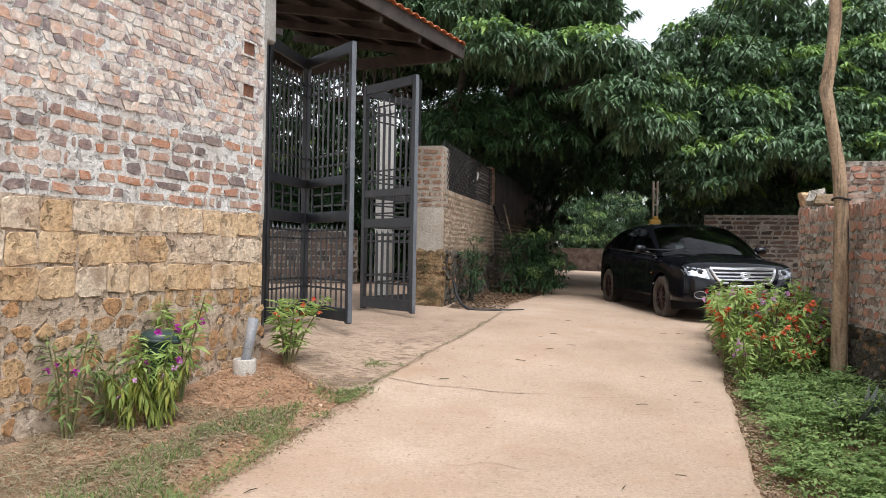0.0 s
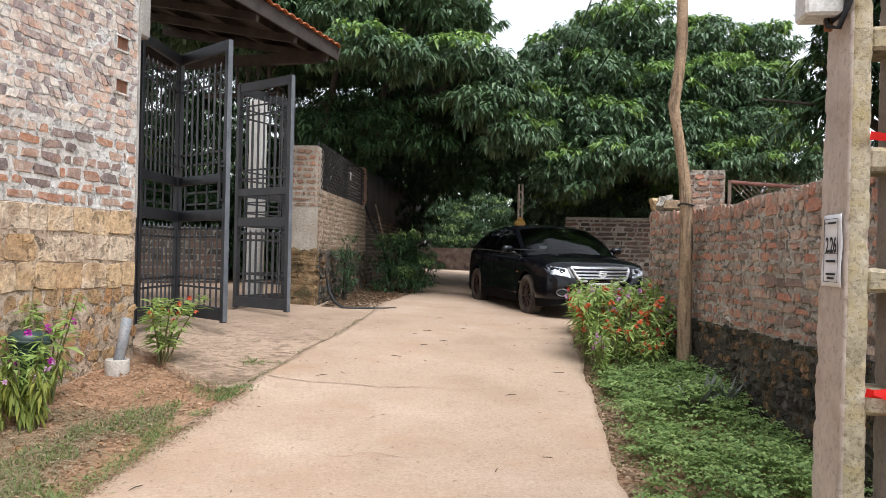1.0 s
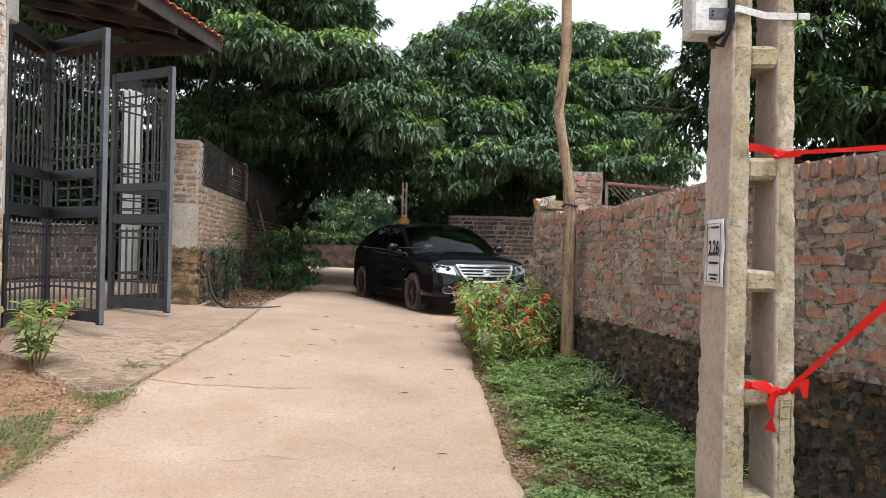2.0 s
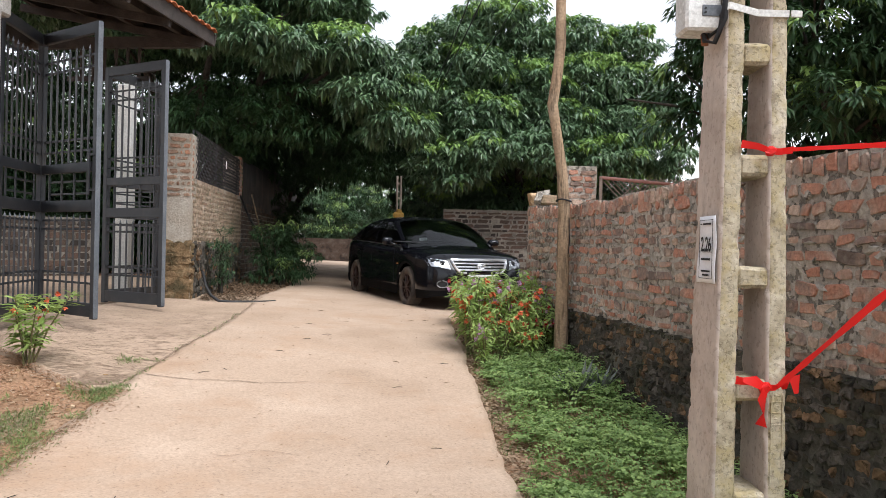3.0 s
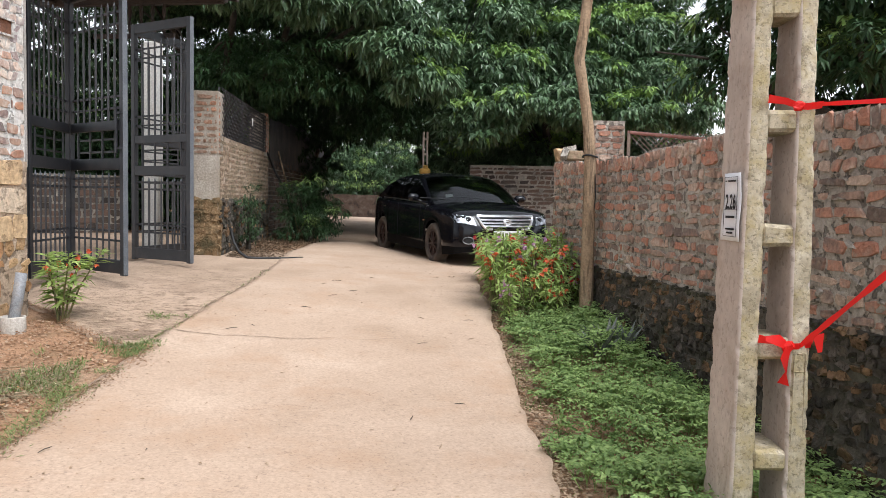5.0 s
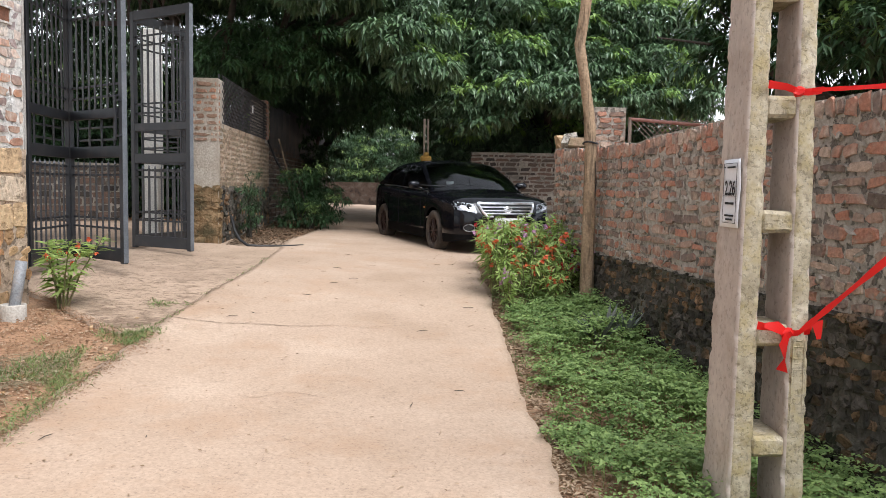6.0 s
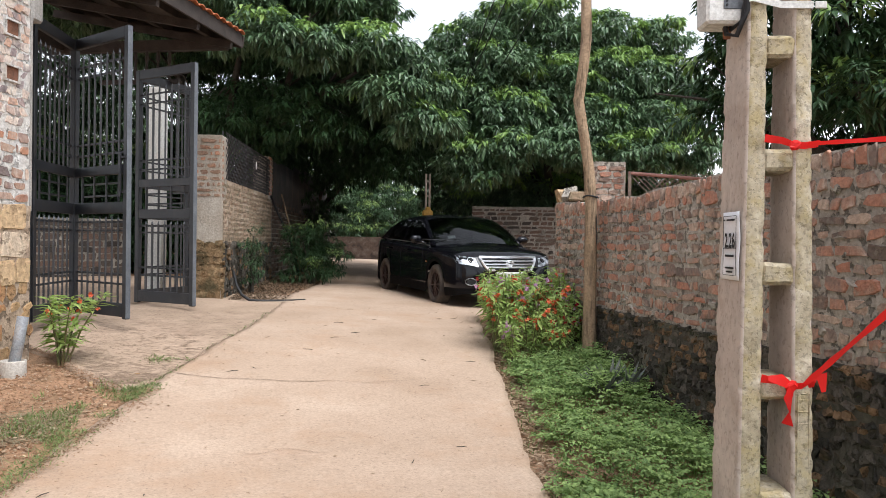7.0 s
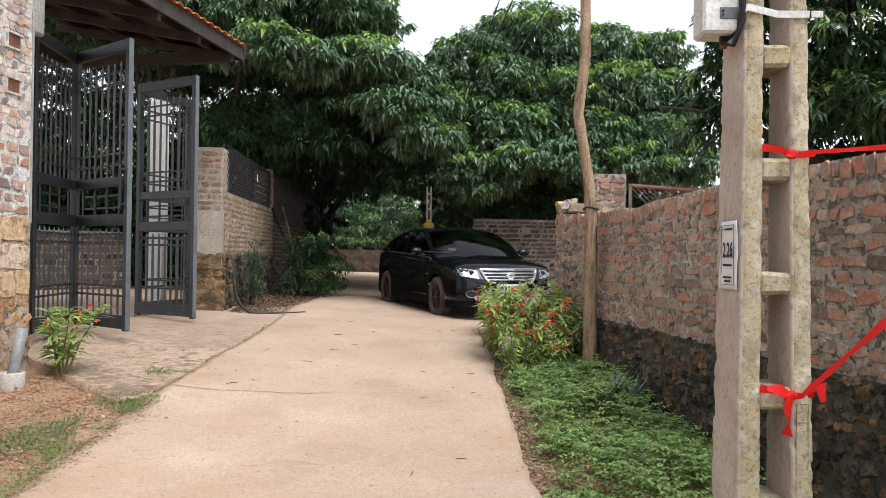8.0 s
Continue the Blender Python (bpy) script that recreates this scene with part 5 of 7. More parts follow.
for s in (-1, 1):
    bm = bmesh.new()
    tube(bm, [on_nose(y * s, z, 0.014) for y, z in ((0.47, 0.79), (0.45, 0.74), (0.41, 0.66), (0.35, 0.595))], 0.02, 6)
    part("grille_frame", bm, M_CHROME, car)
bm = bmesh.new()
centre = on_nose(0, 0.70, 0.03)
tube(bm, [centre + Vector((0, 0.065 * math.cos(a), 0.042 * math.sin(a))) for a in np.linspace(0, 6.2832, 17)], 0.009, 6, False)
tube(bm, [centre + Vector((0, -0.06, 0)), centre + Vector((0.004, 0, 0.02)), centre + Vector((0, 0.06, 0))], 0.009, 6)
part("emblem", bm, M_CHROME, car)
for s in (-1, 1):
    lamp = [(0.50 * s, 0.645), (0.79 * s, 0.69), (0.825 * s, 0.82), (0.53 * s, 0.775)]
    nose_pane("headlight_reflector", lamp, M_REFLECTOR, 0.004)
    nose_pane("headlight", lamp, M_LENS, 0.010, "clear headlight with a chrome reflector", bulge=0.035)
    for y, z, r in ((0.60, 0.735, 0.045), (0.72, 0.765, 0.035)):
        bm = bmesh.new()
        bmesh.ops.create_uvsphere(bm, u_segments=12, v_segments=8, radius=r, matrix=Matrix.Translation(on_nose(y * s, z, -0.012)))
        part("headlight_bulb", bm, M_BLACK, car, smooth=True)
    bm = bmesh.new()
    tube(bm, [on_nose(0.62 * s + 0.078 * math.cos(a), 0.42 + 0.052 * math.sin(a), 0.008) for a in np.linspace(0, 6.2832, 17)], 0.008, 6, False)
    part("fog_light_ring", bm, M_RING, car)
    nose_pane("fog_light", [(0.62 * s - 0.06, 0.385), (0.62 * s + 0.06, 0.385), (0.62 * s + 0.06, 0.455), (0.62 * s - 0.06, 0.455)], M_BLACK, 0.006)
bm = bmesh.new()
add_box(bm, (0.012, 0.46, 0.13), Matrix.Translation((2.305, 0, 0.505)), 0.003)
plate = part("number_plate", bm, M_WHITE, car, "white number plate with dark bars")
bm = bmesh.new()
for k in range(6):
    add_box(bm, (0.004, 0.035, 0.065), Matrix.Translation((2.313, -0.15 + k * 0.06, 0.505)))
part("plate_bar", bm, M_BLACK, plate)
bm = bmesh.new()
add_box(bm, (0.03, 1.0, 0.13), Matrix.Translation((2.27, 0, 0.37)), 0.02)
part("lower_grille", bm, M_BLACK, car)
for s in (-1, 1):
    bm = bmesh.new()
    y0 = -0.30 + 0.30 * s
    tube(bm, [(1.10, y0 + 0.25, 0.998), (1.05, y0, 1.03), (0.98, y0 - 0.36, 1.04)], 0.007, 5)
    part("wiper", bm, M_BLACK, car)


def wheel(x, s):
    w = thing("wheel", pose(x, 0.775 * s, WHEEL_R, 0, 0, 0), "", "")
    for key in ("label", "category"):
        if key in w:
            del w[key]
    w.parent = car
    bm = bmesh.new()
    prof = [(0.205, 0.07), (0.23, 0.098), (0.29, 0.105), (0.318, 0.085), (0.325, 0.04), (0.325, -0.04), (0.318, -0.085), (0.29, -0.105), (0.23, -0.098), (0.205, -0.07)]
    n = 36
    rings = [[bm.verts.new((r * math.cos(6.28319 * k / n), y * s, r * math.sin(6.28319 * k / n))) for k in range(n)] for r, y in prof]
    for a, b in zip(rings, rings[1:] + rings[:1]):
        for k in range(n):
            bm.faces.new((a[k], a[(k + 1) % n], b[(k + 1) % n], b[k]))
    part("tyre", bm, M_TYRE, w, "black tyre grey with dust", smooth=True)
    bm = bmesh.new()
    for k in range(10):
        a = 6.28319 * k / 10
        bar(bm, (0.03 * math.cos(a), 0.075 * s, 0.03 * math.sin(a)), (0.205 * math.cos(a + 0.12), 0.066 * s, 0.205 * math.sin(a + 0.12)), 0.026, 0.022)
    bmesh.ops.create_cone(bm, cap_ends=True, segments=16, radius1=0.05, radius2=0.045, depth=0.03, matrix=Matrix.Translation((0, 0.078 * s, 0)) @ pose(0, 0, 0, 90, 0, 0))
    tube(bm, [(0.205 * math.cos(a), 0.07 * s, 0.205 * math.sin(a)) for a in np.linspace(0, 6.28319, 33)], 0.014, 6, False)
    part("rim", bm, M_RIM, w, "dusty red-brown spoked rim")
    bm = bmesh.new()
    bmesh.ops.create_cone(bm, cap_ends=True, segments=24, radius1=0.2, radius2=0.2, depth=0.02, matrix=Matrix.Translation((0, -0.01 * s, 0)) @ pose(0, 0, 0, 90, 0, 0))
    part("brake_disc", bm, M_BLACK, w)


for ax in (AXLE_F, AXLE_R):
    for s in (-1, 1):
        wheel(ax, s)


# ---- things on the electricity pole ----
M_PAPER = material("white_paper", [(0.72, 0.73, 0.76), (0.78, 0.79, 0.82)], 0.7, 4, 60, 0.1, 0.002, fade=0.06)
M_INK = material("black_ink", [(0.012, 0.012, 0.016), (0.02, 0.02, 0.024)], 0.7, 4, 60, 0.0)
M_RIBBON = leaf_material("red_ribbon", (0.62, 0.010, 0.010), (0.80, 0.022, 0.018), 0.45, 0.35, 0.4)
M_STRAP = material("pale_plastic_strap", [(0.50, 0.49, 0.46), (0.58, 0.57, 0.54)], 0.5, 8, 60, 0.1, 0.002)
M_BOX = material("grey_meter_box", [(0.60, 0.60, 0.58), (0.68, 0.68, 0.66)], 0.55, 4, 60, 0.1, 0.002, stain=(0.30, 0.22, 0.15), stain_scale=6, stain_amount=0.3)
M_RUST_RED = material("rusted_iron", [(0.16, 0.06, 0.03), (0.28, 0.12, 0.06)], 0.9, 12, 60, 0.4, 0.003)
M_CABLE = material("black_cable", [(0.01, 0.01, 0.011), (0.018, 0.018, 0.02)], 0.6, 8, 60, 0.1, 0.002)


def lettering(name, words, size, at, parent, mat, wide=1.0):
    """Raised words as a mesh, facing local -y of the parent's frame."""
    cu = bpy.data.curves.new(name, "FONT")
    cu.body, cu.size, cu.align_x, cu.align_y, cu.extrude, cu.offset = words, size, "CENTER", "CENTER", 0.0004, 0.0022
    tmp = bpy.data.objects.new(name, cu)
    scene.collection.objects.link(tmp)
    me = bpy.data.meshes.new_from_object(tmp.evaluated_get(bpy.context.evaluated_depsgraph_get()))
    bpy.data.objects.remove(tmp)
    bpy.data.curves.remove(cu)
    me.materials.clear()
    me.materials.append(mat)
    ob = new(name, me)
    ob.parent = parent
    ob.matrix_basis = Matrix.Translation(at) @ pose(0, 0, 0, 90, 0, 0) @ Matrix.Diagonal((wide, 1, 1, 1))
    return ob


# the sheet hangs on the pole's lane side: local x runs across it, -y faces the lane
SIDE = POLE @ pose(-0.006, 0.222, 1.37, 0, 0, -90)
notice = thing("notice", SIDE, "white printed notice sheet stuck on the concrete pole", "notice")
bm = bmesh.new()
nx, nz = 6, 10
g = [[bm.verts.new((0.2 * i / nx, -0.002 - 0.012 * max(0, 1 - i / 1.5) * (1 - j / nz) - 0.003 * math.sin(j * 0.8), 0.297 * j / nz)) for i in range(nx + 1)] for j in range(nz + 1)]
for a, b in zip(g, g[1:]):
    for i in range(nx):
        bm.faces.new((a[i], a[i + 1], b[i + 1], b[i]))
sheet = part("sheet", bm, M_PAPER, notice, smooth=True)
md = sheet.modifiers.new("thick", "SOLIDIFY")
md.thickness = 0.0012
lettering("number_text", "2.26", 0.088, (0.1, -0.011, 0.168), notice, M_INK, 0.85)
bm = bmesh.new()
for x, z, w, h in ((0.02, 0.15, 0.003, 0.26), (0.18, 0.15, 0.003, 0.26), (0.1, 0.279, 0.16, 0.002), (0.1, 0.02, 0.16, 0.002), (0.1, 0.137, 0.16, 0.002)):
    add_box(bm, (w, 0.0012, h), Matrix.Translation((x, -0.0115, z)))
part("printed_border", bm, M_INK, notice)
for x, z, w, h in ((0.035, 0.262, 0.012, 0.006), (0.11, 0.262, 0.10, 0.008), (0.1, 0.105, 0.11, 0.010), (0.1, 0.052, 0.11, 0.008), (0.1, 0.035, 0.08, 0.008)):
    bm = bmesh.new()
    add_box(bm, (w, 0.0012, h), Matrix.Translation((x, -0.0115, z)))
    part("printed_line", bm, M_INK, notice)


def ribbon_band(bm, pts, widths, twist=0.0, seed=0):
    """A flat band with ripples through points; its width stands upright, turning by twist."""
    rg = random.Random(seed)
    prev = None
    n = len(pts)
    for i, (p, w) in enumerate(zip(pts, widths)):
        p = Vector(p)
        d = (Vector(pts[min(i + 1, n - 1)]) - Vector(pts[max(i - 1, 0)])).normalized()
        up = Vector((0, 0, 1)) - d * d.z
        up = up.normalized() if up.length > 1e-4 else Vector((1, 0, 0))
        side = Matrix.Rotation(twist * math.sin(i * 0.9) + rg.uniform(-0.1, 0.1), 3, d) @ up
        a, b = bm.verts.new(p - side * w / 2), bm.verts.new(p + side * w / 2)
        if prev:
            bm.faces.new((prev[0], prev[1], b, a))
        prev = (a, b)


def lerp_pts(a, b, n, sag=0.0):
    return [Vector(a).lerp(Vector(b), i / n) - Vector((0, 0, sag * 4 * (i / n) * (1 - i / n))) for i in range(n + 1)]


def ribbon(label, z, goal, sag, tail, grow=1.0):
    r = thing("ribbon", POLE @ pose(0, 0, z), label, "ribbon", "red ribbons on the pole")
    inv = (POLE @ pose(0, 0, z)).inverted()
    goal = inv @ Vector(goal)
    knot = Vector((PW - PR - 0.01, -0.02, 0))
    bm = bmesh.new()
    ribbon_band(bm, [(PL - 0.01, -0.01, 0.03), (PL + 0.06, -0.016, 0.02), knot], [0.035, 0.03, 0.025], 0.5, 1)
    ribbon_band(bm, [knot, (PW - 0.05, -0.012, 0.0), (PW + 0.012, -0.006, 0.01), (PW + 0.015, PD / 2, 0.015)], [0.025, 0.03, 0.03, 0.03], 0.3, 2)
    part("loop", bm, M_RIBBON, r, smooth=True)
    bm = bmesh.new()
    ribbon_band(bm, lerp_pts(knot + Vector((0.05, -0.006, 0.006)), goal, 24, sag), [grow * (0.020 + 0.006 * math.sin(i * 1.7) ** 2) * (0.7 + 0.6 * i / 24) for i in range(25)], 0.35, 3)
    part("strand", bm, M_RIBBON, r, smooth=True)
    bm = bmesh.new()
    bmesh.ops.create_icosphere(bm, subdivisions=2, radius=1, matrix=Matrix.Translation(knot) @ Matrix.Diagonal((0.026, 0.018, 0.024, 1)))
    for vv in bm.verts:
        vv.co += Vector([random.uniform(-0.005, 0.005) for _ in range(3)])
    part("knot", bm, M_RIBBON, r)
    if tail:
        bm = bmesh.new()
        ribbon_band(bm, [knot + Vector((0, -0.01, 0)), knot + Vector((-0.02, -0.018, -0.05)), knot + Vector((-0.012, -0.02, -0.11)), knot + Vector((-0.02, -0.016, -0.16))],
                    [0.03, 0.05, 0.055, 0.05], 0.25, 5)
        ribbon_band(bm, [knot, knot + Vector((-0.05, -0.02, 0.03)), knot + Vector((-0.1, -0.012, 0.035))], [0.03, 0.05, 0.02], 0.2, 6)
        ribbon_band(bm, [knot + Vector((0.09, -0.01, 0.03)), knot + Vector((0.12, -0.02, 0.05)), knot + Vector((0.13, -0.015, -0.02))], [0.03, 0.05, 0.02], 0.3, 7)
        part("bow", bm, M_RIBBON, r, smooth=True)
    return r


ribbon("bright red ribbon tied round the pole and stretched aside", 1.945, (2.60, 1.75, 1.90), 0.0, False)
ribbon("red ribbon tied with a bow round the pole, stretched upward aside", 0.93, (2.47, 1.66, 1.90), 0.0, True, 1.35)

# strap and meter box high on the pole
strap = thing("strap", POLE @ pose(0, 0, 2.545), "pale plastic strap round the concrete pole", "strap")
s_ = 1 - TAPER * 1.12
lo, hi = PW / 2 - PW / 2 * s_ - 0.006, PW / 2 + PW / 2 * s_ + 0.006
bm = bmesh.new()
ribbon_band(bm, [(lo, PD, 0.03), (lo, PD * 0.5, 0.0), (lo, 0.0, 0.02), (lo + 0.01, -0.004, 0.025), (PW / 2, 0.012, 0.0), (hi - 0.01, -0.004, -0.005), (hi, 0.02, -0.005), (hi, PD, 0.02)], [0.03] * 8)
sb = part("band", bm, M_STRAP, strap)
md = sb.modifiers.new("thick", "SOLIDIFY")
md.thickness = 0.003
bm = bmesh.new()
add_box(bm, (0.05, 0.008, 0.03), Matrix.Translation((hi + 0.02, -0.006, -0.006)), 0.003)
part("strap_end", bm, M_STRAP, strap)

meter = thing("meter_box", POLE @ pose(-0.075, 0.13, 2.475), "pale grey plastic meter box strapped to the pole", "meter box")
bm = bmesh.new()
add_box(bm, (0.155, 0.16, 0.5), Matrix.Translation((0, 0, 0.25)), 0.012)
part("case", bm, M_BOX, meter)
bm = bmesh.new()
add_box(bm, (0.085, 0.006, 0.05), Matrix.Translation((0.035, -0.082, 0.085)), 0.002)
part("hinge_plate", bm, M_STEEL_LIGHT, meter, "dull metal hinge plate")
for dz in (-0.009, 0.009):
    bm = bmesh.new()
    bmesh.ops.create_cone(bm, cap_ends=True, segments=8, radius1=0.005, radius2=0.005, depth=0.006, matrix=Matrix.Translation((0.005, -0.087, 0.085 + dz)) @ pose(0, 0, 0, 90, 0, 0))
    part("screw", bm, M_BLACK, meter)
bm = bmesh.new()
add_box(bm, (0.175, 0.18, 0.03), Matrix.Translation((0, 0, 0.5)), 0.008)
part("cap", bm, M_BOX, meter)
bm = bmesh.new()
bmesh.ops.create_cone(bm, cap_ends=True, segments=12, radius1=0.016, radius2=0.02, depth=0.05, matrix=Matrix.Translation((0.035, 0.0, -0.022)))
part("cable_gland", bm, M_RUST_RED, meter, "rusty cable gland under the box")
cab = thing("cable", POLE @ pose(0.02, -0.02, 2.36), "black cable looping under the meter box", "cable")
bm = bmesh.new()
tube(bm, [(-0.075, 0.14, 0.15), (-0.072, 0.12, 0.08), (-0.045, 0.07, 0.06), (-0.015, 0.03, 0.16), (-0.02, 0.02, 0.4), (-0.02, 0.03, 0.9)], 0.011, 8)
tube(bm, [(-0.055, 0.14, 0.15), (-0.052, 0.12, 0.10), (-0.03, 0.05, 0.12), (-0.012, 0.015, 0.3), (-0.02, 0.01, 0.9)], 0.009, 8)
part("sheath", bm, M_CABLE, cab, smooth=True)

# ---- wooden pole ----
wood = thing("wooden_pole", pose(3.735, 7.40, 0.2), "crooked bare wooden pole with a black wire tie", "pole")
bm = bmesh.new()
tube(bm, [(0, 0, -0.3), (0, 0, 0.05), (-0.01, -0.02, 0.6), (-0.015, -0.03, 1.2), (-0.025, -0.04, 1.75), (-0.06, -0.04, 2.1), (-0.11, -0.03, 2.43), (-0.17, -0.03, 2.77), (-0.13, -0.04, 3.1), (-0.105, -0.04, 3.4), (-0.11, -0.04, 4.0), (-0.13, 0, 5.2)],
     [0.078, 0.076, 0.07, 0.068, 0.066, 0.06, 0.056, 0.056, 0.054, 0.053, 0.05, 0.045], 12)
for vv in bm.verts:
    vv.co += Vector((noise.noise(vv.co * 6), noise.noise(vv.co * 6 + Vector((9, 0, 0))), 0)) * 0.012
part("shaft", bm, M_WOOD, wood, smooth=True)
bm = bmesh.new()
tube(bm, [(0.076 * math.cos(a) - 0.028, 0.076 * math.sin(a) - 0.04, 1.80 + 0.01 * math.sin(a * 2)) for a in np.linspace(0, 6.2832, 17)], 0.008, 6, False)
part("wire_tie", bm, M_CABLE, wood)
bm = bmesh.new()
tube(bm, [(0.0, -0.112, 1.62), (0.01, -0.112, 1.4), (0.0, -0.112, 1.25)], [0.004, 0.006, 0.002], 5)
part("crack", bm, M_BLACK, wood, "dark drying crack")

# ---- pillar and chain-link fence behind the right wall ----
RP = wall_frame(5.27, 10.43, 5.74, 10.29)
rpillar = wall_core("pillar_right", RP, 0.2, 2.71, 0.42, M_MORTAR_OLD, "square brick pillar behind the wall", steps=0.15, seed=9)
rng = random.Random(51)
lay("brick", BRICKS_OLD, rpillar, courses(rng, 0, RP[1], 0.5, 2.70, 0.21, 0.088, 0.02, 0.018, vary=0.2), rng)
for k, (x, z, w, h) in enumerate(((0.08, 2.095, 0.15, 0.17), (0.28, 2.105, 0.2, 0.2), (0.5, 2.07, 0.18, 0.11))):
    ob = new("loose_block", (BLOCKS, SMEARS, BRICKS_MOSS)[k][k])
    ob.matrix_world = RW[0] @ pose(x, 0.16, z, 0, 3 - 3 * k, 4) @ Matrix.Diagonal((w, 0.16, h, 1))
    tagged(ob, "pale broken block laid on the wall's end", "block", "loose blocks on the wall")

fence_a, fence_b = Vector((5.78, 10.28, 0)), Vector((8.3, 9.55, 0))
fence = thing("chain_link_fence", pose(fence_a.x, fence_a.y, 1.95, 0, 0, math.degrees(math.atan2(fence_b.y - fence_a.y, fence_b.x - fence_a.x))),
              "rusty chain-link fence with a pale red top rail", "fence")
FL = (fence_b - fence_a).length
M_RUST = material("rusty_wire", [(0.22, 0.17, 0.14), (0.34, 0.27, 0.22)], 0.8, 9, 60, 0.2, 0.002)
M_RAIL = material("faded_red_rail", [(0.34, 0.15, 0.12), (0.42, 0.22, 0.18)], 0.6, 9, 60, 0.2, 0.002)
bm = bmesh.new()
tube(bm, [(0, 0, 0.60), (FL, 0, 0.42)], 0.025, 8)
part("top_rail", bm, M_RAIL, fence, smooth=True)
bm = bmesh.new()
for k in range(int(FL / 0.075) + 9):
    x = k * 0.075 - 0.6
    for sgn in (1, -1):
        a, b = (x, 0.004 * sgn, 0.0), (x + 0.6 * sgn, -0.004 * sgn, 0.6)
        if sgn == -1:
            a, b = (x + 0.6, -0.004, 0.0), (x, 0.004, 0.6)
        if min(a[0], b[0]) > -0.05 and max(a[0], b[0]) < FL:
            tube(bm, [a, b], 0.007, 4, False)
net = part("wire_net", bm, M_RUST, fence)
for x in (0.02, FL * 0.5, FL):
    bm = bmesh.new()
    tube(bm, [(x, 0, -1.7), (x, 0, 0.62 - 0.18 * x / FL)], 0.025, 8)
    part("fence_post", bm, M_RUST, fence)

# ---- fences on the far left wall ----
def net_fence(a, b, z0, z1, label):
    """Diamond mesh between two thin posts."""
    L, H = math.hypot(b[0] - a[0], b[1] - a[1]), z1 - z0
    fe = thing("chain_link_fence", pose(a[0], a[1], z0, 0, 0, math.degrees(math.atan2(b[1] - a[1], b[0] - a[0]))), label, "fence")
    b_ = bmesh.new()
    pitch = 0.11
    for k in range(-int(H / pitch) - 1, int(L / pitch) + 1):
        x = k * pitch
        for sg in (1, -1):
            x0, x1 = (x, x + H) if sg > 0 else (x + H, x)
            lo, hi = min(x0, x1), max(x0, x1)
            t0, t1 = max(0.0, -lo) / H, (min(L, hi) - lo) / H
            if t1 - t0 > 0.02:
                za, zb = (t0 * H, t1 * H) if sg > 0 else (H - t0 * H, H - t1 * H)
                tube(b_, [(lo + t0 * H, 0.004 * sg, za), (lo + t1 * H, 0.004 * sg, zb)], 0.0055, 4, False)
    part("wire_net", b_, M_STEEL, fe)
    for x in (0.0, L * 0.45, L):
        b_ = bmesh.new()
        tube(b_, [(x, 0.05, -0.3), (x, 0.05, H + 0.02)], 0.014, 6)
        part("fence_post", b_, M_STEEL, fe)
    b_ = bmesh.new()
    tube(b_, [(0, 0.012, H), (L, 0.012, H)], 0.01, 6)
    part("top_wire", b_, M_STEEL, fe)


net_fence((0.24, 12.36), (1.16, 16.3), 2.42, 3.12, "dark chain-link netting on top of the garden wall")
# dark corrugated sheets fixed behind the lane wall's top
sheets = thing("sheet_fence", pose(1.25, 16.86, 2.2, 0, 0, math.degrees(math.atan2(10.59, 2.75))), "dark weathered corrugated sheets along the lane wall", "fence")
for k in range(12):
    b_ = bmesh.new()
    rows = []
    for i in range(13):
        x = k * 0.905 + 0.075 * i
        rows.append([b_.verts.new((x, -0.03 + 0.018 * math.sin(i * 2.1) + 0.004 * k % 0.012, z)) for z in (0.0, 0.95 + 0.035 * k + 0.03 * math.sin(k * 2.7))])
    for a, b in zip(rows, rows[1:]):
        b_.faces.new((a[0], b[0], b[1], a[1]))
    sh = part("sheet", b_, M_SHEET, sheets, smooth=True)
    md = sh.modifiers.new("thick", "SOLIDIFY")
    md.thickness = 0.006
PIER = wall_frame(1.14, 16.35, 1.25, 16.82)
pier = wall_core("pier", PIER, 2.3, 3.2, 0.3, M_MORTAR_OLD, "small brick pier on the garden wall", steps=0.12, seed=12)
lay("brick", BRICKS_OLD, pier, courses(rng, 0, PIER[1], 2.42, 3.19, 0.2, 0.08, 0.02, 0.016), rng)
bm = bmesh.new()
add_box(bm, (0.05, 0.006, 0.13), Matrix())
ob = part("tag", bm, M_WHITE)
ob.matrix_world = pose(0.80, 14.53, 2.84, 0, 0, 77)
tagged(ob, "small white tag hung on the wire fence", "tag")

# far electricity pole, nearer and smaller to fit the camera's view, and overhead wires
far_pole = thing("post", pose(4.70, 17.25, 0.6), "pale concrete pole with a yellow marker, shrunk to fit the view", "post")
for dx in (-0.042, 0.042):
    bm = bmesh.new()
    add_box(bm, (0.034, 0.07, 2.45), Matrix.Translation((dx, 0, 1.22)), 0.006)
    part("post_leg", bm, M_CONCRETE, far_pole)
for k in range(7):
    bm = bmesh.new()
    add_box(bm, (0.06, 0.05, 0.04), Matrix.Translation((0, 0, 0.3 + k * 0.33)))
    part("rung", bm, M_CONCRETE, far_pole)
M_YELLOW = material("faded_yellow", [(0.45, 0.26, 0.05), (0.55, 0.34, 0.09)], 0.7, 6, 60, 0.1, 0.002)
bm = bmesh.new()
add_box(bm, (0.24, 0.1, 0.13), Matrix.Translation((-0.02, -0.07, 1.57)), 0.03)
add_box(bm, (0.12, 0.08, 0.1), Matrix.Translation((-0.01, -0.07, 1.66)), 0.03)
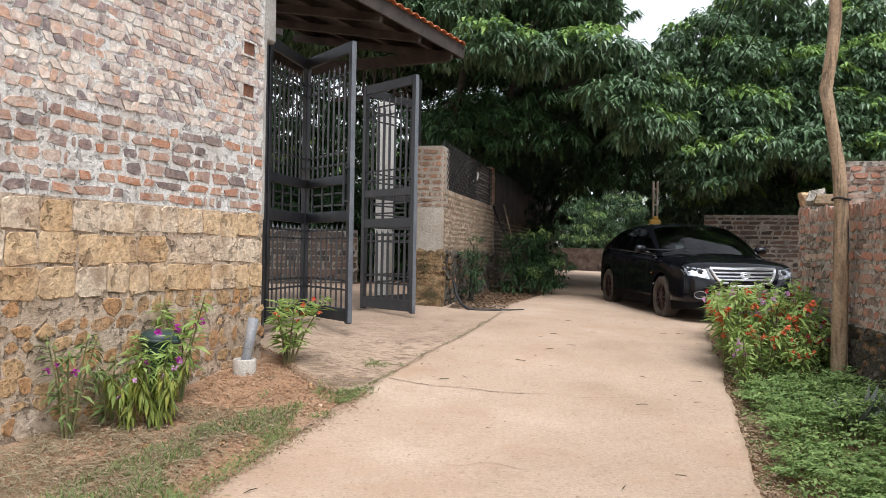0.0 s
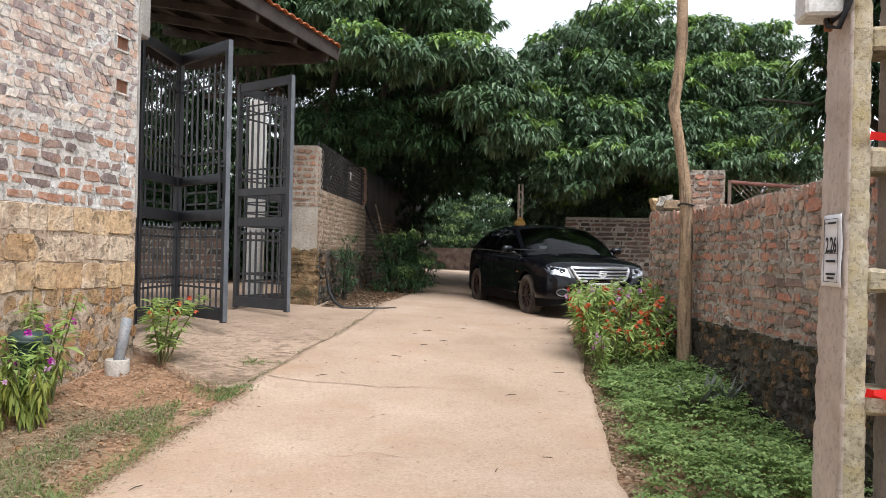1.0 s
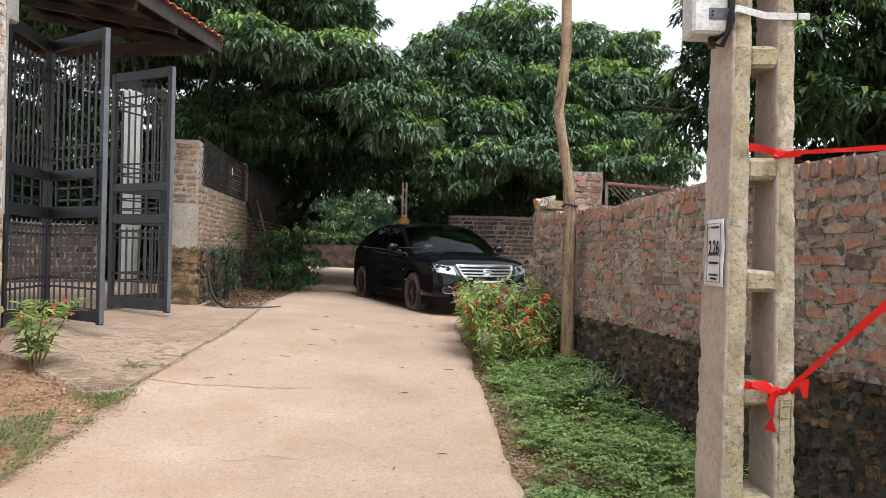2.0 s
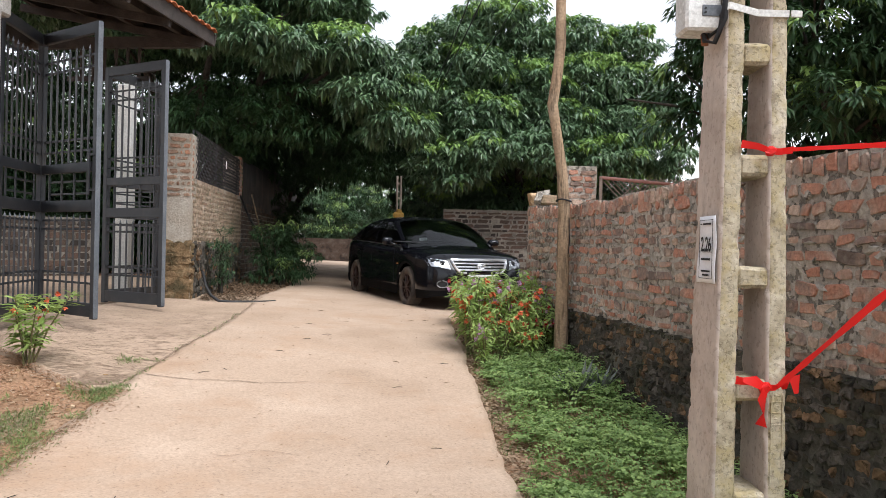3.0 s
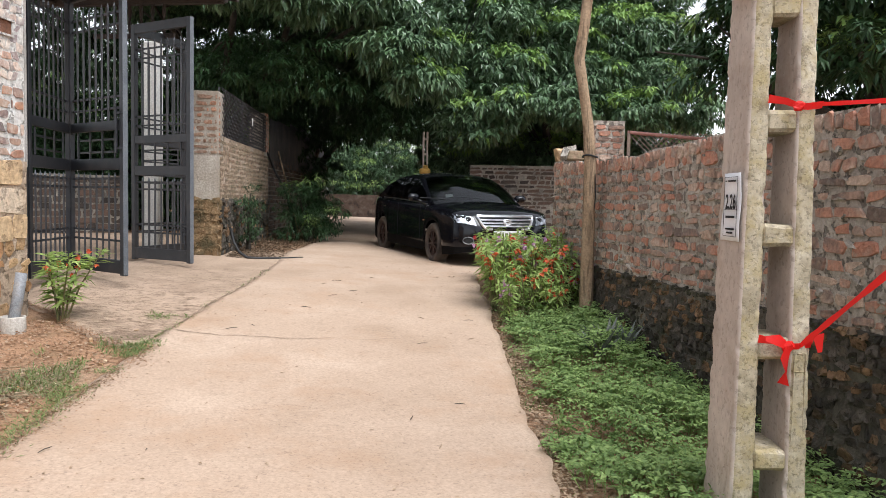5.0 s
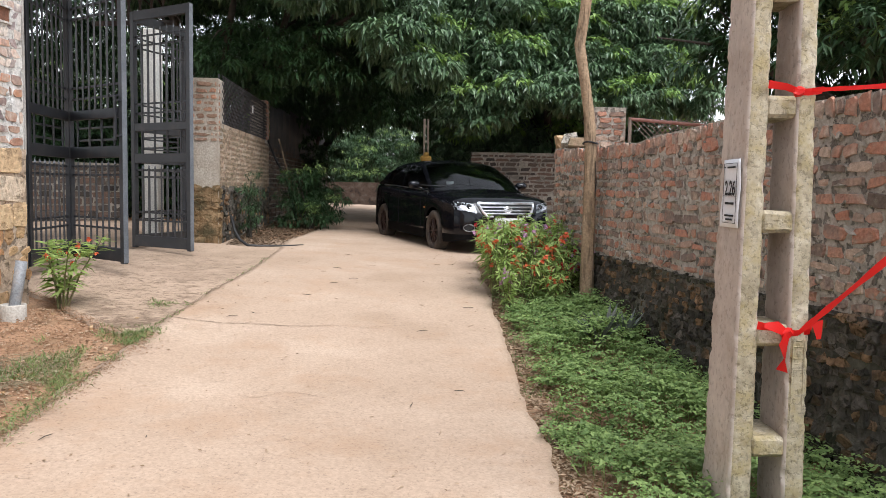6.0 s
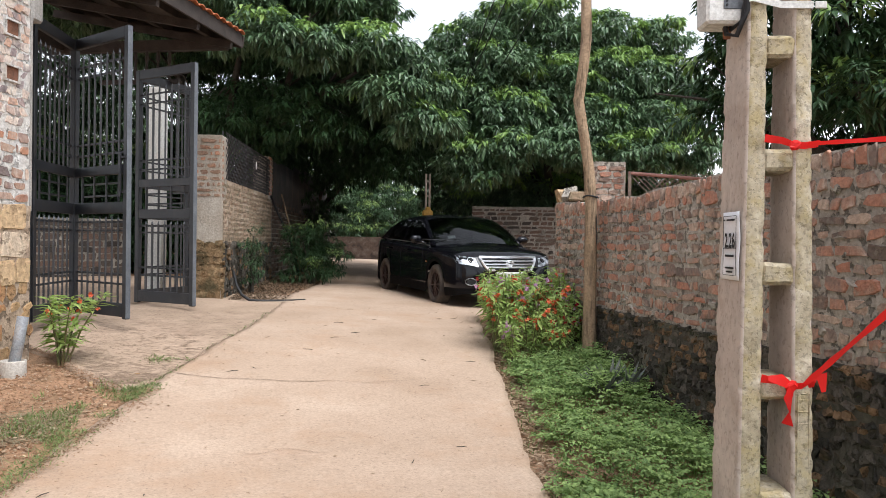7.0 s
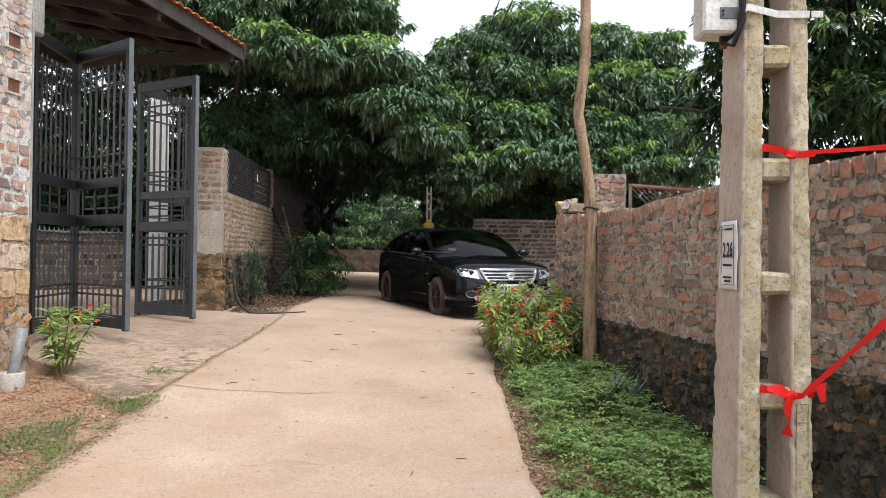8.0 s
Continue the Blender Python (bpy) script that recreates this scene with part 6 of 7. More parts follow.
part("marker", bm, M_YELLOW, far_pole, "faded yellow marker on the post")
for a, b, sag in (((7.0, 25.9, 4.1), (2.2, 0.3, 6.6), 0.35), ((7.1, 26.0, 4.0), (2.6, 3.05, 6.9), 0.3), ((7.2, 26.0, 4.0), (4.7, 6.0, 7.0), 0.2)):
    w = thing("overhead_wire", Matrix(), "thin black wire overhead", "wire", "overhead wires")
    bm = bmesh.new()
    tube(bm, lerp_pts(a, b, 24, sag), 0.009, 5)
    part("strand", bm, M_CABLE, w)


# ---- plants ----
M_BALSAM = leaf_material("balsam_leaf", (0.17, 0.28, 0.06), (0.42, 0.52, 0.17), 0.5, 0.42)
M_WEED = leaf_material("weed_leaf", (0.078, 0.15, 0.043), (0.34, 0.455, 0.155), 0.55, 0.35, 0.35)
M_DROOP = leaf_material("wilting_leaf", (0.08, 0.15, 0.025), (0.32, 0.31, 0.05), 0.6, 0.3)
M_GRASS = leaf_material("grass_blade", (0.075, 0.135, 0.035), (0.25, 0.30, 0.10), 0.6, 0.25)
M_STRAW = leaf_material("dry_straw", (0.13, 0.105, 0.06), (0.38, 0.32, 0.21), 0.8, 0.1, 0.2)
M_LITTER = leaf_material("dry_leaf", (0.15, 0.095, 0.055), (0.46, 0.34, 0.23), 0.85, 0.08, 0.2)
M_LITTER_DARK = leaf_material("dark_brown_leaf", (0.06, 0.042, 0.027), (0.23, 0.16, 0.105), 0.9, 0.05, 0.15)
M_MOSS = leaf_material("dark_moss", (0.022, 0.026, 0.012), (0.085, 0.095, 0.035), 0.8, 0.1, 0.15)
M_STEM = material("green_stem", [(0.12, 0.14, 0.05), (0.22, 0.18, 0.09)], 0.7, 9, 60, 0.1, 0.002)
M_RED = leaf_material("red_petal", (0.58, 0.07, 0.025), (0.75, 0.20, 0.09), 0.6, 0.3)
M_CRIMSON = leaf_material("crimson_petal", (0.38, 0.008, 0.025), (0.6, 0.02, 0.05), 0.6, 0.3)
M_LILAC = leaf_material("lilac_petal", (0.40, 0.18, 0.36), (0.62, 0.38, 0.56), 0.6, 0.3)
M_MAGENTA = leaf_material("magenta_petal", (0.36, 0.02, 0.30), (0.55, 0.06, 0.45), 0.6, 0.3)


def petals(g, at, size, count=9):
    """One ruffled flower as a handful of broad petals round a point."""
    way = unit(g.normal(size=(count, 3)) + np.array([0, -0.2, 0.1]))
    return blades(np.repeat(np.array(at)[None], count, 0), way, np.full(count, size), np.full(count, size * 0.85), g.uniform(0, 0.5, count), g, 0.5)


def flowering_plant(name, m, seed, height, spread, stems, leaf, per_stem, petal, flowers, label, category, group, leaf_mat, droop=0.35, petal_size=0.045, low=0.3, turn=0.0):
    """Upright stems with whorls of narrow leaves and flowers among the top leaves."""
    g = np.random.default_rng(seed)
    p = thing(name, m, label, category, group)
    tops = []
    for s in range(stems):
        a = 6.28319 * s / stems + g.uniform(-0.5, 0.5)
        r = spread * g.uniform(0.25, 1.0) if stems > 1 else 0
        top = Vector((r * math.cos(a), r * math.sin(a), height * g.uniform(0.72, 1.05)))
        mid = Vector((top.x * 0.45, top.y * 0.45, top.z * 0.5))
        bm = bmesh.new()
        tube(bm, [(0.02 * math.cos(a), 0.02 * math.sin(a), -0.05), mid, top], [0.011, 0.008, 0.004], 5)
        part("stem", bm, M_STEM, p)
        tops.append((mid, top))
    vs, fs, o = [], [], 0
    for mid, top in tops:
        k = np.concatenate([g.uniform(low, 1.0, int(per_stem * 0.65)), g.uniform(0.85, 1.02, per_stem - int(per_stem * 0.65))])
        base = np.array([(Vector((0, 0, 0)).lerp(mid, min(1, 2 * q)) if q < 0.5 else mid.lerp(top, 2 * q - 1))[:] for q in k])
        a = g.uniform(0, 6.28319, per_stem)
        way = np.stack([np.cos(a), np.sin(a), g.uniform(-0.25, 0.55, per_stem) - droop * 0.6 + turn], 1)
        L = leaf * g.uniform(0.65, 1.2, per_stem) * (1.05 - 0.35 * np.clip(k - 0.8, 0, 1) / 0.2)
        v, f = blades(base, way, L, L * g.uniform(0.2, 0.27, per_stem), np.clip(droop + g.normal(0, 0.25, per_stem), 0, 1.3), g)
        vs.append(v)
        fs.append(f + o)
        o += len(v)
    ob = new("foliage", mesh_from("foliage", np.vstack(vs), np.vstack(fs), [leaf_mat]))
    ob.parent = p
    for _ in range(flowers):
        mid, top = tops[g.integers(len(tops))]
        at = mid.lerp(top, g.uniform(0.45, 0.98)) + Vector((g.normal(0, 0.06), g.normal(0, 0.06), 0.01))
        v, f = petals(g, at[:], petal_size * g.uniform(0.75, 1.25))
        fl = new("flower", mesh_from("flower", v, f, [petal]))
        fl.parent = p
    return p


# bed of garden balsam beside the lane
rng = random.Random(71)
kinds = []
for k, (pm, word) in enumerate(((M_RED, "red"), (M_LILAC, "lilac"), (M_CRIMSON, "crimson"), (M_RED, "red"))):
    kinds.append(flowering_plant("balsam_plant", pose(2.95 + 0.3 * k, 8.0 + 0.2 * k, land(2.95 + 0.3 * k, 8.0 + 0.2 * k)), 300 + k, 0.82, 0.30, 7, 0.18, 30, pm, 13,
                                 "leafy garden balsam with %s flowers beside the lane" % word, "plant", "balsam plants in the bed", M_BALSAM, petal_size=0.046))
spots = []
for _ in range(4000):
    y = rng.uniform(7.35, 10.2)
    left = float(np.interp(y, [q[0] for q in ROAD_R], [q[1] for q in ROAD_R])) + 0.08
    x = left + rng.uniform(0.05, 1.25 - 0.12 * (y - 7.3))
    if x < 3.95 and abs(x - 3.74) + abs(y - 7.4) > 0.35 and all((x - a) ** 2 + (y - b) ** 2 > 0.065 for a, b in spots):
        spots.append((x, y))
for x, y in spots[:34]:
    side = 2 if x > 3.45 and rng.random() < 0.7 else (1 if rng.random() < 0.55 else 0 if rng.random() < 0.5 else 3)
    s = rng.uniform(0.72, 1.0) * (0.74 if y < 7.65 else 0.88 if y > 9.0 else 1.0)
    copy_thing(kinds[side], pose(x, y, land(x, y), rng.uniform(-6, 6), rng.uniform(-6, 6), rng.uniform(0, 360)) @ Matrix.Scale(s, 4))

# plants on the soil before the left wall
flowering_plant("balsam_plant", pose(-1.24, 7.68, 0.38), 410, 0.64, 0.38, 8, 0.16, 40, M_RED, 9, "young balsam with red flowers beside the gate", "plant", "", M_BALSAM, 0.2, 0.032, 0.25)
flowering_plant("balsam_plant", pose(-1.86, 6.50, 0.27), 411, 0.80, 0.26, 6, 0.16, 36, M_MAGENTA, 3, "tall balsam with magenta flowers by the stone wall", "plant", "", M_BALSAM, 0.3, 0.05, 0.35)
flowering_plant("balsam_plant", pose(-1.86, 5.98, 0.22), 412, 0.52, 0.20, 4, 0.15, 34, M_MAGENTA, 2, "balsam with mauve flowers by the stone wall", "plant", "", M_BALSAM, 0.4, 0.04, 0.35)
flowering_plant("balsam_plant", pose(-1.92, 6.14, 0.24), 417, 0.62, 0.22, 5, 0.15, 36, M_MAGENTA, 1, "balsam with mauve buds before the plastic barrel", "plant", "", M_BALSAM, 0.35, 0.04, 0.3)
flowering_plant("wilting_plant", pose(-1.78, 5.85, 0.2), 413, 0.5, 0.20, 6, 0.11, 50, M_LILAC, 4, "wilting plant with hanging yellow green leaves", "plant", "wilting plants", M_DROOP, 1.1, 0.03, 0.25, -0.35)
flowering_plant("wilting_plant", pose(-1.98, 5.78, 0.2), 414, 0.42, 0.16, 4, 0.11, 44, M_LILAC, 2, "wilting plant with hanging yellow green leaves", "plant", "wilting plants", M_DROOP, 1.0, 0.03, 0.25, -0.3)
flowering_plant("weedy_plant", pose(-2.28, 5.55, 0.18), 415, 0.68, 0.22, 5, 0.12, 30, M_MAGENTA, 3, "thin straggling weed with narrow leaves", "plant", "straggling weeds", M_GRASS, 0.4, 0.03, 0.2)
flowering_plant("weedy_plant", pose(-2.15, 5.9, 0.2), 416, 0.5, 0.2, 5, 0.11, 26, M_MAGENTA, 1, "thin straggling weed with narrow leaves", "plant", "straggling weeds", M_GRASS, 0.5, 0.03, 0.2)


# ---- low growth, as mass ----
def mass(name, v, f, mats, label, category):
    ob = new(name, mesh_from(name, v, f, mats))
    return tagged(ob, label, category, kind="stuff")


g = np.random.default_rng(81)
ry, rx = np.array(ROAD_R).T
ly, lx = np.array(ROAD_L).T


def right_edge(y):
    return np.interp(y, ry, rx)


def wall_x(y):
    return RW_FAR[0] + (RW_NEAR[0] - RW_FAR[0]) * (y - RW_FAR[1]) / (RW_NEAR[1] - RW_FAR[1])


def sword_plant(x, y, seed):
    """A rosette of stiff dark sword-shaped leaves."""
    r = np.random.default_rng(seed)
    p = thing("sword_leaf_plant", pose(x, y, land(x, y) + 0.07), "dark green plant with stiff purplish sword leaves", "plant", "sword-leaved plants")
    n = 16
    a = r.uniform(0, 6.28319, n)
    way = np.stack([np.cos(a), np.sin(a), r.uniform(0.7, 2.2, n)], 1)
    L = r.uniform(0.24, 0.36, n)
    v, f = blades(np.zeros((n, 3)) + np.array([0, 0, 0.02]), way, L, L * 0.16, r.uniform(0, 0.25, n), r, 0.5)
    ob = new("foliage", mesh_from("foliage", v, f, [M_SWORD]))
    ob.parent = p


M_SWORD = leaf_material("sword_leaf", (0.03, 0.05, 0.035), (0.17, 0.18, 0.16), 0.4, 0.1)
for k, (x, y) in enumerate(((3.12, 5.95), (3.45, 6.10), (3.30, 6.15))):
    sword_plant(x, y, 500 + k)

# moss and small weeds on the ledge of the right wall's foot
n = 5200
t_ = g.uniform(0, RW[1], n)
dirx, diry = (RW_NEAR[0] - RW_FAR[0]) / RW[1], (RW_NEAR[1] - RW_FAR[1]) / RW[1]
thick = np.array([max(0.0, noise.noise((q * 1.3, 3, 8)) + 0.25) for q in t_])
off = g.uniform(0.0, 0.05, n)
base = np.stack([RW_FAR[0] + dirx * t_ + diry * off, RW_FAR[1] + diry * t_ - dirx * off, 0.86 - g.exponential(0.05, n) * thick * 2.2], 1)
base = base[g.random(n) < 0.35 + thick]
n = len(base)
L = g.uniform(0.008, 0.022, n)
v, f = blades(base, np.stack([g.normal(-0.6, 0.5, n), g.normal(0, 0.7, n), g.uniform(-0.3, 0.8, n)], 1), L, L * 0.5, g.uniform(0, 0.6, n), g, 0.3)
mass("moss", v, f, [M_MOSS], "dark moss on the ledge of the brick wall", "moss")

# ground cover between the lane and the right wall: fans of toothed leaflets
n = 6200
y = g.uniform(0.5, 7.7, n)
e, w = right_edge(y) + 0.12, wall_x(y) - 0.06
x = e + (w - e) * g.uniform(0, 1, n)
dens = np.array([noise.noise((a * 1.6, b * 1.6, 4)) for a, b in zip(x, y)])
keep = (x - e) > (0.13 + 0.5 * dens + g.normal(0, 0.12, n))
x, y, dens = x[keep], y[keep], dens[keep]
n = len(x)
fine_d = np.array([noise.noise((a * 5.5, b * 5.5, 9)) for a, b in zip(x, y)])
hump = np.clip(0.03 + 0.20 * np.clip(dens + 0.35, 0, 1) + 0.16 * fine_d + 0.10 * g.random(n) ** 2, 0.02, 0.5)
top = np.stack([x, y, np.array([land(a, b) for a, b in zip(x, y)]) + hump], 1)
per = 9
a = np.repeat(g.uniform(0, 6.28319, n), per)
k = np.tile(np.arange(per), n)
along_ = np.stack([np.cos(a), np.sin(a), np.full(n * per, 0.25)], 1)
side_ = np.stack([-np.sin(a), np.cos(a), np.zeros(n * per)], 1)
base = np.repeat(top, per, 0) + along_ * (0.016 * k)[:, None]
sgn = np.where(k % 2 == 0, 1, -1) * np.where(k == per - 1, 0, 1)
way = along_ * 0.7 + side_ * sgn[:, None] + g.normal(0, 0.2, (n * per, 3))
L = g.uniform(0.028, 0.062, n * per) * (1.1 - 0.05 * k)
v1, f1 = blades(base, way, L, L * g.uniform(0.42, 0.6, n * per), g.uniform(0.1, 0.7, n * per), g, 0.25)
m = 3000
pick = g.integers(0, n, m)
b2 = top[pick] * np.array([1, 1, 0]) + np.stack([np.zeros(m), np.zeros(m), np.array([land(a_, b_) for a_, b_ in top[pick][:, :2]])], 1)
v2, f2 = blades(b2, np.stack([g.normal(0, 0.3, m), g.normal(0, 0.3, m), np.ones(m)], 1), hump[pick] * 1.1, np.full(m, 0.006), np.zeros(m), g)
m3 = 500
pick = g.integers(0, n, m3)
b3 = np.repeat(top[pick] + np.array([0, 0, 0.03]), 5, 0)
a3 = g.uniform(0, 6.28319, m3 * 5)
L3 = g.uniform(0.045, 0.085, m3 * 5)
v3, f3 = blades(b3, np.stack([np.cos(a3), np.sin(a3), g.uniform(0.1, 0.7, m3 * 5)], 1), L3, L3 * g.uniform(0.3, 0.45, m3 * 5), g.uniform(0.2, 0.9, m3 * 5), g, 0.3)
mass("ground_cover", np.vstack([v1, v2, v3]), np.vstack([f1, f2 + len(v1), f3 + len(v1) + len(v2)]), [M_WEED], "low green weeds with toothed leaves along the wall", "weeds")

# dry leaf litter along both edges of the lane
n = 7200
h1, h2 = 6000, 650
y = np.concatenate([g.uniform(0.5, 9.5, h1), g.uniform(11.8, 16, h2), g.uniform(4.0, 6.6, n - h1 - h2)])
x = np.concatenate([right_edge(y[:h1]) + np.abs(g.normal(0.1, 0.2, h1)) - 0.05, np.interp(y[h1:h1 + h2], ly, lx) - np.abs(g.normal(0.1, 0.25, h2)),
                    np.interp(y[h1 + h2:], ly, lx) - 0.1 - np.abs(g.normal(0.25, 0.5, n - h1 - h2))])
base = np.stack([x, y, np.array([land(a_, b_) for a_, b_ in zip(x, y)]) + 0.012 + g.uniform(0, 0.012, n)], 1)
a = g.uniform(0, 6.28319, n)
L = g.uniform(0.02, 0.07, n)
v, f = blades(base, np.stack([np.cos(a), np.sin(a), g.uniform(-0.1, 0.15, n)], 1), L, L * g.uniform(0.25, 0.5, n), g.uniform(0, 0.3, n), g, 0.5)
mass("leaf_litter", v, f, [M_LITTER], "dry brown leaves and bits lying along the lane", "leaf litter")

# dark brown leaves along the foot of the garden wall
n = 5200
t_ = g.uniform(0, 1, n)
y = 12.0 + 5.4 * t_
wx = 0.24 + 1.0 * t_ + 0.05
x = wx + (np.interp(y, ly, lx) - wx) * g.beta(1.0, 1.5, n) * 1.05
base = np.stack([x, y, np.array([land(a_, b_) for a_, b_ in zip(x, y)]) + 0.02 + g.uniform(0, 0.04, n)], 1)
a = g.uniform(0, 6.28319, n)
L = g.uniform(0.025, 0.07, n)
v, f = blades(base, np.stack([np.cos(a), np.sin(a), g.uniform(-0.1, 0.25, n)], 1), L, L * g.uniform(0.3, 0.6, n), g.uniform(0, 0.3, n), g, 0.5)
mass("rotting_leaves", v, f, [M_LITTER_DARK], "dark brown leaves along the foot of the garden wall", "leaf litter")

# sparse grass in the litter by the right edge of the lane
n = 2600
y = g.uniform(0.8, 8.0, n)
x = right_edge(y) + 0.03 + np.abs(g.normal(0.08, 0.14, n))
ok = np.array([noise.noise((a_ * 4, b_ * 4, 17)) > 0.0 for a_, b_ in zip(x, y)])
x, y = x[ok], y[ok]
n = len(x)
base = np.stack([x, y, np.array([land(a_, b_) for a_, b_ in zip(x, y)])], 1)
L = g.uniform(0.03, 0.09, n)
v, f = blades(base, np.stack([g.normal(0, 0.7, n), g.normal(0, 0.7, n), np.full(n, 0.7)], 1), L, np.full(n, 0.008), g.uniform(0, 0.8, n), g)
mass("edge_grass", v, f, [M_GRASS], "sparse grass among litter along the lane's edge", "grass")

# short grass on the verge before the left wall, and flattened dry straw
def verge(n, y0, y1, off0, off1, rough_k):
    y = g.uniform(y0, y1, n)
    x = np.interp(y, ly, lx) - g.uniform(off0, off1, n) ** 1.0
    d = np.array([noise.noise((a_ * 2.3, b_ * 2.3, 11)) for a_, b_ in zip(x, y)])
    ok = d > rough_k
    return x[ok], y[ok]


x, y = verge(15000, 2.0, 7.05, -0.02, 0.75, 0.04)
n = len(x)
base = np.stack([x, y, np.array([land(a_, b_) for a_, b_ in zip(x, y)])], 1)
L = g.uniform(0.03, 0.10, n)
v, f = blades(base, np.stack([g.normal(0, 0.6, n), g.normal(0, 0.6, n), np.full(n, 0.8)], 1), L, np.full(n, 0.006), g.uniform(0, 0.8, n), g)
mass("grass", v, f, [M_GRASS], "short patchy green grass along the lane's edge", "grass")
x, y = verge(17000, 2.0, 6.3, 0.25, 1.9, -0.2)
ok = x > LW_END[0] + (y - LW_END[1]) * D22[0] / D22[1] + 0.03
x, y = x[ok], y[ok]
n = len(x)
base = np.stack([x, y, np.array([land(a_, b_) for a_, b_ in zip(x, y)]) + g.uniform(0, 0.03, n)], 1)
a = g.uniform(0, 6.28319, n)
L = g.uniform(0.06, 0.17, n)
v, f = blades(base, np.stack([np.cos(a), np.sin(a), g.uniform(0.0, 0.35, n)], 1), L, np.full(n, 0.006), g.uniform(0.2, 0.9, n), g)
mass("dry_grass", v, f, [M_STRAW], "flattened dry straw-coloured grass by the wall", "dry grass")

# tufts in the joint between lane and apron
n = 900
t_ = g.uniform(0, 1, n) ** 1.6
jx = np.interp(t_, [0, 0.25, 0.5, 0.75, 1], [-0.62, -0.31, 0.04, 0.43, 0.75]) + g.normal(0, 0.025, n)
jy = np.interp(t_, [0, 0.25, 0.5, 0.75, 1], [6.75, 7.23, 8.19, 9.13, 10.4]) + g.normal(0, 0.03, n)
more = g.normal(0, 0.06, (160, 2)) + np.array([-0.42, 7.72])
jx, jy = np.concatenate([jx, more[:, 0]]), np.concatenate([jy, more[:, 1]])
ok = np.array([noise.noise((a_ * 5, b_ * 5, 2)) > -0.1 for a_, b_ in zip(jx, jy)])
jx, jy = jx[ok], jy[ok]
n = len(jx)
base = np.stack([jx, jy, np.array([land(a_, b_) for a_, b_ in zip(jx, jy)]) + 0.025], 1)
L = g.uniform(0.02, 0.07, n)
v, f = blades(base, np.stack([g.normal(0, 0.8, n), g.normal(0, 0.8, n), np.full(n, 0.5)], 1), L, np.full(n, 0.007), g.uniform(0, 0.8, n), g)
mass("joint_grass", v, f, [M_GRASS], "small grass tufts growing in the concrete joint", "grass")

# shrubs
def shrub(base, blobs, clusters, seed, label, leaf=0.10, group="", mats=None, size=0.22, young=0.1):
    s = thing("shrub", pose(base[0], base[1], base[2]), label, "shrub", group)
    rg = random.Random(seed)
    for k in range(6):
        bl = blobs[k % len(blobs)]
        e = Vector((bl[0] + rg.uniform(-0.3, 0.3) * bl[3], bl[1] + rg.uniform(-0.3, 0.3) * bl[4], bl[2] + rg.uniform(0, 0.5) * bl[5]))
        bm = bmesh.new()
        tube(bm, [(rg.uniform(-0.05, 0.05), rg.uniform(-0.05, 0.05), -0.1), e * 0.5 + Vector((0, 0, 0.1)), e], [0.025, 0.016, 0.006], 6)
        part("branch", bm, M_BARK, s)
    crown("foliage", blobs, clusters * 2, seed, young, leaf, s, 0.5, 16, 7, size, 0.5, mats or [M_DARK_LEAF, M_WEED])
    return s


shrub((1.95, 15.9, 0.62), [(-0.1, 0, 0.85, 0.38, 0.5, 0.45), (0.25, 0.3, 0.55, 0.42, 0.5, 0.38), (-0.2, -0.2, 0.3, 0.35, 0.4, 0.25)], 60, 91, "dark green shrub at the foot of the garden wall")
shrub((0.66, 13.2, 0.62), [(0, 0, 0.6, 0.05, 0.08, 0.35), (0.03, 0.1, 0.9, 0.06, 0.1, 0.15)], 9, 92, "thin weed climbing the garden wall", 0.07, size=0.12)
for k, (bx, by, hgt, wide) in enumerate(((-4.6, 18.2, 2.8, 1.8), (-2.2, 19.4, 2.8, 1.8), (-7.2, 17.5, 3.0, 2.0), (0.0, 20.0, 2.6, 1.6), (1.5, 22.5, 2.6, 1.5), (-5.2, 21.5, 3.6, 2.4))):
    shrub((bx, by, 0.65), [(0, 0, hgt * 0.5, wide, wide * 0.8, hgt * 0.55), (wide * 0.5, -0.3, hgt * 0.35, wide * 0.6, wide * 0.6, hgt * 0.38)], 150, 100 + k, "dense dark shrub behind the gate", 0.15, "shrubs in the yard", size=0.35)
for k, (bx, by) in enumerate(((2.8, 37.5), (5.4, 37.2), (8.2, 37.8), (11.0, 37.4), (0.0, 37.0), (13.5, 36.8))):
    shrub((bx, by, 0.7), [(0, 0, 1.2, 1.7, 1.2, 1.3), (0.8, 0.4, 2.2, 1.4, 1.2, 1.2), (-0.7, 0.5, 3.0, 1.5, 1.2, 1.3)], 120, 120 + k, "pale green bushes over the low wall", 0.17, "bushes at the lane's end", [M_DARK_LEAF, M_WEED], 0.45, 0.45)
for k, (bx, by) in enumerate(((8.2, 11.6), (9.8, 11.2), (5.8, 19.5), (10.8, 17.9))):
    shrub((bx, by, 0.4), [(0, 0, 0.9, 0.8, 0.8, 0.9), (0.3, 0.3, 1.5, 0.7, 0.7, 0.7)], 90, 140 + k, "dark undergrowth behind the wall", 0.13, "undergrowth behind the wall", size=0.3)

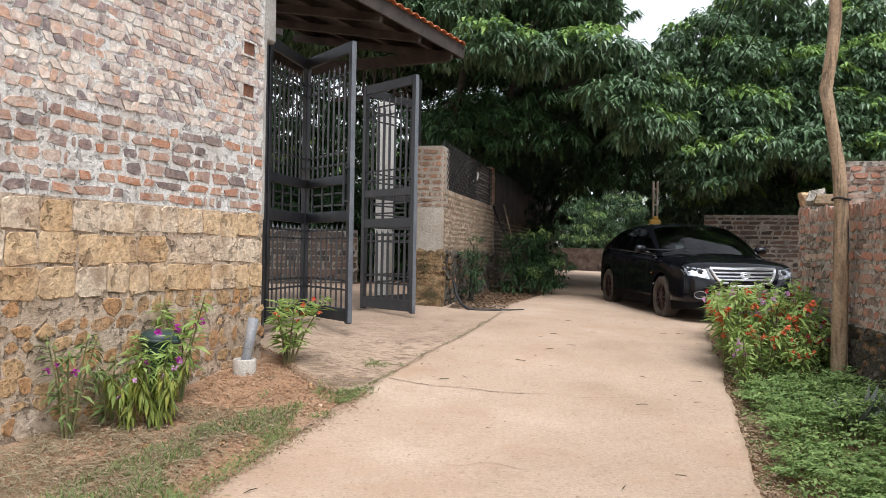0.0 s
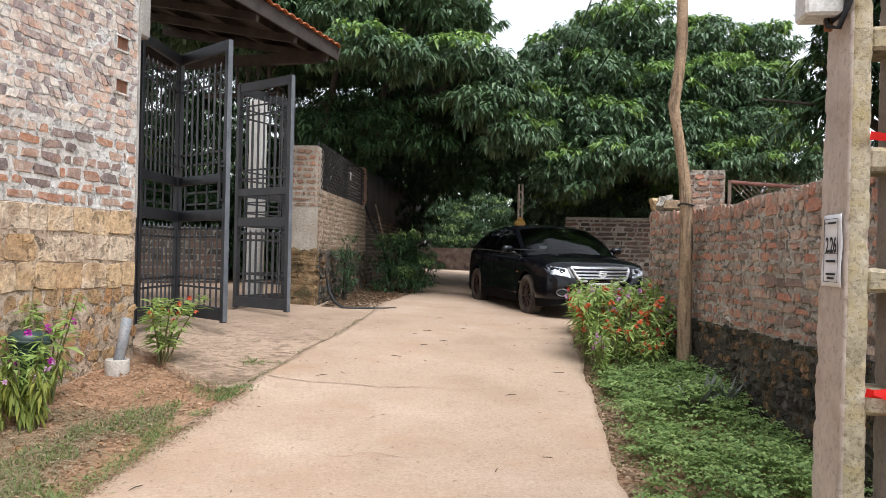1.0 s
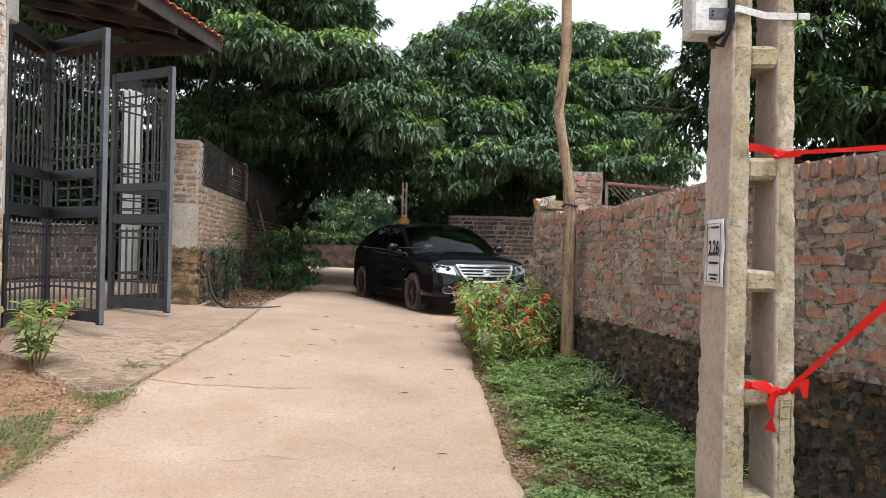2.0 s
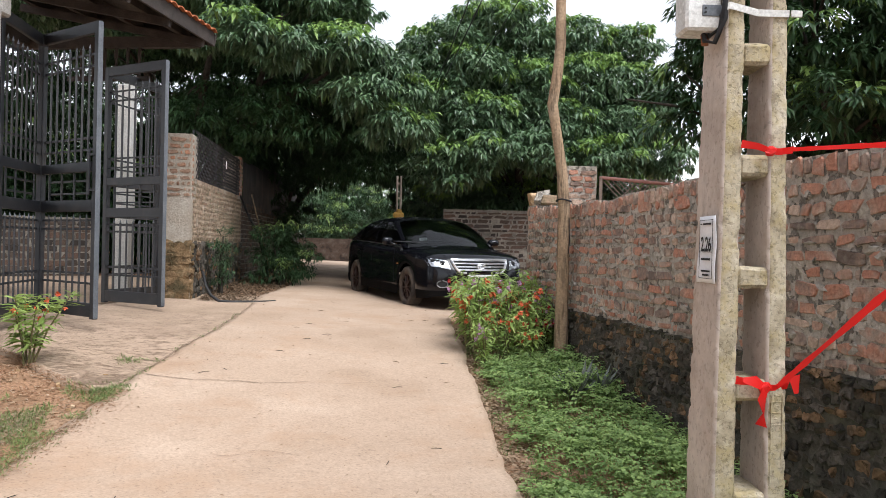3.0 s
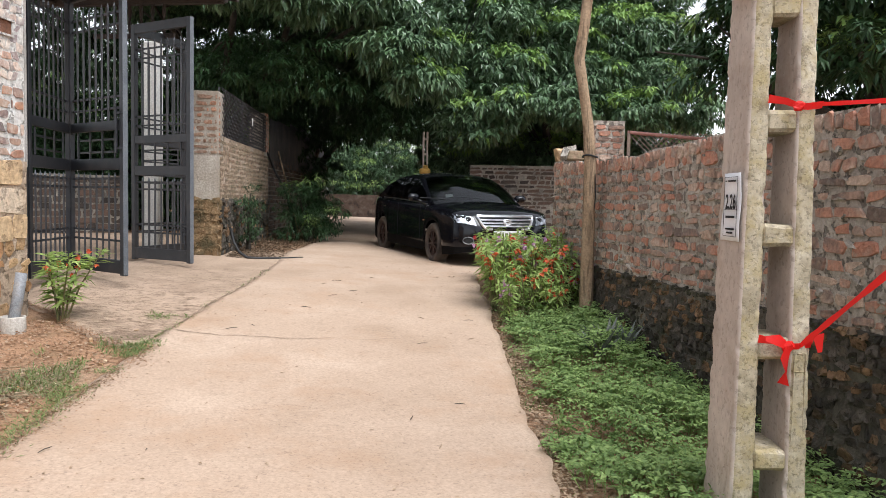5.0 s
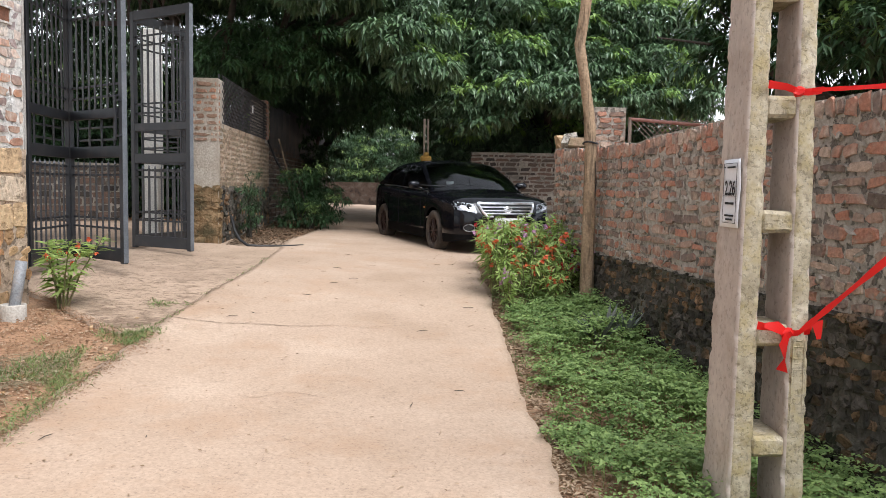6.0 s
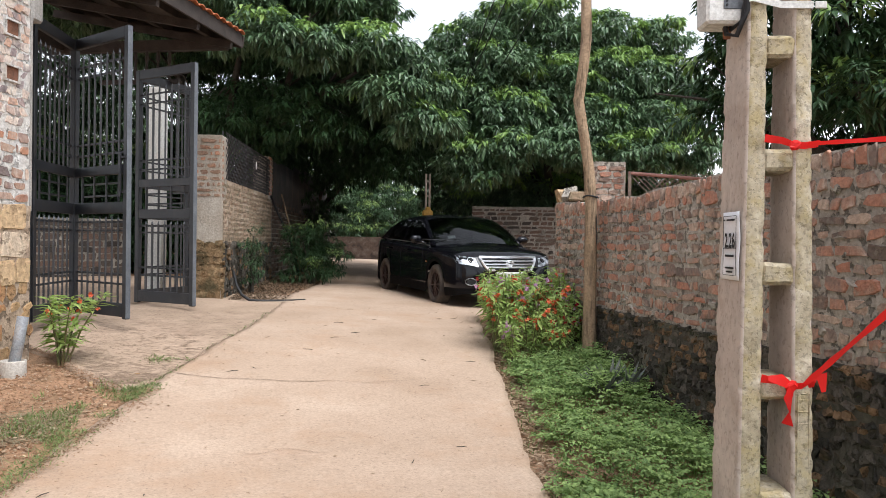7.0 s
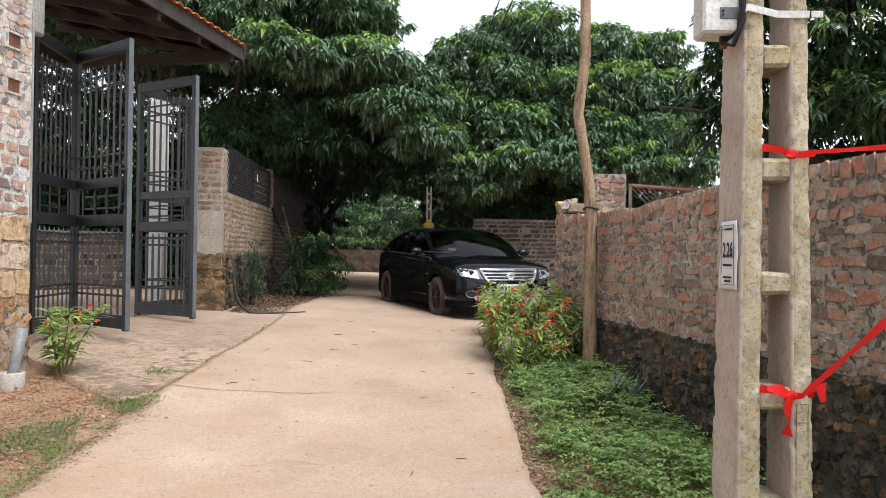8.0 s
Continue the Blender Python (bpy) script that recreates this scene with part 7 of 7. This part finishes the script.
# taller trees far behind the lane's end
for k, (bx, by, h) in enumerate(((1.0, 45, 8.5), (6.5, 46, 7.5), (11.5, 45, 8), (-5, 43, 9), (17, 43, 8.5))):
    tree("hazy tree far behind the low wall", (bx, by, 0.7), [(bx + 1, by, h * 0.7), (bx - 1.5, by + 1, h * 0.6)],
         [(bx, by, h * 0.62, 3.2, 2.4, h * 0.38), (bx + 1.8, by - 0.5, h * 0.38, 2.4, 2.0, h * 0.3), (bx - 2.0, by - 0.3, h * 0.42, 2.4, 2.0, h * 0.3)], 300, 200 + k, 0.2, 0.15, 0.30, "far trees")


# ---- small things ----
M_PVC = material("grey_pvc", [(0.20, 0.205, 0.215), (0.27, 0.275, 0.285)], 0.5, 5, 60, 0.1, 0.003, stain=(0.24, 0.17, 0.11), stain_scale=5, stain_amount=0.4)
M_COLLAR = material("pale_collar", [(0.44, 0.40, 0.35), (0.52, 0.48, 0.43)], 0.8, 5, 60, 0.3, 0.005, stain=(0.34, 0.22, 0.14), stain_scale=5, stain_amount=0.5)
M_GREEN_PLASTIC = material("dark_green_plastic", [(0.012, 0.03, 0.026), (0.03, 0.055, 0.05)], 0.35, 5, 60, 0.1, 0.004, stain=(0.10, 0.10, 0.09), stain_scale=4, stain_amount=0.3)
M_HOSE = material("black_hose", [(0.012, 0.012, 0.013), (0.03, 0.028, 0.026)], 0.55, 6, 60, 0.1, 0.002)
M_PLASTER = material("white_plaster", [(0.52, 0.51, 0.48), (0.62, 0.61, 0.58)], 0.8, 3, 60, 0.2, 0.004, stain=(0.36, 0.30, 0.22), stain_scale=3, stain_amount=0.3)

# drain pipe standing in a collar
pipe = thing("drain_pipe", pose(-1.55, 7.33, 0.355), "grey plastic pipe leaning in a short pale collar", "pipe")
bm = bmesh.new()
prof = [(0.098, -0.03), (0.102, 0.0), (0.102, 0.135), (0.096, 0.145), (0.084, 0.14), (0.082, 0.02), (0.0, 0.02)]
rings = [[bm.verts.new((max(r, 0.001) * math.cos(6.28319 * k / 20), max(r, 0.001) * math.sin(6.28319 * k / 20), z)) for k in range(20)] for r, z in prof]
for a, b in zip(rings, rings[1:]):
    for k in range(20):
        bm.faces.new((a[k], a[(k + 1) % 20], b[(k + 1) % 20], b[k]))
part("collar", bm, M_COLLAR, pipe, "short pale cement collar", smooth=True)
bm = bmesh.new()
outer = tube(bm, [(-0.01, 0.0, 0.02), (0.03, 0.02, 0.26), (0.065, 0.03, 0.50)], 0.046, 16, False)
inner = tube(bm, [(-0.01, 0.0, 0.02), (0.03, 0.02, 0.26), (0.065, 0.03, 0.50)], 0.040, 16, False)
for k in range(16):
    bm.faces.new((outer[-1][k], outer[-1][(k + 1) % 16], inner[-1][(k + 1) % 16], inner[-1][k]))
part("pipe_tube", bm, M_PVC, pipe, smooth=True)

# dark green barrel against the wall, behind the plants
barrel = thing("barrel", pose(-2.00, 6.36, 0.24, 0, 4, 20) @ Matrix.Diagonal((0.78, 0.78, 1.1, 1)), "dark green plastic barrel against the stone wall", "barrel")
bm = bmesh.new()
prof = [(0.15, 0.0), (0.165, 0.05), (0.17, 0.3), (0.175, 0.44), (0.188, 0.455), (0.19, 0.49), (0.175, 0.52), (0.12, 0.545), (0.03, 0.55)]
rings = [[bm.verts.new((r * math.cos(6.28319 * k / 28), r * math.sin(6.28319 * k / 28), z)) for k in range(28)] for r, z in prof]
for a, b in zip(rings, rings[1:]):
    for k in range(28):
        bm.faces.new((a[k], a[(k + 1) % 28], b[(k + 1) % 28], b[k]))
bm.faces.new(rings[-1])
part("barrel_body", bm, M_GREEN_PLASTIC, barrel, smooth=True)
bm = bmesh.new()
tube(bm, [(0.19 * math.cos(a), 0.19 * math.sin(a), 0.475) for a in np.linspace(0, 6.28319, 33)], 0.014, 8, False)
part("barrel_rim", bm, M_GREEN_PLASTIC, barrel, smooth=True)

# hose by the pillar and rods leaning on the garden wall
hose = thing("hose", Matrix(), "black hose lying by the gate pillar", "hose")
bm = bmesh.new()
pts = [(0.36, 12.32, 1.05), (0.37, 12.22, 0.98), (0.40, 12.1, 0.85), (0.47, 11.98, 0.72), (0.58, 11.88, 0.645), (0.75, 11.86, 0.635), (0.95, 11.92, 0.63), (1.18, 11.98, 0.625), (1.4, 12.15, 0.62)]
tube(bm, pts, 0.022, 8)
part("hose_tube", bm, M_HOSE, hose, smooth=True)
for pts, r, m_, lab in (([(1.20, 16.62, 2.46), (1.36, 16.55, 2.05), (1.56, 16.4, 1.65), (1.8, 16.2, 0.62)], 0.02, M_CABLE, "black cable hanging down the garden wall"),
                        ([(1.43, 16.6, 2.46), (1.60, 16.45, 1.75), (1.85, 16.2, 0.62)], 0.015, M_WOOD, "bare grey stick leaning against the garden wall")):
    rod = thing("leaning_rod", Matrix(), lab, "rod", "rods on the garden wall")
    bm = bmesh.new()
    tube(bm, pts, r, 7)
    part("shaft", bm, m_, rod, smooth=True)

# pale post and low wall inside the yard, seen between the bars
post = thing("yard_post", pose(-0.78, 13.4, 0.6, 0, 0, -20), "white plastered post in the yard", "post")
bm = bmesh.new()
add_box(bm, (0.22, 0.22, 3.3), Matrix.Translation((0, 0, 1.65)), 0.01)
part("shaft", bm, M_PLASTER, post)
YW = wall_frame(-8.5, 14.6, -1.6, 17.2)
wall_yard = wall_core("wall_yard", YW, 0.3, 1.9, 0.2, M_MORTAR_SHADED, "low dark brown wall at the back of the yard", rough=0.02, seed=14)
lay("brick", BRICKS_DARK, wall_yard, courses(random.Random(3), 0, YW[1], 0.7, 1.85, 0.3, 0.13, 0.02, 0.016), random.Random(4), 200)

# pebbles and stones on the soil
g = np.random.default_rng(95)
rg = random.Random(96)
for k in range(46):
    if k < 30:
        y = rg.uniform(5.0, 7.5)
        x = rg.uniform(max(-2.2, -1.56 + (y - 7.94) * 0.405 + 0.2), float(np.interp(y, ly, lx)) - 0.15)
    else:
        y = rg.uniform(11.9, 14.2)
        x = float(np.interp(y, ly, lx)) - rg.uniform(0.1, 0.5)
    st = new("pebble", STONES[k % len(STONES)] if k % 3 else BLOCKS[k % len(BLOCKS)])
    sz = rg.uniform(0.018, 0.05)
    st.matrix_world = pose(x, y, land(x, y) - 0.005, -90, 0, 0) @ Matrix.Diagonal((sz, sz * 0.6, sz * 0.8, 1))
    tagged(st, "small pale stone lying on the soil", "stone", "pebbles on the soil")

# gravel in the soil
vs, fs, o = [], [], 0
for k in range(3200):
    y = rg.uniform(4.6, 7.7)
    left = max(-2.4, -1.56 + (y - 7.94) * 0.405 + 0.05)
    x = rg.uniform(left, min(float(np.interp(y, ly, lx)) - 0.05, -0.75 if y > 6.9 else 9))
    lv, lf = lump(k % 60)
    m = pose(x, y, land(x, y) - 0.004 + 0.02 * noise.noise((x * 6, y * 6, 3)) + 0.035 * noise.noise((x * 1.7, y * 1.7, 0)), -90, 0, rg.uniform(0, 360)) @ Matrix.Diagonal((rg.uniform(0.006, 0.022), rg.uniform(0.003, 0.009), rg.uniform(0.006, 0.022), 1))
    vs += [tuple(m @ Vector(q)) for q in lv]
    fs += [tuple(i + o for i in q) for q in lf]
    o = len(vs)
M_GRAVEL = material("soil_gravel", [(0.25, 0.135, 0.075), (0.35, 0.21, 0.125), (0.44, 0.32, 0.22)], 0.95, 6, 60, 0.5, 0.006, piece=0.7, island=True)
mass("gravel", vs, fs, [M_GRAVEL], "small gravel scattered over the reddish soil", "gravel")

# cracks in the lane: thin dark strips laid just above its surface
M_CRACK = material("crack_brown", [(0.19, 0.13, 0.09), (0.28, 0.20, 0.14)], 0.95, 8, 60, 0.5, 0.005)


def crack(points, seed, wide=0.008):
    rg = random.Random(seed)
    P = [Vector((x, y, 0)) for x, y in points]
    line = []
    for a, b in zip(P, P[1:]):
        n = max(2, int((b - a).length / 0.05))
        for i in range(n):
            q = a.lerp(b, i / n)
            line.append(q + Vector((noise.noise((q.x * 5, q.y * 5, seed)), noise.noise((q.x * 5, q.y * 5, seed + 7)), 0)) * 0.04)
    line.append(P[-1])
    v, f = [], []
    for i, q in enumerate(line):
        d = (line[min(i + 1, len(line) - 1)] - line[max(i - 1, 0)]).normalized()
        s = Vector((-d.y, d.x, 0)) * wide * rg.uniform(0.3, 1.0) * (1 if 0 < i < len(line) - 1 else 0.1)
        for e in (-1, 1):
            p = q + s * e
            v.append((p.x, p.y, land(p.x, p.y) + 0.0405 + 0.006 * noise.noise((p.x * 1.1, p.y * 1.1, 2)) + 0.003 * noise.noise((p.x * 4, p.y * 4, 6))))
    for i in range(len(line) - 1):
        f.append((2 * i, 2 * i + 1, 2 * i + 3, 2 * i + 2))
    ob = new("road_crack", mesh_from("road_crack", v, f, [M_CRACK]))
    return tagged(ob, "thin dark crack in the concrete lane", "crack", kind="structure")


crack([(-0.3, 7.22), (0.1, 7.02), (0.62, 6.9), (1.1, 6.86)], 1, 0.007)
crack([(1.1, 6.86), (1.45, 6.8), (1.9, 6.9)], 2, 0.003)
crack([(-0.62, 6.7), (-0.31, 7.23), (0.04, 8.19), (0.43, 9.13), (0.75, 10.4), (1.05, 11.8)], 3, 0.007)
crack([(0.2, 5.2), (0.5, 5.25), (0.75, 5.15)], 6, 0.003)

# short dark strips laid just above the apron for its scored strokes
v, f = [], []
for k in range(1900):
    y = 6.95 + 3.6 * rg.random() ** 1.4
    a = float(np.interp(y, [q[0] for q in APRON_L], [q[1] for q in APRON_L])) + 0.08
    b = float(np.interp(y, [q[0] for q in APRON_R], [q[1] for q in APRON_R])) - 0.08
    x = a + (b - a) * rg.random()
    ang = rg.gauss(-0.1, 0.3) + 1.2 * noise.noise((x * 1.6, y * 1.6, 21))
    L, wide, bend = rg.uniform(0.015, 0.06), rg.uniform(0.0012, 0.0034), rg.uniform(-0.35, 0.35)
    o = len(v)
    for i in range(6):
        q = (i / 5 - 0.5) * 2
        px = x + L * q * math.cos(ang) - bend * L * q * q * math.sin(ang)
        py = y + L * q * math.sin(ang) + bend * L * q * q * math.cos(ang)
        for e in (-1, 1):
            wy = py + e * wide * (1 - 0.8 * q * q) * 1.6
            z = land(px, wy) + 0.027 + 0.012 * noise.noise((px * 1.1, wy * 1.1, 2)) + 0.006 * noise.noise((px * 4, wy * 4, 6)) + 0.0035
            v.append((px, wy, z))
    f += [(o + 2 * i, o + 2 * i + 2, o + 2 * i + 3, o + 2 * i + 1) for i in range(5)]
mass("score_marks", v, f, [M_CRACK], "short wavy strokes scored in the concrete apron", "score marks")

# twigs and scraps on the lane
for k in range(26):
    y = rg.uniform(4.2, 11.5)
    a, b = float(np.interp(y, ly, lx)), float(np.interp(y, ry, rx))
    x = a + (b - a) * rg.uniform(0.05, 0.95)
    t = thing("twig", pose(x, y, land(x, y) + 0.045, 0, 0, rg.uniform(0, 360)), "dry twig lying on the lane", "twig", "twigs on the lane")
    bm = bmesh.new()
    L = rg.uniform(0.012, 0.06)
    tube(bm, [(-L, 0, 0), (0, rg.uniform(-0.15, 0.15) * L, 0.004), (L, rg.uniform(-0.2, 0.2) * L, 0)], [0.002, 0.003, 0.0015], 5)
    part("stick", bm, M_WOOD if k % 2 else M_BARK, t)
n = 900
y = g.uniform(3.0, 13, n)
a_, b_ = np.interp(y, ly, lx), np.interp(y, ry, rx)
x = a_ + (b_ - a_) * g.beta(0.6, 0.6, n)
base = np.stack([x, y, np.array([land(p, q) for p, q in zip(x, y)]) + 0.042], 1)
a = g.uniform(0, 6.28319, n)
L = g.uniform(0.012, 0.035, n)
v, f = blades(base, np.stack([np.cos(a), np.sin(a), g.uniform(0, 0.2, n)], 1), L, L * g.uniform(0.2, 0.5, n), g.uniform(0, 0.2, n), g, 0.5)
mass("lane_scraps", v, f, [M_LITTER], "scattered dry scraps on the dusty lane", "leaf litter")

# crumbs of red soil trodden over the lane's earth edge and over the apron's corner
n = 3600
y = g.uniform(2.5, 6.75, n)
x = np.interp(y, ly, lx) + 0.02 + np.abs(g.normal(0, 0.075, n)) * (0.5 + np.array([abs(noise.noise((0.0, q * 2.3, 31))) for q in y]) * 2.2)
m = 1500
y2 = g.uniform(6.8, 8.3, m)
x2 = np.interp(y2, [q[0] for q in APRON_L], [q[1] for q in APRON_L]) + g.normal(0.0, 0.035, m)
x, y = np.concatenate([x, x2]), np.concatenate([y, y2])
n += m
lift = np.where(np.arange(n) < n - m, 0.042, 0.034)
base = np.stack([x, y, np.array([land(p, q) for p, q in zip(x, y)]) + lift], 1)
a = g.uniform(0, 6.28319, n)
L = g.uniform(0.006, 0.019, n)
v, f = blades(base, np.stack([np.cos(a), np.sin(a), g.uniform(0, 0.15, n)], 1), L, L * g.uniform(0.5, 0.9, n), g.uniform(0, 0.3, n), g, 0.5)
mass("soil_crumbs", v, f, [M_SOIL], "crumbs of red soil strewn over the concrete edge", "soil crumbs")
# thin grass over the same edge
n = 3000
y = 3.0 + 3.9 * g.random(n) ** 0.8
thin = np.array([noise.noise((3.0, q * 2.6, 12)) for q in y])
y = y[thin > -0.05]
n = len(y)
x = np.interp(y, ly, lx) + g.normal(-0.01, 0.06, n)
base = np.stack([x, y, np.array([land(p, q) for p, q in zip(x, y)]) + 0.034], 1)
a = g.uniform(0, 6.28319, n)
L = g.uniform(0.02, 0.07, n)
v, f = blades(base, np.stack([np.cos(a), np.sin(a), g.uniform(0.2, 1.4, n)], 1), L, np.full(n, 0.006), g.uniform(0.1, 0.6, n), g)
mass("creeping_grass", v, f, [M_GRASS], "thin creeping grass over the lane's earth edge", "grass")
